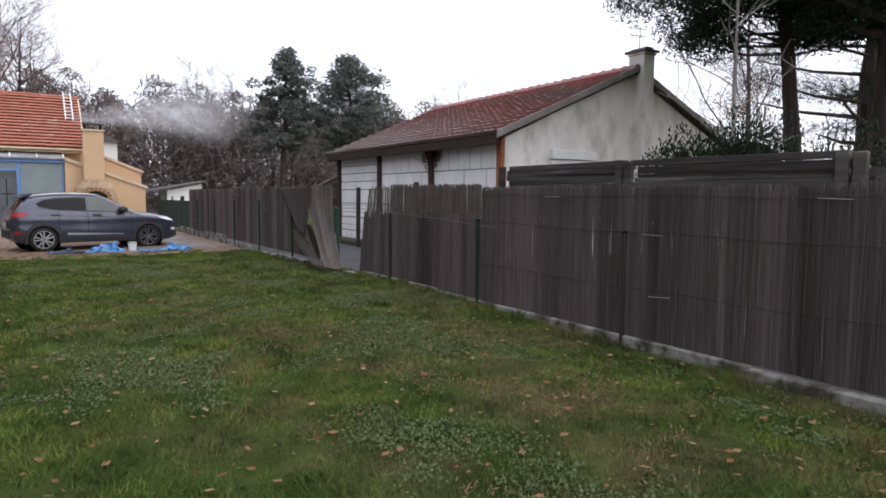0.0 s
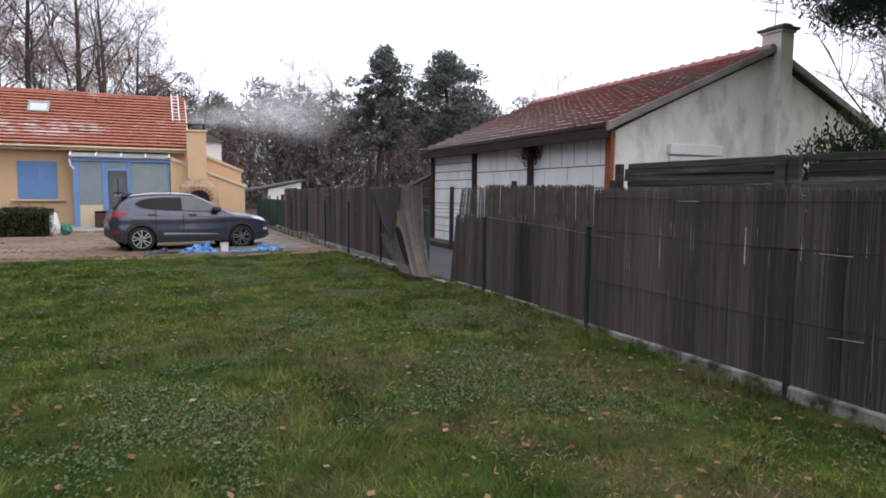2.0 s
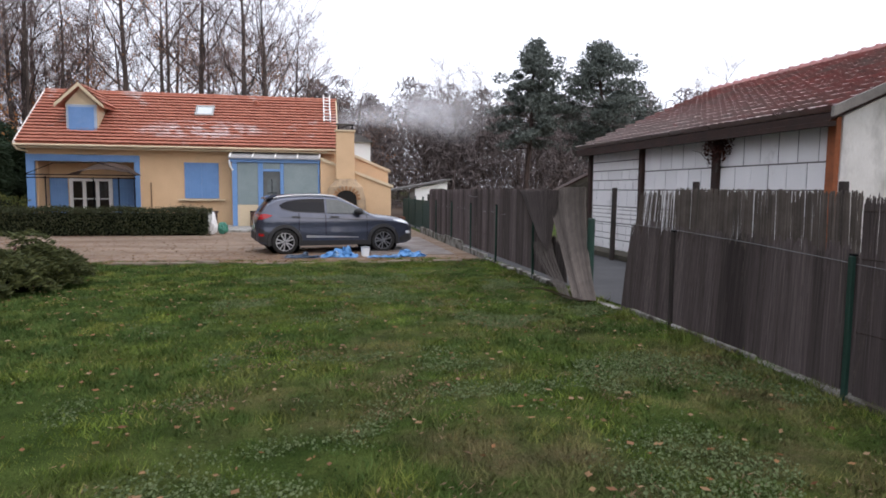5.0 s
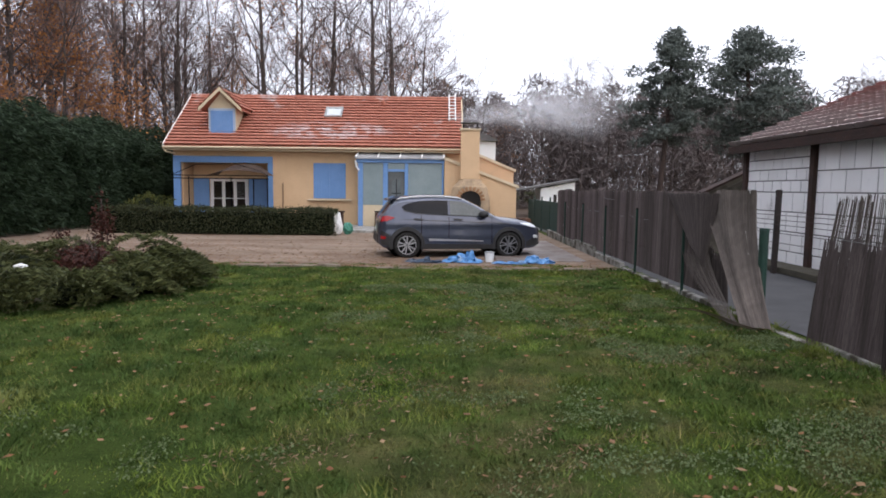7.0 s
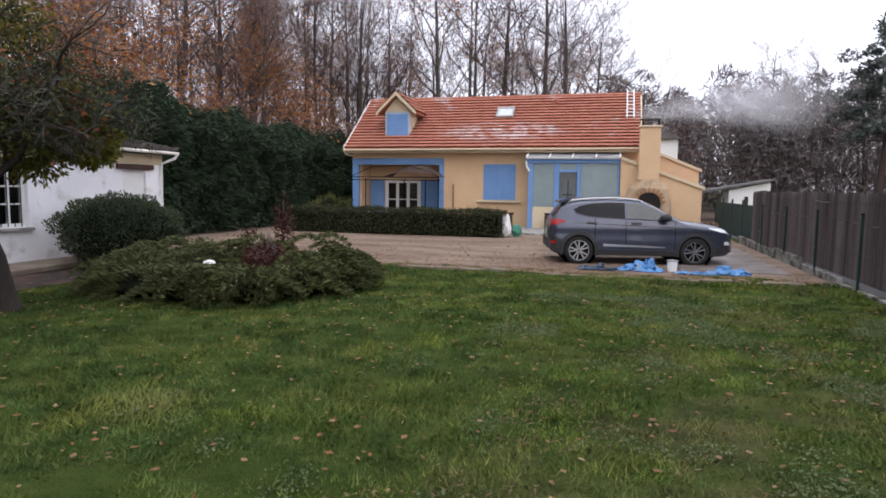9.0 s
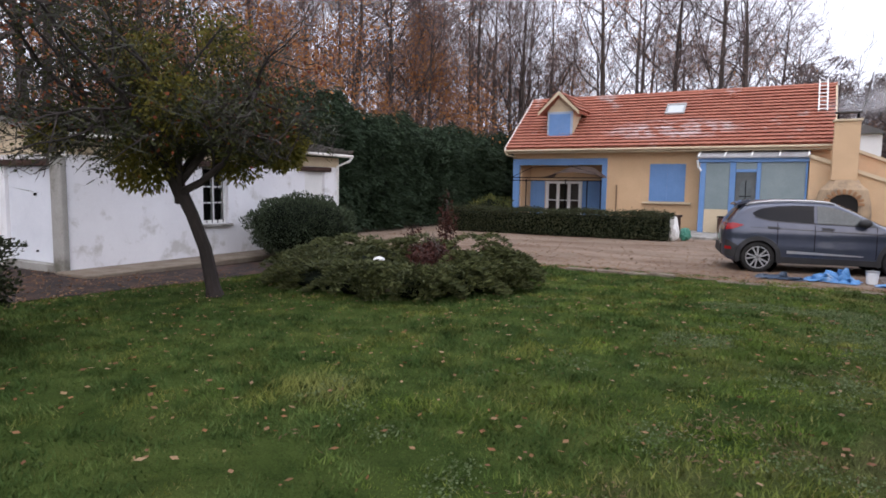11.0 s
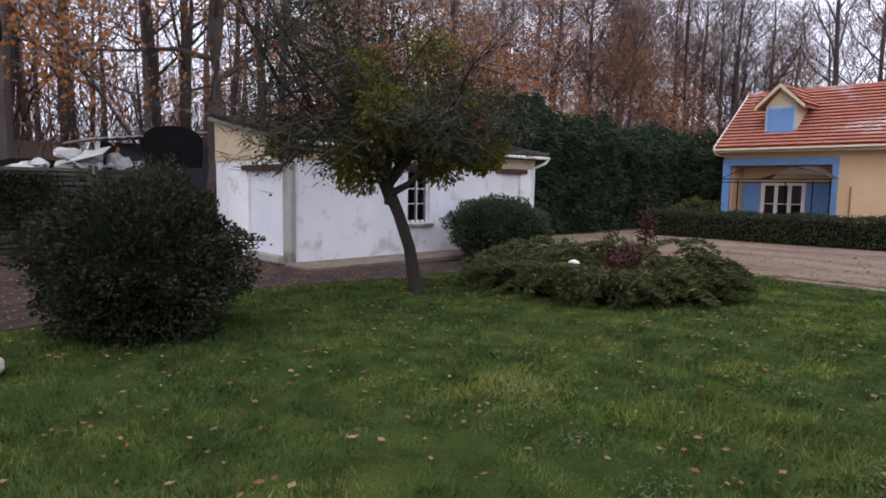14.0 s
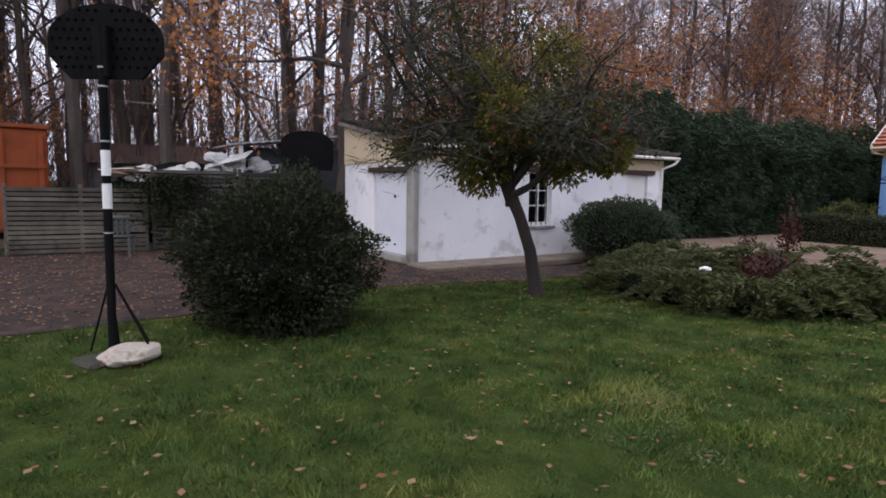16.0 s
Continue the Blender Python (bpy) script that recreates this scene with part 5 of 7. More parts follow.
for x, y, k, s in spots:
    m = pose(x, y, -0.15, wr.uniform(-2, 2), wr.uniform(-2, 2), wr.uniform(0, 360)) @ Matrix.Scale(s, 4)
    if k in used:
        copy_thing(KINDS[k], m)
    else:
        used.add(k)
        KINDS[k].matrix_basis = m
for k in range(len(KINDS)):
    if k not in used:
        KINDS[k].matrix_basis = pose(-30 - k, 66, 0)

# undergrowth and leaf litter of the wood
n = 56000
gx = np.where(NPR.uniform(size=n) < 0.6, NPR.uniform(-46, -20.5, n), NPR.uniform(-20, 62, n))
gy = np.where(gx < -20.4, NPR.uniform(-10, 62, n), NPR.uniform(43, 80, n) + np.where(gx > 1, 18, 0))
gz = NPR.uniform(0, 1, n) ** 1.5 * (5.2 + 2.0 * np.sin(gx * 0.5) * np.sin(gy * 0.37))
ob = leaf_mesh("undergrowth", np.stack([gx, gy, np.maximum(gz, 0)], 1), 1.0, 0.04, leafy("brown_undergrowth", (0.09, 0.06, 0.0456), (0.1438, 0.084, 0.0528), (0.0625, 0.0456, 0.0384), trans=0), None, np.array([[0.0, 0.0, 1.0]]), 0.55)
tagged(ob, "brown bare undergrowth along the edge of the wood", "undergrowth")
M_LITTER = surface("leaf_litter", (0.095, 0.062, 0.04), (0.06, 0.042, 0.03), 0.8, 25, 0.95, bump=0.5)
grid_sheet("forest_floor", [-60 + 2.0 * i for i in range(22)], [-16 + 2.0 * i for i in range(52)], 0.02, M_LITTER, "structure", "brown leaf litter under the bare trees", "forest floor", lambda x, y: x < -17)
grid_sheet("forest_floor_back", [-18 + 2.0 * i for i in range(46)], [41.5 + 2.0 * i for i in range(26)], 0.02, M_LITTER, "structure", "brown leaf litter behind the house", "forest floor")
# the fuzzy mass of far woods: crowns of fine twigs
n = 160000
cx_ = NPR.uniform(-4, 80, 260)
cy_ = NPR.uniform(60, 92, 260)
ch_ = NPR.uniform(8.5, 13.5, 260) * (cy_ / 75) ** 0.5
pick = NPR.randint(0, 260, n)
rad = NPR.uniform(0, 1, n) ** 0.5 * 2.6
ang = NPR.uniform(0, math.tau, n)
hz = NPR.uniform(0, 1, n) ** 0.8
wide = np.sqrt(np.clip(1 - (hz * 1.25 - 0.5) ** 2 * 1.7, 0.05, 1))
p = np.stack([cx_[pick] + rad * wide * np.cos(ang), cy_[pick] + rad * wide * np.sin(ang), hz * ch_[pick]], 1)
ob = leaf_mesh("far_woods", p, 0.9, 0.11, leafy("far_twig", (0.15, 0.125, 0.12), (0.19, 0.155, 0.145), (0.115, 0.096, 0.092), trans=0), None, np.array([[0.0, 0.0, 1.0]]), 1.6)
tagged(ob, "distant grey-brown mass of bare woodland", "woodland")
n = 52000
p = np.stack([NPR.uniform(-64, -46, n), NPR.uniform(-26, 70, n), NPR.uniform(0, 1, n) ** 1.4 * 10.0], 1)
ob = leaf_mesh("deep_woods", p, 1.3, 0.06, leafy("deep_twig", (0.15, 0.1032, 0.0888), (0.225, 0.138, 0.096), (0.1125, 0.0816, 0.072), trans=0), None, np.array([[0.0, 0.0, 1.0]]), 0.6)
tagged(ob, "dim brown depth of the bare wood", "woodland")
bm = bmesh.new()
for k in range(210):
    x, y, r = wr.uniform(-66, -41), wr.uniform(-26, 68), wr.uniform(0.1, 0.26)
    if k > 140:
        x, y, r = wr.uniform(0, 60), wr.uniform(60, 78), r * 0.7
    dx, dy = wr.gauss(0, 0.5), wr.gauss(0, 0.5)
    tube(bm, [(x, y, -0.2), (x + dx * 0.4, y + dy * 0.4, 7), (x + dx, y + dy, 15 if k <= 140 else 10.5)], [r, r * 0.75, r * 0.2], 5, False)
tagged(part("deep_trunks", bm, M_BARK), "dark trunks standing deep in the bare wood", "woodland", kind="stuff")


# pines
def pine(x, y, tall, crown_from, spread, seed, r0, mat, clumps, lean=(0, 0), label="", needle=0.22, per=55, flat=0.45, slim=0.32):
    t = thing("pine_tree", x, y, -0.1, 0, label, "pine tree")
    rr = random.Random(seed)
    bm = bmesh.new()
    top = Vector((lean[0], lean[1], tall))
    pts = [Vector((lean[0] * f ** 1.5 + rr.gauss(0, 0.06), lean[1] * f ** 1.5 + rr.gauss(0, 0.06), tall * f)) for f in (0, 0.12, 0.3, 0.5, 0.7, 0.85, 0.97)]
    tube(bm, pts, [r0 * k for k in (1.15, 1, 0.85, 0.7, 0.5, 0.32, 0.12)], 9)
    cs = []
    for k in range(clumps):
        f = crown_from + (1 - crown_from) * (k + rr.random()) / clumps
        a = k * 2.4 + rr.uniform(-0.6, 0.6)
        prof = math.sin(min(1.0, (f - crown_from) / (1 - crown_from) * 0.95 + 0.12) * math.pi) ** 0.6
        reach = spread * prof * rr.uniform(0.35, 1.0)
        base = Vector((lean[0] * f ** 1.5, lean[1] * f ** 1.5, tall * f * 0.97))
        end = base + Vector((math.cos(a) * reach, math.sin(a) * reach, rr.uniform(0.0, 0.5) + 0.12 * reach))
        mid = base.lerp(end, 0.5) + Vector((0, 0, -0.1))
        tube(bm, [base, mid, end], [r0 * 0.3 * (1.15 - f), r0 * 0.2 * (1.15 - f), 0.015], 5, False)
        cs.append((end, rr.uniform(0.5, 0.95)))
        if reach > 1.2:
            cs.append((base.lerp(end, 0.7) + Vector((rr.gauss(0, 0.3), rr.gauss(0, 0.3), 0.25)), rr.uniform(0.4, 0.7)))
    part("trunk", bm, M_BARK_PINE, t)
    pp = []
    for c, r in cs:
        d = unit(per)
        q = d * NPR.uniform(0.25, 1, (per, 1)) ** 0.6 * np.array([1.0, 1.0, flat]) * r * spread * 0.38
        pp.append(q + np.array(c))
    leaf_mesh("crown", np.concatenate(pp), needle, needle * slim, mat, t)
    return t


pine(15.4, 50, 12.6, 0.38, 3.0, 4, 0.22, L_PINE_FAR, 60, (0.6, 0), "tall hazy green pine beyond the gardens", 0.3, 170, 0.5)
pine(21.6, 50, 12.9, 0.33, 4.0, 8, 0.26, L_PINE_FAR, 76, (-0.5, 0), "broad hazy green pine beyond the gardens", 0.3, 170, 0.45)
pine(12.6, 6.4, 10.5, 0.44, 4.6, 14, 0.36, L_PINE, 84, (-0.5, 0.2), "large dark pine in the neighbour's garden", 0.17, 800, 0.36, 0.17)
pine(12.4, 8.0, 9.0, 0.5, 3.6, 15, 0.19, L_PINE, 56, (-1.6, 0.6), "leaning dark pine in the neighbour's garden", 0.17, 750, 0.36, 0.17)
pine(17.5, 9.0, 9.5, 0.3, 4.0, 16, 0.3, L_PINE, 46, (0, 0), "dark pine further into the neighbour's garden", 0.14, 420, 0.36, 0.1)
# slim bare sapling over the plank fence
sap = thing("bare_sapling", 8.6, 7.1, 0, 0, "slim pale-barked leafless sapling behind the plank fence", "tree")
bm, tips, ways = branches(31, 7.0, 0.28, 13, 1.7, 0.6, 0.06, 3, 3, 0.02, 0.22, 0.4)
part("trunk", bm, M_BARK_PALE, sap)
leaf_mesh("twig_spray", tips, 0.5, 0.012, leafy("pale_twig", (0.25, 0.22, 0.19), (0.18, 0.16, 0.14), trans=0), sap, ways, 0.3)


def shrub(name, x, y, radii, lift, leaf, mat, count, seed, label, category, core=0.78, shell=0.4, lump=0.3, upright=0.6):
    t = thing(name, x, y, 0, 0, label, category)
    c = (0, 0, lift)
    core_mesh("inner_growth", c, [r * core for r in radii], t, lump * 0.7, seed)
    p, d = blob_points(count, c, radii, shell, lump, seed, 0.0)
    leaf_mesh("leaves", p, leaf[0], leaf[1], mat, t, d + np.array([0, 0, upright]), 0.9)
    return t


shrub("evergreen_shrub", 7.95, 7.6, (0.7, 0.65, 0.85), 1.6, (0.065, 0.028), L_BUSH, 8000, 41, "dark glossy evergreen shrub behind the plank fence", "shrub", 0.6, 0.6, 0.5, 1.2)
shrub("evergreen_shrub", 8.7, 7.0, (1.15, 0.95, 1.2), 1.6, (0.065, 0.028), L_BUSH, 14000, 42, "dark glossy evergreen shrub beside the bare sapling", "shrub", 0.6, 0.6, 0.5, 1.2)
shrub("evergreen_shrub", 8.7, 5.4, (0.8, 0.8, 0.9), 1.5, (0.065, 0.028), L_BUSH, 5000, 43, "glossy evergreen shrub under the pines", "shrub", 0.5, 0.7, 0.5, 1.2)
shrub("large_bush", -7.2, 7.52, (0.95, 1.02, 0.92), 0.74, (0.05, 0.025), L_BUSH_DULL, 48000, 44, "large rounded dark evergreen bush on the lawn's edge", "bush", 0.8, 0.34, 0.36, 0.3)
shrub("clipped_bush", -10.15, 16.45, (1.05, 1.45, 0.74), 0.66, (0.06, 0.028), leafy("grey_green_leaf", (0.054, 0.0754, 0.0408), (0.081, 0.104, 0.054), (0.0338, 0.0468, 0.0264)), 18000, 45, "rounded clipped grey-green bush against the white hut", "bush", 0.84, 0.26, 0.22, 0.7)
shrub("golden_shrub", -11.6, 29.8, (1.0, 0.7, 0.75), 0.5, (0.1, 0.05), leafy("yellow_green_leaf", (0.1, 0.11, 0.03), (0.15, 0.15, 0.04), (0.06, 0.08, 0.025)), 3000, 46, "yellow-green shrub beside the house corner", "shrub", 0.75, 0.4, 0.35)

# tall conifer hedge: one row of trees grown together
for k in range(15):
    y = 21.0 + 1.5 * k
    t = thing("conifer_hedge", -15.1 + 0.25 * math.sin(k * 2.3), y, -0.1, 0, "tall dense dark green conifer hedge tree", "hedge tree", "conifer hedge")
    h = 4.15 + 0.22 * math.sin(k * 1.9) + (0.4 if k < 3 else 0)
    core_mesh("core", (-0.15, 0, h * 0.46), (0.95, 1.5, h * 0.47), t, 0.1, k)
    n = 11000
    z = NPR.uniform(0, 1, n) ** 0.9
    a = NPR.uniform(-2.1, 2.1, n)
    c, s = np.sign(np.cos(a)) * np.abs(np.cos(a)) ** 0.3, np.sin(a)
    puff = np.array([noise.noise((cc * 1.3, (y + 1.5 * ss) * 1.1, zz * h * 1.0)) + 0.7 * noise.noise((cc * 3, (y + 1.5 * ss) * 2.6, zz * h * 2.2 + 7)) for cc, ss, zz in zip(c, s, z)])
    r = (1 - 0.55 * np.clip(z - 0.8, 0, 1) / 0.2) * (1.04 + 0.28 * puff) - 0.3 * NPR.uniform(size=n) ** 2.5
    p = np.stack([1.25 * r * c, 1.5 * r * s, z * h + 0.35 * np.clip(puff, 0, 1) * z + 0.1 * np.abs(NPR.normal(size=n))], 1)
    w = np.stack([c, s * 0.6, 0.05 + 0 * a], 1)
    leaf_mesh("sprays", p, 0.2, 0.042, L_THUYA, t, w + np.array([0, 0, -0.35]), 0.6)
hedge2 = thing("conifer_hedge", -19.5, 22.0, -0.1, 0, "dark green conifer behind the hut", "hedge tree", "conifer hedge")
core_mesh("core", (0, 0, 2.2), (1.8, 2.0, 2.3), hedge2, 0.15, 77)
p, d = blob_points(7000, (0, 0, 2.3), (2.1, 2.3, 2.5), 0.25, 0.25, 78, 0.0)
leaf_mesh("sprays", p, 0.26, 0.09, L_THUYA, hedge2, d, 0.7)

# low clipped hedge before the house
lh = thing("low_hedge", -7.3, 27.2, -0.12, 0, "low clipped box hedge, dark with thin bare patches", "hedge")
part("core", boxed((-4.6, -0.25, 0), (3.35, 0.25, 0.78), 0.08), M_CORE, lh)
n = 22000
p = np.stack([NPR.uniform(-4.75, 3.5, n), NPR.choice([-1, 1], n) * (0.33 + 0.05 * NPR.normal(size=n)), NPR.uniform(0.03, 0.93, n)], 1)
top = NPR.uniform(size=n) < 0.3
p[top, 1] = NPR.uniform(-0.36, 0.36, top.sum())
p[top, 2] = 0.9 + 0.05 * NPR.normal(size=top.sum())
p[:, 2] += 0.03 * np.sin(p[:, 0] * 3.1)
leaf_mesh("leaves", p, 0.07, 0.04, L_BOX, lh)

# spreading juniper bed
bed = [(-7.5, 13.75, 0.6, 0.42), (-6.8, 13.15, 0.6, 0.36), (-6.0, 13.1, 0.55, 0.36), (-5.25, 13.35, 0.55, 0.38), (-4.8, 13.95, 0.45, 0.5), (-4.75, 14.6, 0.42, 0.66), (-4.65, 15.4, 0.35, 0.46), (-7.6, 14.8, 0.75, 0.5), (-7.8, 15.9, 0.75, 0.52), (-5.1, 16.3, 0.35, 0.3), (-7.4, 17.0, 0.65, 0.46), (-8.0, 14.2, 0.4, 0.4), (-4.45, 14.95, 0.3, 0.34)]
for k, (x, y, r, h) in enumerate(bed):
    t = thing("juniper", x, y, 0, 0, "low spreading dark green juniper in the lawn bed", "juniper", "juniper bed")
    core_mesh("core", (0, 0, h * 0.25), (r * 0.66, r * 0.66, h * 0.42), t, 0.25, 60 + k)
    pads = 30
    pa = NPR.uniform(0, math.tau, pads)
    pr = r * NPR.uniform(0.1, 1.0, pads) ** 0.55
    pz = h * (0.12 + 1.0 * NPR.uniform(0, 1, pads)) * (1.08 - 0.5 * (pr / r) ** 2)
    per = 210
    u = np.clip(NPR.uniform(0, 1, (pads, per)), 0, 1)
    v = NPR.normal(0, 1, (pads, per)) * 0.1 * (1.1 - u * 0.8)
    out = (u - 0.35) * 0.62
    px = (pr[:, None] + out) * np.cos(pa)[:, None] - v * np.sin(pa)[:, None]
    py = (pr[:, None] + out) * np.sin(pa)[:, None] + v * np.cos(pa)[:, None]
    pzz = np.maximum(pz[:, None] + 0.1 * np.sin(u * 3.0) - 0.13 * u ** 2 + NPR.normal(0, 0.02, (pads, per)), 0.01)
    p = np.stack([px.ravel(), py.ravel(), pzz.ravel()], 1)
    w = np.stack([np.repeat(np.cos(pa), per), np.repeat(np.sin(pa), per), np.full(pads * per, 0.25)], 1)
    leaf_mesh("sprays", p, 0.1, 0.022, L_JUNI, t, w, 0.6)
grid_sheet("mulch", [-8.0 + 0.25 * i for i in range(15)], [13.2 + 0.25 * i for i in range(19)], 0.025, M_LITTER, "structure", "brown needle litter in the middle of the juniper bed", "mulch", lambda x, y: ((x + 6.2) / 1.6) ** 2 + ((y - 15.3) / 2.1) ** 2 < 1)
for x, y, r, h, c in ((-6.0, 15.4, 0.5, 0.55, 1100), (-6.95, 17.5, 0.22, 1.4, 700), (-6.5, 15.95, 0.45, 0.5, 800), (-5.3, 16.3, 0.32, 0.5, 500), (-7.9, 17.6, 0.25, 0.75, 250)):
    t = thing("dead_shrub", x, y, 0, 0, "withered red-brown shrub among the junipers", "shrub")
    bm, tips, ways = branches(int(x * -100), h, 0.1, 10, r, 0.9, 0.018, 3, 3, 0.05, 0.2, 0.15, 4)
    part("stem", bm, M_BARK, t)
    p, d = blob_points(c, (0, 0, h * 0.55), (r, r, h * 0.5), 0.9, 0.4, int(h * 10), 0.02)
    leaf_mesh("leaves", p, 0.07, 0.035, L_DEAD, t)

# the garden tree with mistletoe
gt = thing("garden_tree", -7.6, 11.65, -0.05, 0, "small leaning garden tree hung with yellow mistletoe and few leaves", "tree")
fork = Vector((-0.28, -0.32, 1.6))
bm = bmesh.new()
tube(bm, [(0.02, 0.03, -0.05), (0, 0, 0.15), (-0.06, -0.07, 0.7), (-0.16, -0.2, 1.2), tuple(fork)], [0.15, 0.105, 0.092, 0.088, 0.095], 9)
tr = random.Random(77)
tips, ways = [], []


def garden_bough(at, way, length, radius, level):
    q, cur, w = [at.copy()], at.copy(), way.normalized()
    for s in range(5):
        w = (w + Vector((tr.gauss(0, 0.22), tr.gauss(0, 0.22), tr.gauss(0.0, 0.2)))).normalized()
        cur = cur + w * length / 5
        if s and cur.z < 1.8 + 0.22 * min(max(0.54 * cur.x + 0.84 * cur.y, -0.5), 3.0):
            w.z = abs(w.z) + 0.5
            cur.z += 0.12
        q.append(cur.copy())
    tube(bm, q, [max(radius * (1 - 0.8 * s / 5), 0.004) for s in range(6)], 6 if level == 0 else (4 if level == 1 else 3), False)
    if level < 2:
        for k in range(8 if level == 0 else 6):
            i = tr.randrange(1, 5)
            side = (w * 0.5 + Vector((tr.gauss(0, 0.9), tr.gauss(0, 0.9), tr.gauss(0.1, 0.6)))).normalized()
            garden_bough(q[i].lerp(q[i + 1], tr.random()), side, length * tr.uniform(0.35, 0.6), radius * 0.42, level + 1)
    for k in range(7 if level else 3):
        i = tr.randrange(1, 5)
        d = (w + Vector((tr.gauss(0, 0.9), tr.gauss(0, 0.9), tr.gauss(0, 0.7)))).normalized()
        tips.append(q[i].lerp(q[i + 1], tr.random()) + d * 0.12)
        ways.append(d)


for k in range(9):
    a = k * math.tau / 9 + tr.uniform(-0.3, 0.3)
    garden_bough(fork + Vector((0, 0, tr.uniform(-0.25, 0.2))), Vector((math.cos(a), math.sin(a), 0.7 + 0.65 * (k % 3))), tr.uniform(2.2, 2.9), 0.06, 0)
part("trunk", bm, M_BARK_DARK, gt)
tips, ways = np.array([tuple(t) for t in tips]), np.array([tuple(w) for w in ways])
high = tips[:, 2] > 1.86 + 0.22 * np.clip(0.54 * tips[:, 0] + 0.84 * tips[:, 1], -0.5, 3)
tips, ways = tips[high], ways[high]
leaf_mesh("twig_spray", np.concatenate([tips, cluster(tips, 1, 0.12)]), 0.3, 0.011, L_LICHEN, gt, np.concatenate([ways, ways]), 0.6)
far_out = np.linalg.norm(tips[:, :2] - np.array([-0.3, -0.3]), axis=1)
pick = tips[NPR.uniform(size=len(tips)) < 1.05 - 0.42 * far_out]
leaf_mesh("leaves", cluster(pick, 13, 0.09), 0.052, 0.034, L_HAW, gt)
pick = tips[(NPR.uniform(size=len(tips)) < 0.04) & (tips[:, 2] > 2.2)]
leaf_mesh("red_leaves", cluster(pick, 16, 0.15), 0.055, 0.034, L_RED, gt)
for c, r, cnt in (((1.15, 0.2, 2.15), 0.36, 2200), ((-0.45, -0.7, 3.25), 0.5, 1100), ((0.4, -0.85, 2.6), 0.5, 1500), ((0.2, 0.1, 3.6), 0.45, 700), ((-1.0, -1.7, 2.2), 0.25, 400), ((0.5, 0.6, 2.75), 0.25, 400), ((-0.5, -0.7, 1.9), 0.45, 1900), ((0.3, 0.2, 1.95), 0.35, 900)):
    p, d = blob_points(int(cnt * 1.6), c, (r, r, r * 0.9), 0.7, 0.4, int(r * 100))
    leaf_mesh("mistletoe", p, 0.075, 0.032, L_MISTLE, gt, d + np.array([0, 0, -0.3]), 0.7, "hanging yellow-green mistletoe")

# grass blades over the lawn, fallen leaves
n = 640000
gx, gy = NPR.uniform(-10.5, 3.95, n), 1.6 + 17.2 * NPR.uniform(0, 1, n) ** 1.6
back_ = NPR.uniform(size=n) < 0.1
gy[back_] = 2.2 - 7.0 * NPR.uniform(0, 1, back_.sum()) ** 1.5
patch = np.array([noise.noise((x * 0.7, y * 0.7, 4.0)) for x, y in zip(gx, gy)])
tuft = np.array([noise.noise((x * 2.6, y * 2.6, 8.0)) + 0.5 * noise.noise((x * 6, y * 6, 3.0)) for x, y in zip(gx, gy)])
sway = np.array([noise.noise((x * 1.8, y * 1.8, 15.0)) for x, y in zip(gx, gy)])
edge = np.array([drive_edge(y) for y in gy])
thin = np.array([noise.noise((x * 0.75 + 9, y * 0.75, 2.0)) + 0.5 * noise.noise((x * 2.5, y * 2.5, 5.0)) for x, y in zip(gx, gy)])
thin = np.clip((thin - 0.12) / 0.25, 0, 1) * np.clip((gx + 3.0) / 3.0, 0.15, 1)  # mossy places where clover stands in for grass
keep = (gx > edge + 0.03) & (NPR.uniform(size=n) < np.clip(0.9 + 0.5 * tuft + 0.4 * patch, 0.6, 1) * (1 - 0.6 * thin))
gx, gy, patch, tuft, sway, thin = gx[keep], gy[keep], patch[keep], tuft[keep], sway[keep], thin[keep]
gz = np.array([height(x, y) for x, y in zip(gx, gy)])
n = len(gx)
tall = (0.016 + 0.032 * NPR.uniform(0, 1, n)) * (1 + 1.15 * np.clip(tuft, -0.5, 1) + 0.5 * patch) * (1 - 0.45 * thin) * np.where(gx > 3.5, 1.6 + 1.6 * np.clip(sway, 0, 1), 1)
mound = np.exp(-(((gx + 3.4) / 0.45) ** 2 + ((gy - 9.1) / 0.35) ** 2))
tall = tall * (1 + 0.9 * mound)
a = NPR.uniform(0, math.tau, n)
lean_x, lean_y = tall * (NPR.normal(0, 0.6, n) + 0.3 * np.cos(sway * 9)), tall * (NPR.normal(0, 0.6, n) + 0.3 * np.sin(sway * 9))
wid = 0.0024 + 0.0018 * NPR.uniform(0, 1, n) + 0.0005 * np.clip(gy - 4, 0, 14)
tri = np.stack([np.stack([gx - wid * np.cos(a), gy - wid * np.sin(a), gz - 0.004], 1), np.stack([gx + wid * np.cos(a), gy + wid * np.sin(a), gz - 0.004], 1), np.stack([gx + lean_x, gy + lean_y, gz + tall], 1)], 1).reshape(-1, 3)
me = bpy.data.meshes.new("grass")
me.vertices.add(3 * n)
me.vertices.foreach_set("co", tri.ravel())
me.loops.add(3 * n)
me.loops.foreach_set("vertex_index", np.arange(3 * n))
me.polygons.add(n)
me.polygons.foreach_set("loop_start", np.arange(0, 3 * n, 3))
me.update(calc_edges=True)


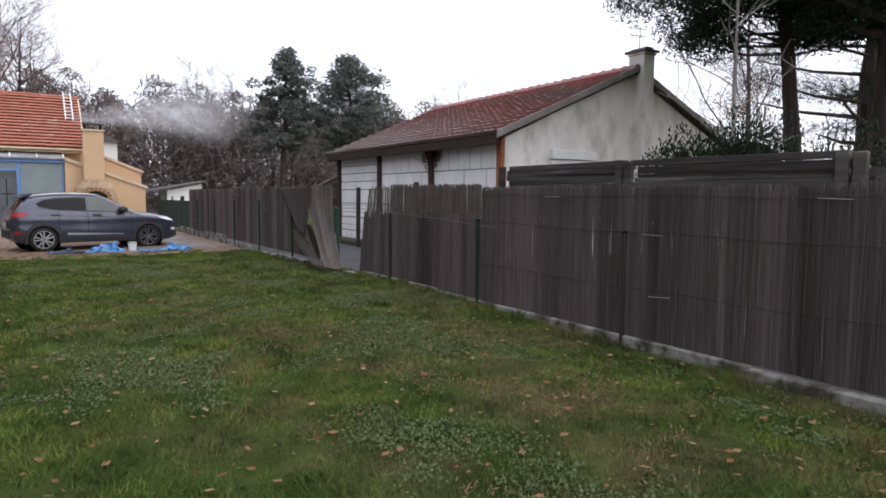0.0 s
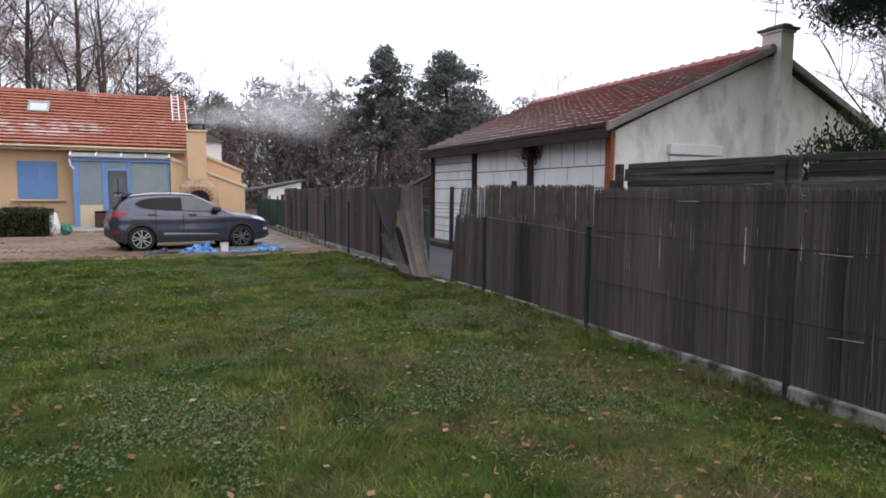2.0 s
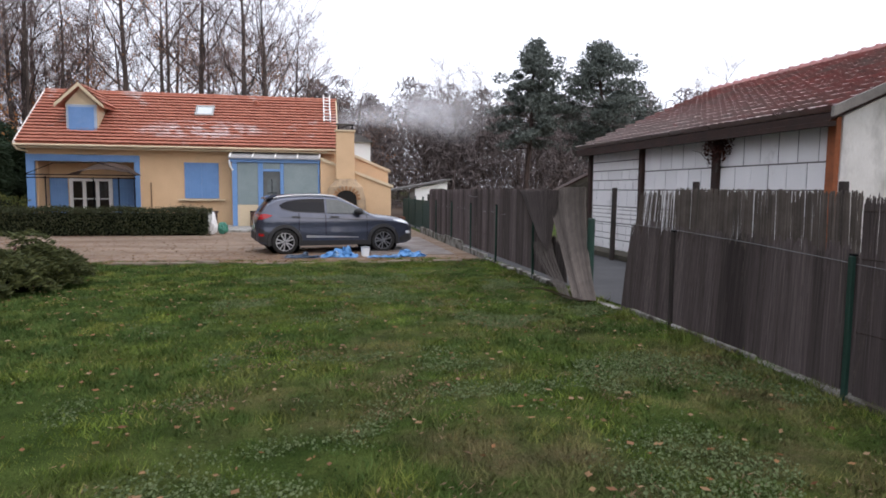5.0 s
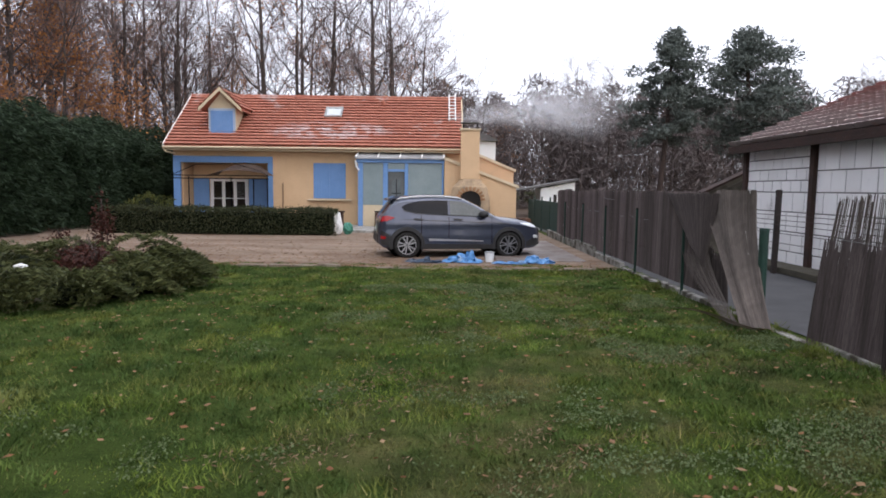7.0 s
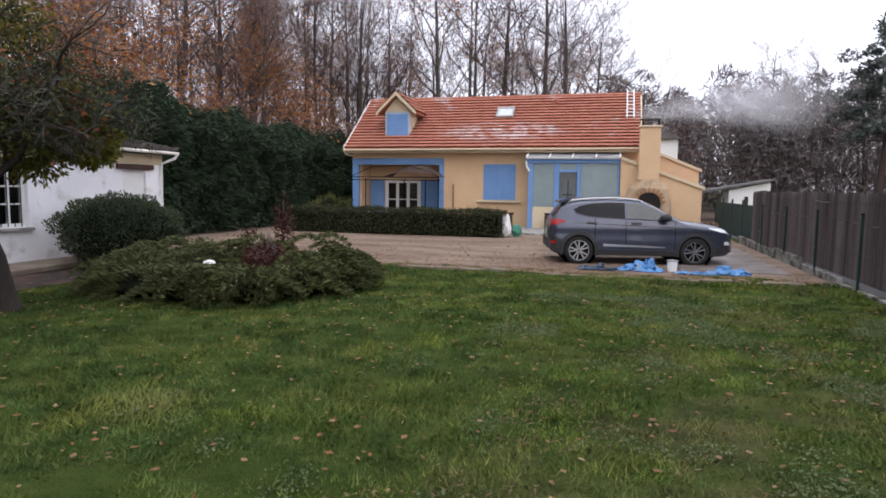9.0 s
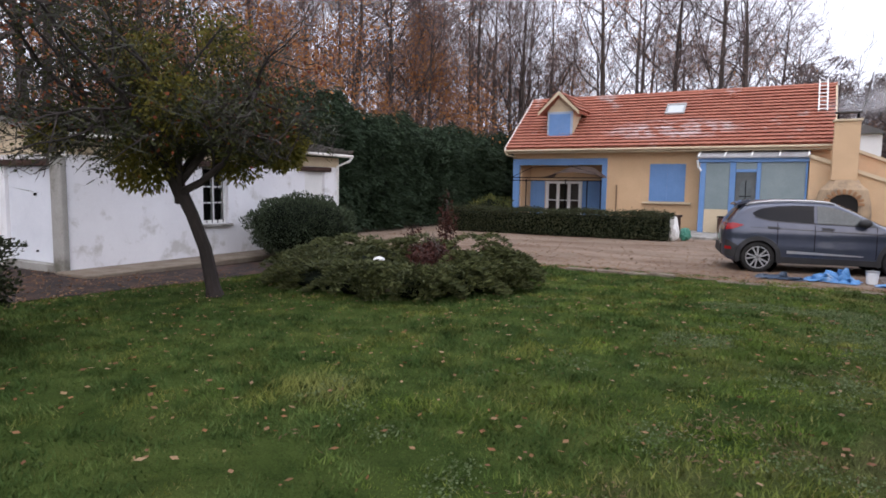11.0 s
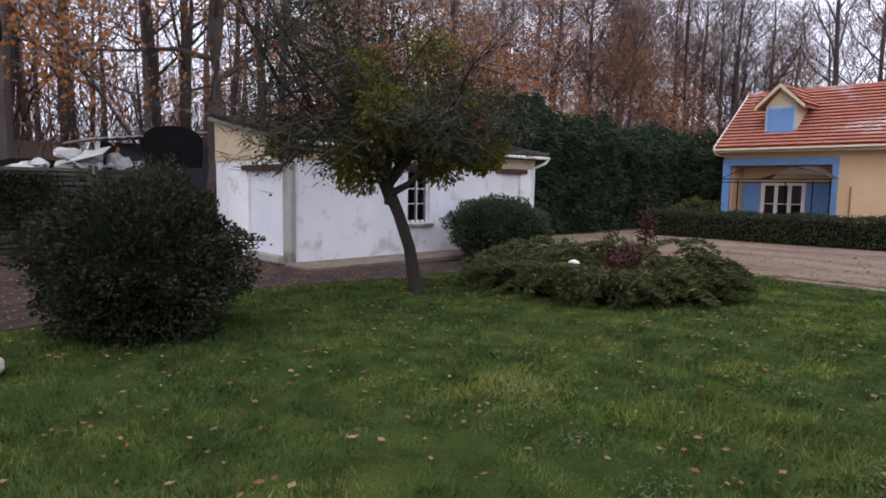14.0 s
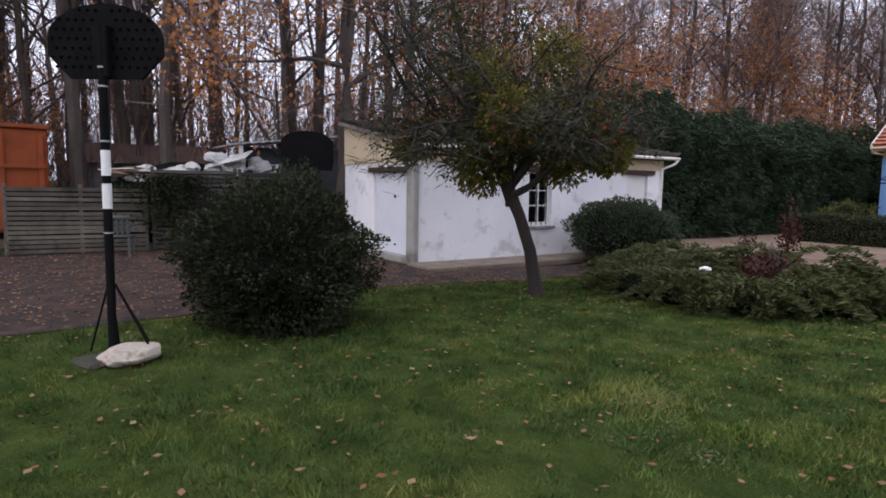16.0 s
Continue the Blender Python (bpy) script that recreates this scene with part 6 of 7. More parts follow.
def wood_shade(nt, mask):
    """More of the dark blade colour towards the wood: shade painted into the grass."""
    geo, sp, mr, ad = nt.nodes.new("ShaderNodeNewGeometry"), nt.nodes.new("ShaderNodeSeparateXYZ"), nt.nodes.new("ShaderNodeMapRange"), nt.nodes.new("ShaderNodeMath")
    nt.links.new(geo.outputs["Position"], sp.inputs[0])
    nt.links.new(sp.outputs["X"], mr.inputs["Value"])
    for key, v in (("From Min", -1.5), ("From Max", -6.0), ("To Min", 0.0), ("To Max", 0.22)):
        mr.inputs[key].default_value = v
    nt.links.new(mask, ad.inputs[0])
    nt.links.new(mr.outputs[0], ad.inputs[1])
    return ad.outputs[0]


def grass_material():
    m = bpy.data.materials.new("grass_blade")
    m.use_nodes = True
    nt = m.node_tree
    bs = nt.nodes["Principled BSDF"]
    bs.inputs["Roughness"].default_value, bs.inputs["Specular IOR Level"].default_value = 0.7, 0.06
    rnd = random_of(nt, True)
    sappy = ramp(nt, rnd, (0.0, (0.0708, 0.1107, 0.019)), (0.5, (0.0964, 0.1384, 0.026)), (0.92, (0.1232, 0.1605, 0.033)), (1.0, (0.2144, 0.1993, 0.0736)))
    bluish = ramp(nt, rnd, (0.0, (0.0419, 0.0767, 0.0194)), (0.5, (0.0602, 0.0975, 0.0274)), (0.94, (0.0801, 0.1132, 0.0341)), (1.0, (0.1548, 0.1393, 0.0517)))
    olive = ramp(nt, rnd, (0.0, (0.0924, 0.1114, 0.0218)), (0.5, (0.1175, 0.1336, 0.0284)), (0.85, (0.1416, 0.1559, 0.0376)), (1.0, (0.2203, 0.1949, 0.0752)))
    # bluish blades grow in patches; their rise westward is painted shade
    blade = mix_rgb(nt, ramp(nt, wood_shade(nt, noise_tex(nt, 0.9, 4, (1, 1, 1), 0.6)), (0.42, 0.0), (0.56, 1.0)), sappy, bluish)
    blade = mix_rgb(nt, ramp(nt, noise_tex(nt, 1.3, 5, (1.1, 0.9, 1), 0.65), (0.5, 0.0), (0.64, 0.9)), blade, olive)
    area = ramp(nt, noise_tex(nt, 0.7, 5, (1, 1, 1), 0.65), (0.34, (0.74, 0.78, 0.74)), (0.5, (1.0, 1.0, 1.0)), (0.66, (1.28, 1.22, 1.12)))
    tuft = ramp(nt, noise_tex(nt, 2.4, 4, (1, 1, 1), 0.65), (0.37, (0.66, 0.72, 0.68)), (0.63, (1.28, 1.25, 1.2)))
    area = mix_rgb(nt, 1.0, area, tuft, "MULTIPLY")
    bare = ramp(nt, noise_tex(nt, 0.8, 6, (1, 1, 1), 0.7), (0.46, 0.0), (0.62, 0.85))
    blade = mix_rgb(nt, worn(nt, bare), blade, (0.15, 0.118, 0.065))
    col = mix_rgb(nt, 1.0, blade, area, "MULTIPLY")
    geo, far = nt.nodes.new("ShaderNodeNewGeometry"), nt.nodes.new("ShaderNodeVectorMath")
    far.operation = "DISTANCE"
    far.inputs[1].default_value = (-3.4, 9.1, 0.0)
    nt.links.new(geo.outputs["Position"], far.inputs[0])
    col = mix_rgb(nt, ramp(nt, far.outputs["Value"], (0.1, 0.8), (0.55, 0.0)), col, (0.2, 0.205, 0.06))
    nt.links.new(col, bs.inputs["Base Color"])
    return m


me.materials.append(grass_material())
tagged(new("grass", me), "short uneven winter grass with tufts", "grass", kind="stuff")
n = 420000
kx, ky = NPR.uniform(-4.5, 3.7, n), 2.0 + 14.0 * NPR.uniform(0, 1, n) ** 1.4
kp = np.array([noise.noise((x * 0.75 + 9, y * 0.75, 2.0)) + 0.5 * noise.noise((x * 2.5, y * 2.5, 5.0)) for x, y in zip(kx, ky)])
kp = kp - 0.1 * np.clip(-kx, 0, 4) + 0.12 * NPR.normal(size=n)
kx, ky = kx[kp > 0.27], ky[kp > 0.27]
kz = np.array([height(x, y) for x, y in zip(kx, ky)]) + 0.02 + 0.018 * NPR.uniform(size=len(kx))
ob = leaf_mesh("clover_patches", np.stack([kx, ky, kz], 1), 0.021, 0.017, leafy("pale_clover_leaf", (0.1056, 0.1472, 0.055), (0.162, 0.1955, 0.0935), (0.066, 0.1012, 0.0308)), None, np.array([[0.6, 0.6, 0.05]]), 0.6)
tagged(ob, "pale green clover patches in the grass", "clover")
n = 60000
bx, by = NPR.uniform(-3.0, 3.7, n), 2.0 + 13.0 * NPR.uniform(0, 1, n) ** 1.3
bp_ = np.array([noise.noise((x * 0.9 + 3, y * 0.9 + 5, 7.0)) + 0.6 * noise.noise((x * 3.1, y * 3.1, 9.0)) for x, y in zip(bx, by)]) - 0.12 * np.clip(-bx, 0, 3) + 0.1 * NPR.normal(size=n)
bx, by = bx[bp_ > 0.3], by[bp_ > 0.3]
bz = np.array([height(x, y) for x, y in zip(bx, by)]) + 0.014 + 0.016 * NPR.uniform(size=len(bx))
ob = leaf_mesh("dead_thatch", np.stack([bx, by, bz], 1), 0.04, 0.009, leafy("dead_grass", (0.19, 0.13, 0.07), (0.27, 0.2, 0.12), (0.12, 0.075, 0.04), trans=0.05), None, np.array([[0.7, 0.5, 0.08]]), 0.8)
tagged(ob, "brown dead thatch and leaf crumbs in worn places of the lawn", "thatch")
n = 10500
lx, ly = NPR.uniform(-10, 3.8, n), NPR.uniform(2.0, 18.0, n)
d = NPR.uniform(size=n) < 0.7
lx[d], ly[d] = NPR.uniform(-16, -8.6, d.sum()), NPR.uniform(1, 13, d.sum())
lz = np.array([height(x, y) for x, y in zip(lx, ly)]) + np.where(d, 0.03, 0.036)
ob = leaf_mesh("fallen_leaves", np.stack([lx, ly, lz], 1), 0.062, 0.042, leafy("fallen_leaf", (0.2, 0.085, 0.03), (0.34, 0.24, 0.14), (0.27, 0.13, 0.05), (0.14, 0.06, 0.03), (0.3, 0.2, 0.1), (0.16, 0.08, 0.035), trans=0.05), None)
co = np.zeros(12 * n)
ob.data.vertices.foreach_get("co", co)
co = co.reshape(n, 4, 3)
co[:, :, 2] = lz[:, None] + (co[:, :, 2] - lz[:, None]) * 0.3
ob.data.vertices.foreach_set("co", co.ravel())
tagged(ob, "scattered brown fallen oak leaves on grass and asphalt", "fallen leaves")
n = 9000
lx, ly = NPR.uniform(-13, 3.5, n), 18.3 + 10 * NPR.uniform(0, 1, n) ** 2.4
ob = leaf_mesh("drive_leaves", np.stack([lx, ly, np.full(n, -0.085)], 1), 0.075, 0.05, bpy.data.materials["fallen_leaf"], None, np.array([[1.0, 0, 0]]), 1.0)
ob.data.vertices.foreach_get("co", co := np.zeros(12 * n))
co = co.reshape(n, 4, 3)
co[:, :, 2] = -0.09 + (co[:, :, 2] + 0.085) * 0.2
ob.data.vertices.foreach_set("co", co.ravel())
tagged(ob, "brown leaves strewn over the gravel drive", "fallen leaves")

vine = thing("dead_vine", 7.55, 14.9, 2.05, 0, "clump of dead brown creeper on the neighbour's post", "creeper")
bm, tips, ways = branches(91, 0.6, 0.05, 8, 0.4, 0.4, 0.012, 3, 3, 0.1, 0.3, 0.1, 4)
part("stem", bm, M_BARK, vine)
p, d = blob_points(700, (0, 0, 0.4), (0.16, 0.42, 0.3), 0.9, 0.5, 3)
leaf_mesh("leaves", p, 0.07, 0.04, L_DEAD, vine)

# ---- the parked car ----
M_CAR = bpy.data.materials.new("dark_grey_car_paint")
M_CAR.use_nodes = True
nt = M_CAR.node_tree
bs = nt.nodes["Principled BSDF"]
bs.inputs["Metallic"].default_value, bs.inputs["Roughness"].default_value = 0.55, 0.32
bs.inputs["Coat Weight"].default_value, bs.inputs["Coat Roughness"].default_value = 0.8, 0.06
dust = ramp(nt, noise_tex(nt, 2.5, 6), (0.4, (0.046, 0.055, 0.084)), (0.75, (0.064, 0.072, 0.1)))
nt.links.new(dust, bs.inputs["Base Color"])
M_CLAD = surface("black_plastic_cladding", (0.03, 0.031, 0.034), (0.045, 0.044, 0.043), 4, 60, 0.6, bump=0.05)
M_TYRE = surface("tyre_rubber", (0.018, 0.018, 0.018), (0.03, 0.028, 0.026), 6, 60, 0.85, bump=0.1)
M_ALLOY = surface("alloy", (0.3, 0.3, 0.31), (0.24, 0.24, 0.25), 5, 50, 0.35, 0.8, 0.02)
M_CHROME = surface("bright_alloy", (0.62, 0.62, 0.63), (0.5, 0.5, 0.51), 5, 50, 0.3, 0.6, 0.02)
M_CARGLASS = surface("tinted_car_glass", (0.006, 0.008, 0.012), (0.005, 0.006, 0.01), 3, 20, 0.05, bump=0, spec=0.2)
M_CARGLASS_F = surface("front_car_glass", (0.1, 0.115, 0.115), (0.075, 0.088, 0.09), 3, 20, 0.05, bump=0, spec=0.5)
M_TAIL = surface("red_lamp", (0.35, 0.01, 0.012), None, 3, 20, 0.15, bump=0, spec=0.6)
M_LAMP = surface("clear_lamp", (0.7, 0.72, 0.74), (0.5, 0.52, 0.54), 8, 30, 0.12, bump=0, spec=0.7)


def loft(rings):
    bm = bmesh.new()
    rows = [[bm.verts.new(p) for p in r] for r in rings]
    for a, b in zip(rows, rows[1:]):
        for i in range(len(a) - 1):
            bm.faces.new((a[i], a[i + 1], b[i + 1], b[i]))
    for r in (rows[0], rows[-1][::-1]):
        try:
            bm.faces.new(r)
        except ValueError:
            pass
    return bm


CAR_TOP = ((-2.19, 0.8), (-2.16, 1.0), (-2.08, 1.13), (-1.8, 1.42), (-1.62, 1.53), (-1.3, 1.585), (-0.72, 1.615), (-0.2, 1.605), (0.13, 1.57), (0.5, 1.4), (1.0, 1.125), (1.15, 1.07), (1.6, 1.01), (1.9, 0.95), (2.05, 0.89), (2.14, 0.79), (2.19, 0.66))
CAR_WIDE = ((-2.19, 0.62), (-2.14, 0.77), (-2.0, 0.86), (-1.7, 0.905), (-1.2, 0.925), (1.2, 0.925), (1.6, 0.905), (1.85, 0.85), (2.03, 0.74), (2.13, 0.6), (2.19, 0.42))
CAR_LOW = ((-2.19, 0.42), (-2.1, 0.3), (-1.9, 0.25), (-0.9, 0.24), (0.9, 0.24), (1.9, 0.25), (2.1, 0.3), (2.19, 0.42))
CAR_SIDE = ((0.2, 0.95), (0.3, 0.975), (0.42, 0.99), (0.55, 1.0), (0.66, 0.992), (0.76, 0.982), (0.86, 0.992), (0.93, 0.985), (1.0, 0.955), (1.05, 0.935))
CROWN, ROUND = 0.16, 2.4


def along(table, x):
    """A smooth reading of a table of stations."""
    xs, vs = [a for a, b in table], [b for a, b in table]
    return float(np.mean([np.interp(x + d, xs, vs) for d in (-0.06, -0.03, 0, 0.03, 0.06)]))


def stretch(x):
    """The overhangs: short behind, longer before the wheels."""
    return -1.3 + (x + 1.3) * 0.84 if x < -1.3 else (1.3 + (x - 1.3) * 1.11 if x > 1.3 else x)


def lathe(bm, x, z, rings, sides=32):
    """A body turned about an axle along y."""
    rows = [[bm.verts.new((x + r * math.cos(math.tau * k / sides), y, z + r * math.sin(math.tau * k / sides))) for k in range(sides)] for y, r in rings]
    for a, b in zip(rows, rows[1:]):
        for k in range(sides):
            bm.faces.new((a[k], a[(k + 1) % sides], b[(k + 1) % sides], b[k]))
    return bm


def car_base(x, z):
    f = float(np.interp(min(z, 1.05), [a for a, b in CAR_SIDE], [b for a, b in CAR_SIDE]))
    return along(CAR_WIDE, x) * f - 0.36 * max(z - 1.05, 0)


def car_y(x, z):
    """Half the car's width at a station and a height."""
    z0 = along(CAR_TOP, x) - CROWN
    if z <= z0:
        return car_base(x, z)
    t = min((z - z0) / CROWN, 1.0)
    return car_base(x, z0) * (1 - t ** ROUND) ** (1 / ROUND)


def car_z(x, y):
    """The height of the car's upper side."""
    z0 = along(CAR_TOP, x) - CROWN
    f = min(abs(y) / car_base(x, z0), 1.0)
    return z0 + CROWN * (1 - f ** ROUND) ** (1 / ROUND)


def draped(name, x0, x1, low, high, mat, sg, parent, off=0.008, n=14, rows=4, label="", inset=0.02):
    """A panel laid on the car's side between two lines of (x, z); its rim turns in to the body."""
    bm = bmesh.new()
    g = []
    for i in range(n + 1):
        x = x0 + (x1 - x0) * i / n
        a, b = (float(np.interp(x, [p for p, q in t], [q for p, q in t])) for t in (low, high))
        g.append([bm.verts.new((stretch(x), -sg * (car_y(x, a + (b - a) * k / rows) + off), a + (b - a) * k / rows)) for k in range(rows + 1)])
    for p, q in zip(g, g[1:]):
        for k in range(rows):
            bm.faces.new((p[k], q[k], q[k + 1], p[k + 1]))
    rim = [e for e in bm.edges if len(e.link_faces) == 1]
    made = bmesh.ops.extrude_edge_only(bm, edges=rim)["geom"]
    for v in made:
        if isinstance(v, bmesh.types.BMVert):
            v.co.y += sg * inset
    return part(name, bm, mat, parent, label, False)


def over_top(name, x0, x1, y0, y1, mat, parent, off=0.006, label=""):
    """A pane laid over the car's upper side, from one width to another."""
    bm = bmesh.new()
    g = []
    for i in range(11):
        x = x0 + (x1 - x0) * i / 10
        w = y0 + (y1 - y0) * i / 10
        g.append([bm.verts.new((stretch(x), w * k / 8, car_z(x, w * k / 8) + off)) for k in range(-8, 9)])
    for p, q in zip(g, g[1:]):
        for k in range(16):
            bm.faces.new((p[k], q[k], q[k + 1], p[k + 1]))
    return part(name, bm, mat, parent, label, True)


car = thing("suv_car", 0.17, 21.2, -0.13, 10.5, "dark blue-grey five-door SUV parked on the drive", "car")
rings = []
for i in range(89):
    x = -2.19 + 4.38 * i / 88
    zb, zt = along(CAR_LOW, x), along(CAR_TOP, x)
    z0 = zt - CROWN
    half = [(x, 0, zb - 0.02), (x, -0.7 * car_y(x, zb), zb - 0.01)]
    half += [(x, -car_y(x, zb + (z0 - zb) * k / 15), zb + (z0 - zb) * k / 15) for k in range(16)]
    for k in range(1, 9):
        t = math.sin(k / 9 * math.pi / 2)
        half.append((x, -car_base(x, z0) * (1 - t ** ROUND) ** (1 / ROUND), z0 + CROWN * t))
    half.append((x, 0, zt))
    half = [(stretch(a), b, c) for a, b, c in half]
    rings.append(half + [(a, -b, c) for a, b, c in half[::-1][1:]])
bm = loft(rings)
inside = [f for f in bm.faces if abs(f.calc_center_median().y) > 0.5 and min(math.hypot(f.calc_center_median().x - ax, f.calc_center_median().z - 0.35) for ax in (-1.335, 1.335)) < 0.4]
bmesh.ops.delete(bm, geom=inside, context="FACES")
body = part("body", bm, M_CAR, car, "dusty dark grey painted body", True)
for sg in (1, -1):
    draped("rear_side_window", -1.5, -0.28, ((-1.5, 1.29), (-1.38, 1.2), (-1.1, 1.155), (-0.28, 1.115)), ((-1.5, 1.305), (-1.3, 1.4), (-1.0, 1.455), (-0.7, 1.475), (-0.28, 1.475)), M_CARGLASS, sg, car, 0.007, label="dark tinted rear side glass")
    draped("front_side_window", -0.22, 0.86, ((-0.22, 1.112), (0.86, 1.075)), ((-0.22, 1.473), (0.1, 1.445), (0.4, 1.33), (0.86, 1.085)), M_CARGLASS_F, sg, car, 0.007, label="clear front side glass")
    draped("window_line", -1.45, 0.92, ((-1.45, 1.215), (-1.1, 1.135), (-0.28, 1.095), (0.92, 1.052)), ((-1.45, 1.24), (-1.1, 1.155), (-0.28, 1.112), (0.92, 1.07)), M_CLAD, sg, car, 0.009, rows=1)
    # shade line of the shoulder crease, painted as a thin dark strip
    draped("shoulder_crease", -1.55, 1.35, ((-1.55, 0.995), (-0.3, 0.95), (1.35, 0.885)), ((-1.55, 1.003), (-0.3, 0.965), (1.35, 0.9)), M_CLAD, sg, car, 0.003, rows=1)
    draped("sill_cladding", -0.92, 0.92, ((-0.92, 0.24), (0.92, 0.24)), ((-0.92, 0.38), (0.92, 0.36)), M_CLAD, sg, car, 0.012, rows=2)
    draped("sill_strip", -0.78, 0.64, ((-0.78, 0.455), (0.64, 0.435)), ((-0.78, 0.515), (0.0, 0.485), (0.64, 0.455)), M_CHROME, sg, car, 0.014, rows=1, label="bright metal door strip")
    draped("rear_corner", -2.12, -1.76, ((-2.12, 0.36), (-1.76, 0.3)), ((-2.12, 0.72), (-1.76, 0.56)), M_CLAD, sg, car, 0.006, rows=3)
    draped("front_corner", 1.76, 2.12, ((1.76, 0.28), (2.12, 0.34)), ((1.76, 0.42), (2.12, 0.62)), M_CLAD, sg, car, 0.006, rows=3)
    draped("tail_lamp", -2.13, -1.72, ((-2.13, 0.93), (-1.95, 0.95), (-1.72, 1.03)), ((-2.13, 1.06), (-1.95, 1.085), (-1.72, 1.05)), M_TAIL, sg, car, 0.012, rows=2, label="red tail lamp")
    draped("rear_reflector", -2.13, -1.98, ((-2.13, 0.5), (-1.98, 0.5)), ((-2.13, 0.57), (-1.98, 0.56)), M_TAIL, sg, car, 0.014, 5, 1)
    draped("headlamp", 1.6, 2.08, ((1.6, 0.9), (1.85, 0.82), (2.08, 0.78)), ((1.6, 0.915), (1.85, 0.9), (2.08, 0.82)), M_LAMP, sg, car, 0.014, rows=2, label="clear headlamp")
    draped("fog_lamp", 1.95, 2.13, ((1.95, 0.52), (2.13, 0.5)), ((1.95, 0.6), (2.13, 0.58)), M_LAMP, sg, car, 0.014, 5, 1)
    for x in (-1.16, -0.14):
        draped("door_handle", x, x + 0.23, ((x, 0.985), (x + 0.23, 0.975)), ((x, 1.025), (x + 0.23, 1.015)), M_CLAD, sg, car, 0.03, 4, 1, inset=0.035)
    for x in (-0.27, 0.86):
        draped("door_seam", x, x + 0.014, ((x, 0.4), (x + 0.014, 0.4)), ((x, 1.06), (x + 0.014, 1.06)), M_BLACK, sg, car, 0.002, 1, 8)
    draped("rear_door_seam", -0.98, -0.965, ((-0.98, 0.62), (-0.965, 0.62)), ((-0.98, 1.1), (-0.965, 1.1)), M_BLACK, sg, car, 0.002, 1, 6)
    bm = bmesh.new()
    bmesh.ops.create_icosphere(bm, subdivisions=3, radius=1.0)
    for v in bm.verts:
        v.co = Vector((0.62 + 0.12 * v.co.x - 0.03 * v.co.y * sg, -sg * 0.98 + 0.12 * v.co.y, 1.14 + 0.085 * v.co.z * (1.1 if v.co.z > 0 else 0.9)))
    part("mirror", bm, M_CLAD, car, "", True)
    rail = [(x, -sg * (car_base(x, along(CAR_TOP, x) - CROWN) * 0.86), car_z(x, car_base(x, along(CAR_TOP, x) - CROWN) * 0.86) + h) for x, h in ((-1.6, 0.0), (-1.5, 0.03), (-1.0, 0.035), (-0.4, 0.035), (0.0, 0.03), (0.12, 0.0))]
    part("roof_rail", tube(bmesh.new(), rail, 0.024, 6), M_CHROME, car, "", True)
    for x in (-1.335, 1.335):
        bm = bmesh.new()
        n = 20
        g = []
        for k in range(n + 1):
            a = math.pi * (-0.09 + 1.18 * k / n)
            g.append([bm.verts.new((x + r_ * math.cos(a), -sg * (car_y(x + r_ * math.cos(a), max(0.35 + r_ * math.sin(a), 0.24)) + o_), 0.35 + r_ * math.sin(a))) for r_, o_ in ((0.365, -0.12), (0.365, 0.014), (0.45, 0.014), (0.462, -0.01))])
        for p, q in zip(g, g[1:]):
            for k in range(3):
                bm.faces.new((p[k], q[k], q[k + 1], p[k + 1]))
        part("wheel_arch", bm, M_CLAD, car, "black plastic wheel arch")
        part("arch_liner", tube(bmesh.new(), [(x, -0.45 * sg, 0.36), (x, -0.47 * sg, 0.36), (x, -0.84 * sg, 0.36)], [0.02, 0.43, 0.43], 24, False), M_BLACK, car)
        wh = part("wheel", lathe(bmesh.new(), x, 0.345, [(-y_ * sg, r_) for y_, r_ in ((0.66, 0.24), (0.66, 0.31), (0.68, 0.34), (0.77, 0.346), (0.86, 0.34), (0.893, 0.318), (0.9, 0.26), (0.888, 0.242), (0.84, 0.238))]), M_TYRE, car, "black tyre on alloy wheel", True)
        part("rim", tube(bmesh.new(), [(x, -0.75 * sg, 0.345), (x, -0.845 * sg, 0.345)], 0.236, 24), M_BLACK, wh)
        for k in range(10):
            m = pose(x, 0, 0.345, 0, 36 * k + (9 if k % 2 else 0), 0)
            y0, y1 = sorted((-0.893 * sg, -0.868 * sg))
            part("spoke", boxed((-0.013, y0, 0.03), (0.017, y1, 0.232), 0.004, m), M_CHROME if x < 0 else M_ALLOY, wh)
        bm = bmesh.new()
        for k in range(24):
            a, b = math.tau * k / 24, math.tau * (k + 1) / 24
            bm.faces.new([bm.verts.new((x + r_ * math.cos(t_), -0.893 * sg, 0.345 + r_ * math.sin(t_))) for r_, t_ in ((0.222, a), (0.24, a), (0.24, b), (0.222, b))])
        part("rim_edge", bm, M_CHROME if x < 0 else M_ALLOY, wh)
        part("hub_cap", tube(bmesh.new(), [(x, -0.868 * sg, 0.345), (x, -0.898 * sg, 0.345)], [0.05, 0.035], 10), M_ALLOY, wh)
over_top("windscreen", 0.2, 1.02, 0.56, 0.72, M_CARGLASS_F, car)
over_top("rear_window", -1.74, -2.06, 0.52, 0.6, M_CARGLASS, car)
part("spoiler", prism(bmesh.new(), [(-1.5, 1.54), (-1.78, 1.45), (-1.81, 1.465), (-1.77, 1.51), (-1.5, 1.585)], "y", -0.5, 0.5), M_CAR, car, "", False)
part("rear_bumper", boxed((-2.07, -0.62, 0.36), (-1.96, 0.62, 0.62), 0.03), M_CLAD, car)
part("front_bumper", boxed((2.17, -0.46, 0.3), (2.31, 0.46, 0.44), 0.04), M_CLAD, car)
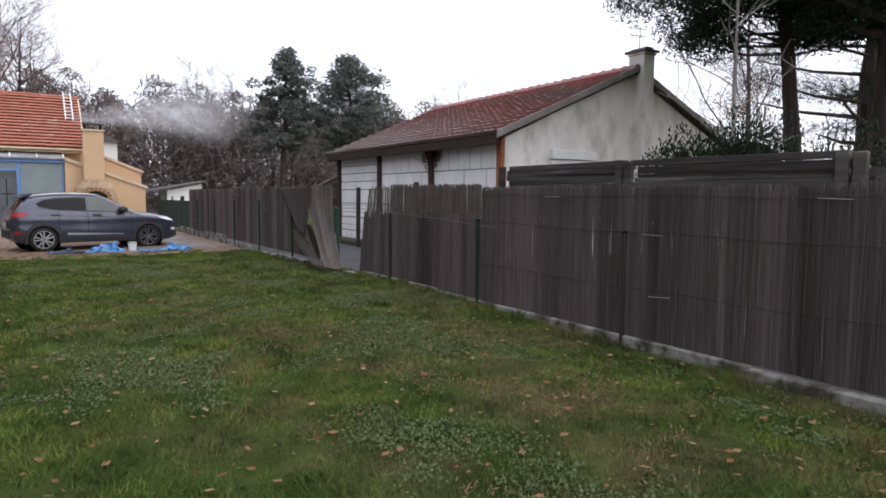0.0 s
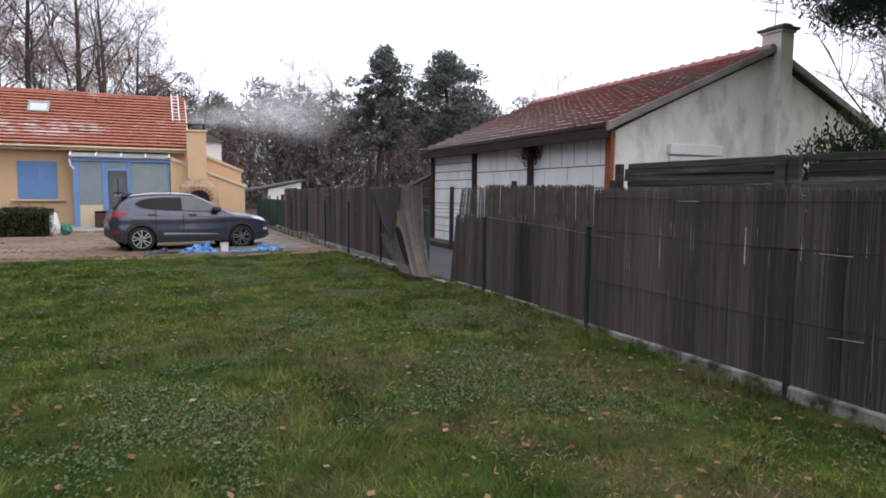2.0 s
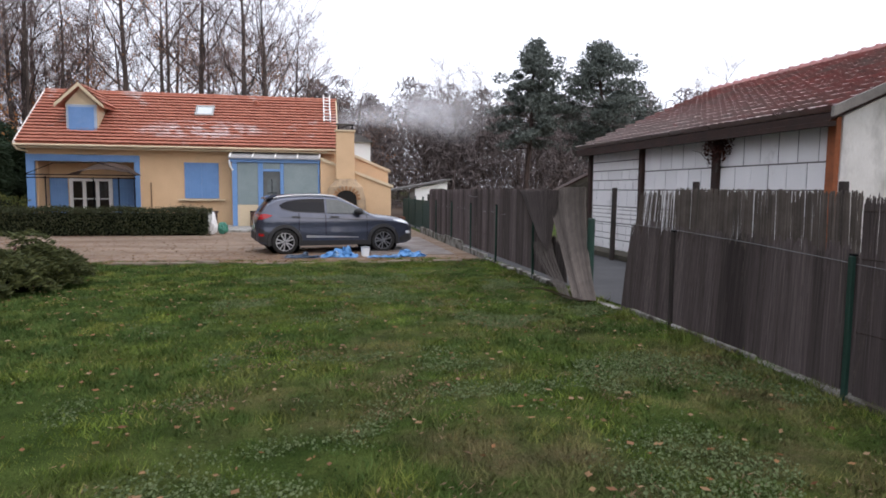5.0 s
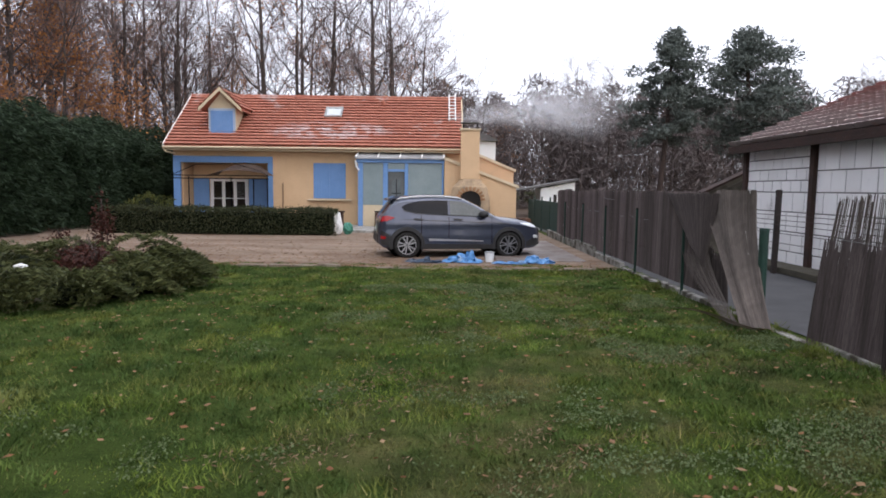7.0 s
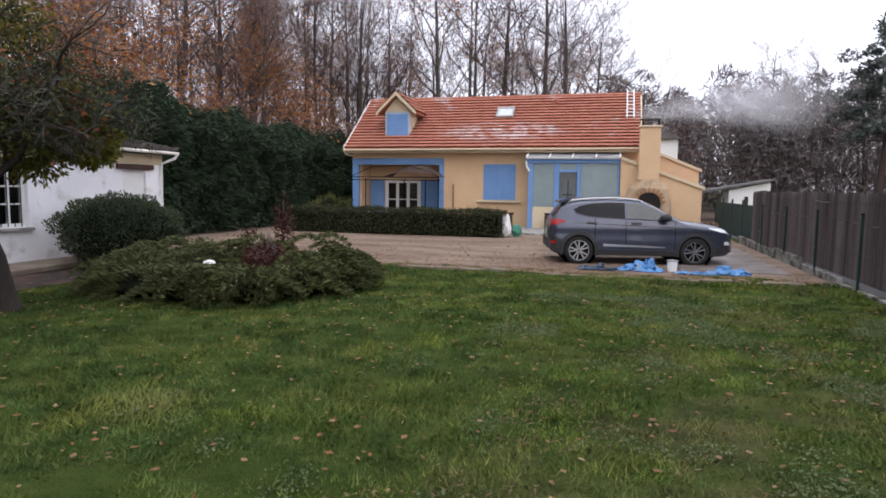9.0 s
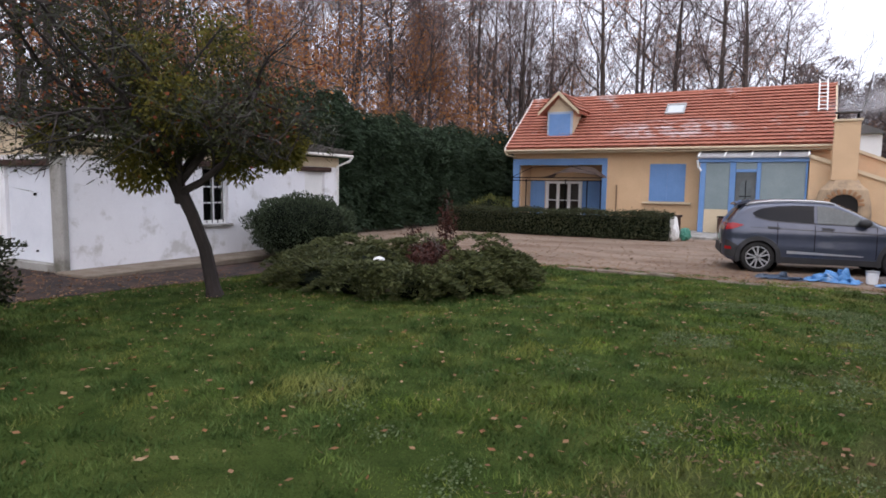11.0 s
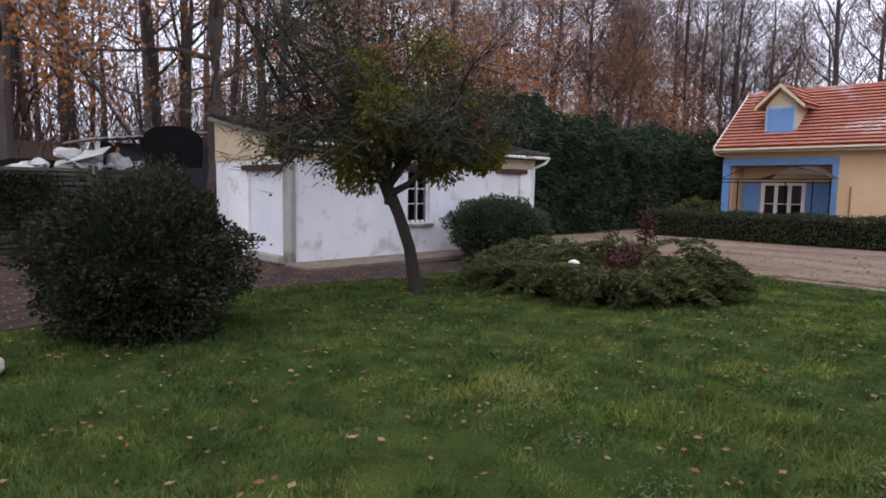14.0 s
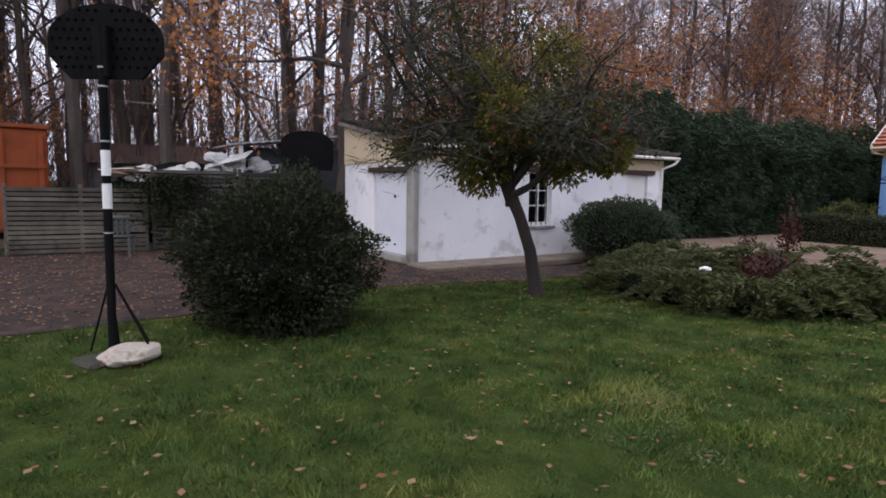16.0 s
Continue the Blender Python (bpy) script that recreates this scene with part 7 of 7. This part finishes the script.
part("grille", boxed((2.19, -0.4, 0.52), (2.315, 0.4, 0.76), 0.03), M_CLAD, car)
for k in range(3):
    part("grille_bar", boxed((2.3, -0.37, 0.56 + 0.06 * k), (2.325, 0.37, 0.585 + 0.06 * k), 0.006), M_ALLOY, car)
car.matrix_basis = car.matrix_basis @ Matrix.Scale(0.965, 4)


# ---- things round the drive ----
def crumpled(name, x, y, z, w, d, h, mat, seed, label, category, n=26, turn=0):
    """A crumpled sheet lying on the ground."""
    t = thing(name, x, y, z, turn, label, category)
    bm = bmesh.new()
    g = []
    for j in range(n):
        row = []
        for i in range(n * 2):
            u, v = i / (2 * n - 1) - 0.5, j / (n - 1) - 0.5
            r = max(0.0, 1 - (abs(u) * 2) ** 3 - (abs(v) * 2) ** 3)
            k = abs(noise.noise((u * w * 2.6 + seed, v * d * 2.6, seed))) + 0.5 * abs(noise.noise((u * w * 7, v * d * 7 + seed, 3)))
            row.append(bm.verts.new((u * w + 0.1 * noise.noise((u * 9, v * 9, seed)), v * d + 0.12 * noise.noise((v * 7, u * 7, seed + 3)), 0.01 + h * r * k)))
        g.append(row)
    for j in range(n - 1):
        for i in range(2 * n - 1):
            bm.faces.new((g[j][i], g[j][i + 1], g[j + 1][i + 1], g[j + 1][i]))
    part("sheet", bm, mat, t)
    return t


M_TARP = surface("blue_plastic_sheet", (0.12, 0.3, 0.58), (0.08, 0.22, 0.45), 5, 40, 0.4, bump=0.2, stain=(0.4, 0.5, 0.6), stain_at=(0.55, 0.7), stain_scale=4)
crumpled("tarpaulin", 0.4, 19.35, -0.1, 0.9, 0.55, 0.5, M_TARP, 3.1, "crumpled blue plastic tarpaulin lying by the car", "tarpaulin")
crumpled("tarpaulin", 2.1, 19.3, -0.1, 0.8, 0.5, 0.2, M_TARP, 5.7, "crumpled blue plastic sheet near the car's front", "tarpaulin")
crumpled("tarpaulin", -0.5, 19.2, -0.1, 0.8, 0.45, 0.18, surface("dark_blue_sheet", (0.06, 0.09, 0.14), (0.04, 0.06, 0.09), 5, 40, 0.6, stain=(0.35, 0.4, 0.45), stain_at=(0.6, 0.7), stain_scale=5), 8.2, "dark grey-blue crumpled sheet by the car", "tarpaulin")
crumpled("tarpaulin", 1.45, 19.05, -0.1, 0.8, 0.25, 0.08, M_TARP, 9.4, "flat strip of blue plastic on the kerb", "tarpaulin")
bucket = thing("paint_bucket", 1.02, 19.35, -0.1, 0, "white plastic bucket standing by the tarpaulin", "bucket")
part("tub", tube(bmesh.new(), [(0, 0, 0.0), (0, 0, 0.22)], [0.09, 0.11], 16), M_WHITE, bucket)
part("rim", tube(bmesh.new(), [(0, 0, 0.22), (0, 0, 0.24)], 0.115, 16), M_ZINC, bucket)
bag = thing("rubble_bag", -3.85, 27.5, -0.1, 0, "full white plastic sack leaning by the hedge", "sack")
bm = bmesh.new()
bmesh.ops.create_icosphere(bm, subdivisions=3, radius=1)
for v in bm.verts:
    k = 1 + 0.25 * noise.noise(v.co * 3)
    v.co = Vector((v.co.x * 0.2 * k, v.co.y * 0.18 * k, 0.3 + v.co.z * 0.32 * k + (0.18 if v.co.z > 0.85 else 0)))
part("sack", bm, M_WHITE, bag)
bag = thing("green_bag", -3.5, 27.7, -0.1, 0, "small green plastic bag beside the white sack", "sack")
bm = bmesh.new()
bmesh.ops.create_icosphere(bm, subdivisions=3, radius=1)
for v in bm.verts:
    k = 1 + 0.3 * noise.noise(v.co * 3 + Vector((4, 0, 0)))
    v.co = Vector((v.co.x * 0.18 * k, v.co.y * 0.16 * k, 0.2 + v.co.z * 0.22 * k))
part("sack", bm, surface("green_plastic", (0.08, 0.28, 0.2), (0.05, 0.2, 0.14), 5, 40, 0.4), bag)
pl = thing("planter", -5.0, 31.4, -0.1, 0, "dark wooden trough below the shuttered window", "planter")
part("trough", boxed((-0.75, -0.2, 0.0), (0.75, 0.2, 0.62), 0.02), M_BROWN_WOOD, pl)
part("rim", boxed((-0.8, -0.25, 0.62), (0.8, 0.25, 0.7), 0.015), M_BROWN_WOOD, pl)
bn = thing("dark_bin", -2.55, 30.7, -0.03, 0, "dark brown bin standing before the veranda", "bin")
part("tub", boxed((-0.27, -0.22, 0.0), (0.27, 0.22, 0.62), 0.03), M_BROWN_WOOD, bn)
part("lid", boxed((-0.29, -0.24, 0.62), (0.29, 0.24, 0.66), 0.015), M_BLACK, bn)
wp = thing("wood_pile", 2.6, 29.7, -0.1, 0, "low stack of brown firewood beside the fireplace", "firewood")
for k in range(28):
    a, b = k % 9, k // 9
    part("log", tube(bmesh.new(), [(-0.9 + 0.2 * a + 0.1 * (b % 2), -0.25, 0.12 + 0.18 * b), (-0.9 + 0.2 * a + 0.1 * (b % 2), 0.25, 0.12 + 0.18 * b)], 0.095, 8), surface("cut_log", (0.2, 0.1, 0.06), (0.12, 0.06, 0.04), 5, 40, 0.9, vary=0.4) if k == 0 else bpy.data.materials["cut_log"], wp)
# gazebo frame with a torn canopy
gz_ = thing("garden_gazebo", -8.75, 30.6, -0.1, 0, "dark metal gazebo frame with a sagging brown canopy", "gazebo")
for x, y in ((-1.5, -0.3), (1.65, -0.3), (-0.3, 1.2), (0.65, 1.2)):
    part("pole", tube(bmesh.new(), [(x, y, 0), (x, y, 2.05)], 0.025, 6), M_BLACK, gz_)
for z in (1.98, 2.1):
    part("beam", tube(bmesh.new(), [(-2.2, -0.3, z), (1.7, -0.3, z)], 0.022, 6), M_BLACK, gz_)
part("beam", tube(bmesh.new(), [(-2.2, -0.3, 2.1), (-1.4, 0.2, 2.55), (0.0, 0.3, 2.6)], 0.015, 5), M_BLACK, gz_)
part("beam", tube(bmesh.new(), [(1.7, -0.3, 2.1), (1.2, 0.2, 2.3), (0.1, 0.3, 2.62)], 0.015, 5), M_BLACK, gz_)
bm = bmesh.new()
g = []
for j in range(9):
    row = []
    for i in range(19):
        u, v = i / 18, j / 8
        z = 2.12 + 0.5 * math.sin(math.pi * min(1, max(0, u))) ** 0.8 * (0.4 + 0.6 * v) + 0.05 * noise.noise((u * 6, v * 5, 1))
        row.append(bm.verts.new((-0.75 + 2.35 * u, -0.3 + 1.2 * v, z)))
    g.append(row)
for j in range(8):
    for i in range(18):
        bm.faces.new((g[j][i], g[j][i + 1], g[j + 1][i + 1], g[j + 1][i]))
bmesh.ops.solidify(bm, geom=bm.faces[:], thickness=0.01)
part("canopy", bm, surface("faded_brown_canvas", (0.17, 0.12, 0.095), (0.1, 0.072, 0.058), 3, 40, 0.9), gz_)

# far white shed beyond the fence
fs = thing("white_shed", 7.0, 44.0, -0.1, 0, "small white shed with a dark sloping roof", "shed")
part("wall", prism(bmesh.new(), [(-1.0, 0), (1.1, 0), (1.1, 2.2), (-1.0, 1.75)], "y", 0, 2.5), M_WHITE, fs)
part("roof", prism(bmesh.new(), [(-2.6, 1.55), (1.3, 2.3), (1.3, 2.4), (-2.6, 1.65)], "y", -0.3, 2.8), M_MORTAR, fs)
part("window", boxed((0.55, -0.03, 1.3), (0.95, 0.0, 1.75), 0.01), M_DARK_ROOM, fs)
part("window", boxed((-0.2, -0.03, 0.9), (0.0, 0.0, 1.4), 0.01), M_DARK_ROOM, fs)


# ---- basketball stand ----
def oval(w, z0, z1, shoulder, foot=0.62):
    """A board's outline: straight foot, arched top."""
    pts = [(-w * foot, z0), (w * foot, z0), (w, z0 + 0.2), (w, shoulder)]
    for k in range(1, 10):
        a = math.pi * k / 10
        pts.append((w * math.cos(a), shoulder + (z1 - shoulder) * math.sin(a)))
    return pts + [(-w, shoulder), (-w, z0 + 0.2)]


hoop = thing("basketball_stand", -6.6, 5.8, 0, 57.2, "black basketball stand seen from behind, white tape on its pole", "basketball stand")
part("pole", tube(bmesh.new(), [(0, 0, 0.1), (0, 0, 2.95)], 0.037, 12), M_BLACK, hoop)
for z in (1.37, 1.66):
    part("tape", tube(bmesh.new(), [(0, 0, z), (0, 0, z + 0.22)], 0.0395, 12), M_WHITE, hoop, "white tape band")
for z in (1.15, 2.42, 2.58, 1.95):
    part("collar", tube(bmesh.new(), [(0, 0, z), (0, 0, z + 0.015)], 0.0405, 12), M_ZINC, hoop)
for sx, sy in ((-0.27, 0.12), (0.3, 0.16), (0.36, 0.02), (-0.1, 0.3)):
    part("brace", tube(bmesh.new(), [(sx * 0.1, sy * 0.1, 0.7), (sx, sy, 0.05)], 0.0095, 6), M_BLACK, hoop)
board = part("backboard", prism(bmesh.new(), oval(0.5, 2.5, 3.14, 2.84), "y", 0.06, 0.1), M_BLACK, hoop, "black perforated arched backboard")
for j in range(7):
    for i in range(15):
        x = -0.49 + 0.07 * i + (0.035 if j % 2 else 0)
        z = 2.6 + 0.08 * j
        if abs(x) < 0.47 and z < 2.85 + 0.26 * math.sqrt(max(0, 1 - (x / 0.5) ** 2)) and abs(x) > 0.06:
            part("hole", tube(bmesh.new(), [(x, 0.0585, z), (x, 0.052, z)], 0.014, 6), surface("grey_hole", (0.0035, 0.0035, 0.004), None, 5, 50, 0.95, bump=0, spec=0.0) if "grey_hole" not in bpy.data.materials else bpy.data.materials["grey_hole"], board)
part("bracket", boxed((-0.06, -0.03, 2.5), (0.06, 0.058, 2.95), 0.01), M_BLACK, hoop)
stone = thing("ballast_stone", -6.42, 5.92, 0, 20, "pale flat stone weighing down the basketball stand", "stone")
bm = bmesh.new()
bmesh.ops.create_icosphere(bm, subdivisions=3, radius=1)
for v in bm.verts:
    k = 1 + 0.22 * noise.noise(v.co * 1.6 + Vector((2, 0, 0)))
    v.co = Vector((v.co.x * 0.2 * k, v.co.y * 0.27 * k, max(0.0, 0.08 + v.co.z * 0.1 * k)))
part("stone", bm, surface("pale_limestone", (0.52, 0.46, 0.38), (0.36, 0.31, 0.25), 4, 30, 0.95, stain=(0.12, 0.11, 0.07), stain_at=(0.55, 0.7), stain_scale=5), stone, "", False)
# low block added where only dark soil lies under the stand
base = thing("stand_base", -6.6, 5.8, 0, 20, "added low dark block in place of soil under the basketball stand", "base")
part("block", boxed((-0.2, -0.3, -0.02), (0.2, 0.3, 0.05), 0.03), surface("mossy_base", (0.06, 0.06, 0.045), (0.04, 0.04, 0.03), 4, 30, 0.95), base)
b2 = thing("second_backboard", -14.0, 10.45, 0, 90, "black round-topped board on a post behind the bush", "backboard")
part("board", prism(bmesh.new(), oval(0.61, 1.9, 2.77, 2.5, 0.93), "y", -0.03, 0.03), M_BLACK, b2)
part("pole", tube(bmesh.new(), [(0, 0.09, 0), (0, 0.09, 2.5)], 0.05, 10), M_BLACK, b2)

# ---- slatted fence and yard by the wood ----
for y0, y1, x0, h, pale in ((1.9, 4.62, -16.4, 1.6, False), (4.7, 7.45, -16.2, 1.52, True), (7.55, 9.5, -16.35, 1.95, False), (9.55, 11.5, -16.35, 1.93, False)):
    w = y1 - y0
    wood = M_LIGHT_WOOD if pale else M_GREY_WOOD
    sf = thing("slatted_fence", x0, y0, 0, 0, "paler weathered horizontal-slat wooden fence panel" if pale else "dark weathered horizontal-slat wooden fence panel", "fence", "slatted fence panels")
    n = 14 if pale else 18
    for r in range(n):
        z = 0.05 + (h - 0.1) * r / n
        part("slat", boxed((0, 0.03, z), (0.018, w - 0.03, z + 0.078), 0.003, pose(rng.uniform(-0.006, 0.006), 0, 0, rng.uniform(-0.5, 0.5) - (0.6 if pale else 0), 0, 0)), wood, sf)
    for yy in (0.0, w * 0.5, w - 0.07):
        part("upright", boxed((-0.05, yy, 0), (-0.003, yy + 0.07, h), 0.006), wood, sf)
    # added dark sheet that paints shade into the gaps between slats
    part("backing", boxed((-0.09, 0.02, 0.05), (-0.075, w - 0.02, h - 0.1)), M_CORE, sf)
ivy = thing("ivy", -16.2, 8.0, 0, 0, "dark ivy hanging over the slatted fence", "ivy")
p = np.stack([NPR.uniform(0.02, 0.16, 2600), NPR.normal(0, 0.42, 2600), 1.75 - np.abs(NPR.normal(0, 0.55, 2600))], 1)
leaf_mesh("leaves", p[p[:, 2] > 0.1], 0.07, 0.06, L_BUSH_DULL, ivy)
cont = thing("orange_container", -20.5, 4.1, 0, 8, "rusty orange steel skip container over the fence", "container")
M_ORANGE = surface("orange_steel", (0.34, 0.075, 0.018), (0.24, 0.055, 0.018), 2, 40, 0.7, stain=(0.16, 0.05, 0.03), stain_at=(0.58, 0.75), stain_scale=2)
part("body", boxed((-3.0, -2.6, 0.2), (0, 1.55, 2.95), 0.03), M_ORANGE, cont)
for k in range(5):
    part("rib", boxed((0.001, -2.3 + 0.9 * k, 0.3), (0.08, -2.16 + 0.9 * k, 2.8), 0.01), M_ORANGE, cont)
part("top_rail", boxed((-3.05, -2.65, 2.951), (0.1, 1.6, 3.06), 0.02), M_ORANGE, cont)
part("middle_rail", boxed((0.081, -2.5, 1.9), (0.12, 1.5, 2.0), 0.01), M_ORANGE, cont)
yard = thing("low_shed", -25.0, 9.2, 0, 0, "low grey shed with a brown roof beyond the fence", "shed")
part("wall", boxed((-2.5, -2.2, 0), (0, 1.6, 2.2)), surface("grey_boards", (0.18, 0.18, 0.18), (0.12, 0.12, 0.12), 2, 40, 0.9), yard)
part("roof", prism(bmesh.new(), [(0.3, 2.2), (-1.4, 2.95), (-2.8, 2.2)], "y", -2.5, 1.9), surface("brown_roof", (0.13, 0.075, 0.06), (0.09, 0.055, 0.045), 3, 40, 0.9), yard)
part("door", boxed((0.001, -1.5, 0.0), (0.03, -0.6, 1.9), 0.01), M_BLACK, yard)
lt = thing("corrugated_lean_to", -18.3, 12.4, 0, 0, "lean-to of grey corrugated sheets beside the hut", "lean-to")
for k in range(14):
    y0 = -2.6 + 0.26 * k
    part("sheet", prism(bmesh.new(), [(y0, 2.62 + 0.03 * k), (y0 + 0.13, 2.67 + 0.03 * k), (y0 + 0.26, 2.65 + 0.03 * k), (y0 + 0.26, 2.62 + 0.03 * k), (y0 + 0.13, 2.64 + 0.03 * k), (y0, 2.59 + 0.03 * k)], "x", -2.0, 0.6), M_ZINC, lt)
part("wall", boxed((-0.1, -2.3, 0), (0.0, 0.9, 2.6)), surface("blue_grey_boards", (0.06, 0.065, 0.07), (0.04, 0.042, 0.046), 2, 40, 0.9), lt)
part("post", boxed((0.3, -2.4, 0), (0.4, -2.3, 2.6)), M_WHITE, lt)
jr = random.Random(9)
M_SCRAP = [surface("pale_scrap", (0.6, 0.6, 0.58), (0.45, 0.45, 0.44), 4, 30, 0.7), surface("grey_scrap", (0.25, 0.27, 0.29), (0.18, 0.19, 0.2), 4, 30, 0.6), surface("brown_scrap", (0.2, 0.13, 0.08), (0.12, 0.08, 0.05), 4, 30, 0.9)]
heap = thing("scrap_heap", -18.6, 9.0, 0, 0, "heap of white plastic sacks and scrap sheets beyond the fence", "scrap heap")
core_mesh("mound", (0, 0, 0.9), (1.0, 2.6, 1.15), heap, 0.2, 5)
for k in range(26):
    y = jr.uniform(-2.1, 2.0)
    z = 1.75 + 0.32 * math.exp(-((y - 0.6) / 1.2) ** 2) + jr.uniform(-0.12, 0.22)
    if jr.random() < 0.45:
        bm = bmesh.new()
        bmesh.ops.create_icosphere(bm, subdivisions=2, radius=1)
        sx, sy, sz = jr.uniform(0.15, 0.3), jr.uniform(0.2, 0.4), jr.uniform(0.12, 0.22)
        for v in bm.verts:
            q = 1 + 0.5 * noise.noise(v.co * 2.5 + Vector((k, 0, 0)))
            v.co = Vector((v.co.x * sx * q + 0.5, v.co.y * sy * q + y, v.co.z * sz * q + z))
        part("sack", bm, M_SCRAP[0], heap)
    else:
        m = pose(jr.uniform(0.2, 0.8), y, z, jr.uniform(-25, 25), jr.uniform(-40, 40), jr.uniform(0, 180))
        part("scrap_sheet", boxed((-0.3, -jr.uniform(0.3, 0.6), -0.012), (0.3, jr.uniform(0.3, 0.6), 0.012), 0.0, m), jr.choice(M_SCRAP), heap)
ch = thing("garden_chair", -15.6, 6.8, 0.0, 250, "grey moulded plastic garden chair by the fence", "chair")
M_PLASTIC = surface("grey_plastic", (0.1, 0.105, 0.11), (0.07, 0.075, 0.075), 4, 40, 0.5, bump=0.03)
part("seat", boxed((-0.25, -0.24, 0.4), (0.25, 0.24, 0.44), 0.015), M_PLASTIC, ch)
for k in range(5):
    part("back_slat", boxed((-0.23 + 0.1 * k, 0.2, 0.44), (-0.17 + 0.1 * k, 0.23, 0.82), 0.008, pose(0, -0.08, 0.03, -8, 0, 0)), M_PLASTIC, ch)
part("back_rail", boxed((-0.26, 0.24, 0.8), (0.24, 0.28, 0.87), 0.015), M_PLASTIC, ch)
for sx in (-0.24, 0.19):
    for sy in (-0.22, 0.17):
        part("leg", boxed((sx, sy, 0), (sx + 0.05, sy + 0.05, 0.4), 0.008), M_PLASTIC, ch)
    part("armrest", boxed((sx - 0.01, -0.22, 0.62), (sx + 0.06, 0.26, 0.65), 0.01), M_PLASTIC, ch)
orn = thing("garden_ornament", -6.42, 14.15, 0.16, 0, "small white mushroom-shaped garden ornament among junipers", "ornament")
part("cap", tube(bmesh.new(), [(0, 0, 0.18), (0, 0, 0.21), (0, 0, 0.235)], [0.1, 0.085, 0.02], 12), M_WHITE, orn)
part("stem", tube(bmesh.new(), [(0, 0, -0.2), (0, 0, 0.18)], 0.03, 8), M_CONCRETE, orn)

# ---- chimney smoke: thin drifting veils ----
M_SMOKE = bpy.data.materials.new("thin_smoke")
M_SMOKE.use_nodes = True
nt = M_SMOKE.node_tree
tc, ln, geo = nt.nodes.new("ShaderNodeTexCoord"), nt.nodes.new("ShaderNodeVectorMath"), nt.nodes.new("ShaderNodeObjectInfo")
ln.operation = "LENGTH"
nt.links.new(tc.outputs["Object"], ln.inputs[0])
fall = ramp(nt, ln.outputs["Value"], (0.1, 1.0), (0.98, 0.0))
puff = ramp(nt, noise_tex(nt, 1.9, 5, (1, 1, 1), 0.6), (0.3, 0.0), (0.62, 1.0))
den = mix_rgb(nt, 1.0, fall, puff, "MULTIPLY")
th, tr_, df, ms = nt.nodes.new("ShaderNodeMath"), nt.nodes.new("ShaderNodeBsdfTransparent"), nt.nodes.new("ShaderNodeBsdfDiffuse"), nt.nodes.new("ShaderNodeMixShader")
th.operation = "MULTIPLY"
th.inputs[1].default_value = 0.36
df.inputs["Color"].default_value = (0.66, 0.66, 0.69, 1)
nt.links.new(den, th.inputs[0])
nt.links.new(th.outputs[0], ms.inputs[0])
nt.links.new(tr_.outputs[0], ms.inputs[1])
nt.links.new(df.outputs[0], ms.inputs[2])
nt.links.new(ms.outputs[0], nt.nodes["Material Output"].inputs["Surface"])
smoke = thing("chimney_smoke", 1.05, 31.0, 4.3, 0, "pale wood smoke drifting from the fireplace chimney", "smoke", kind="stuff")
sr = random.Random(4)
for k in range(16):
    f = k / 15
    me = bpy.data.meshes.new("veil")
    bm = bmesh.new()
    bmesh.ops.create_circle(bm, cap_ends=True, segments=24, radius=1.0)
    bm.to_mesh(me)
    bm.free()
    me.materials.append(M_SMOKE)
    ob = new("veil", me)
    ob.parent = smoke
    s = 0.5 + 1.1 * f
    ob.matrix_local = pose(-0.1 + 5.8 * f + sr.uniform(-0.2, 0.2), 0.2 + 3.0 * f + 0.25 * (k % 3), 0.2 + 1.1 * f + sr.uniform(-0.9, 0.7) * f, 90 + sr.uniform(-12, 12), sr.uniform(-15, 15), sr.uniform(-12, 12)) @ Matrix.Diagonal((s * 1.5, s * 0.75, 1, 1))
    ob.visible_shadow = False
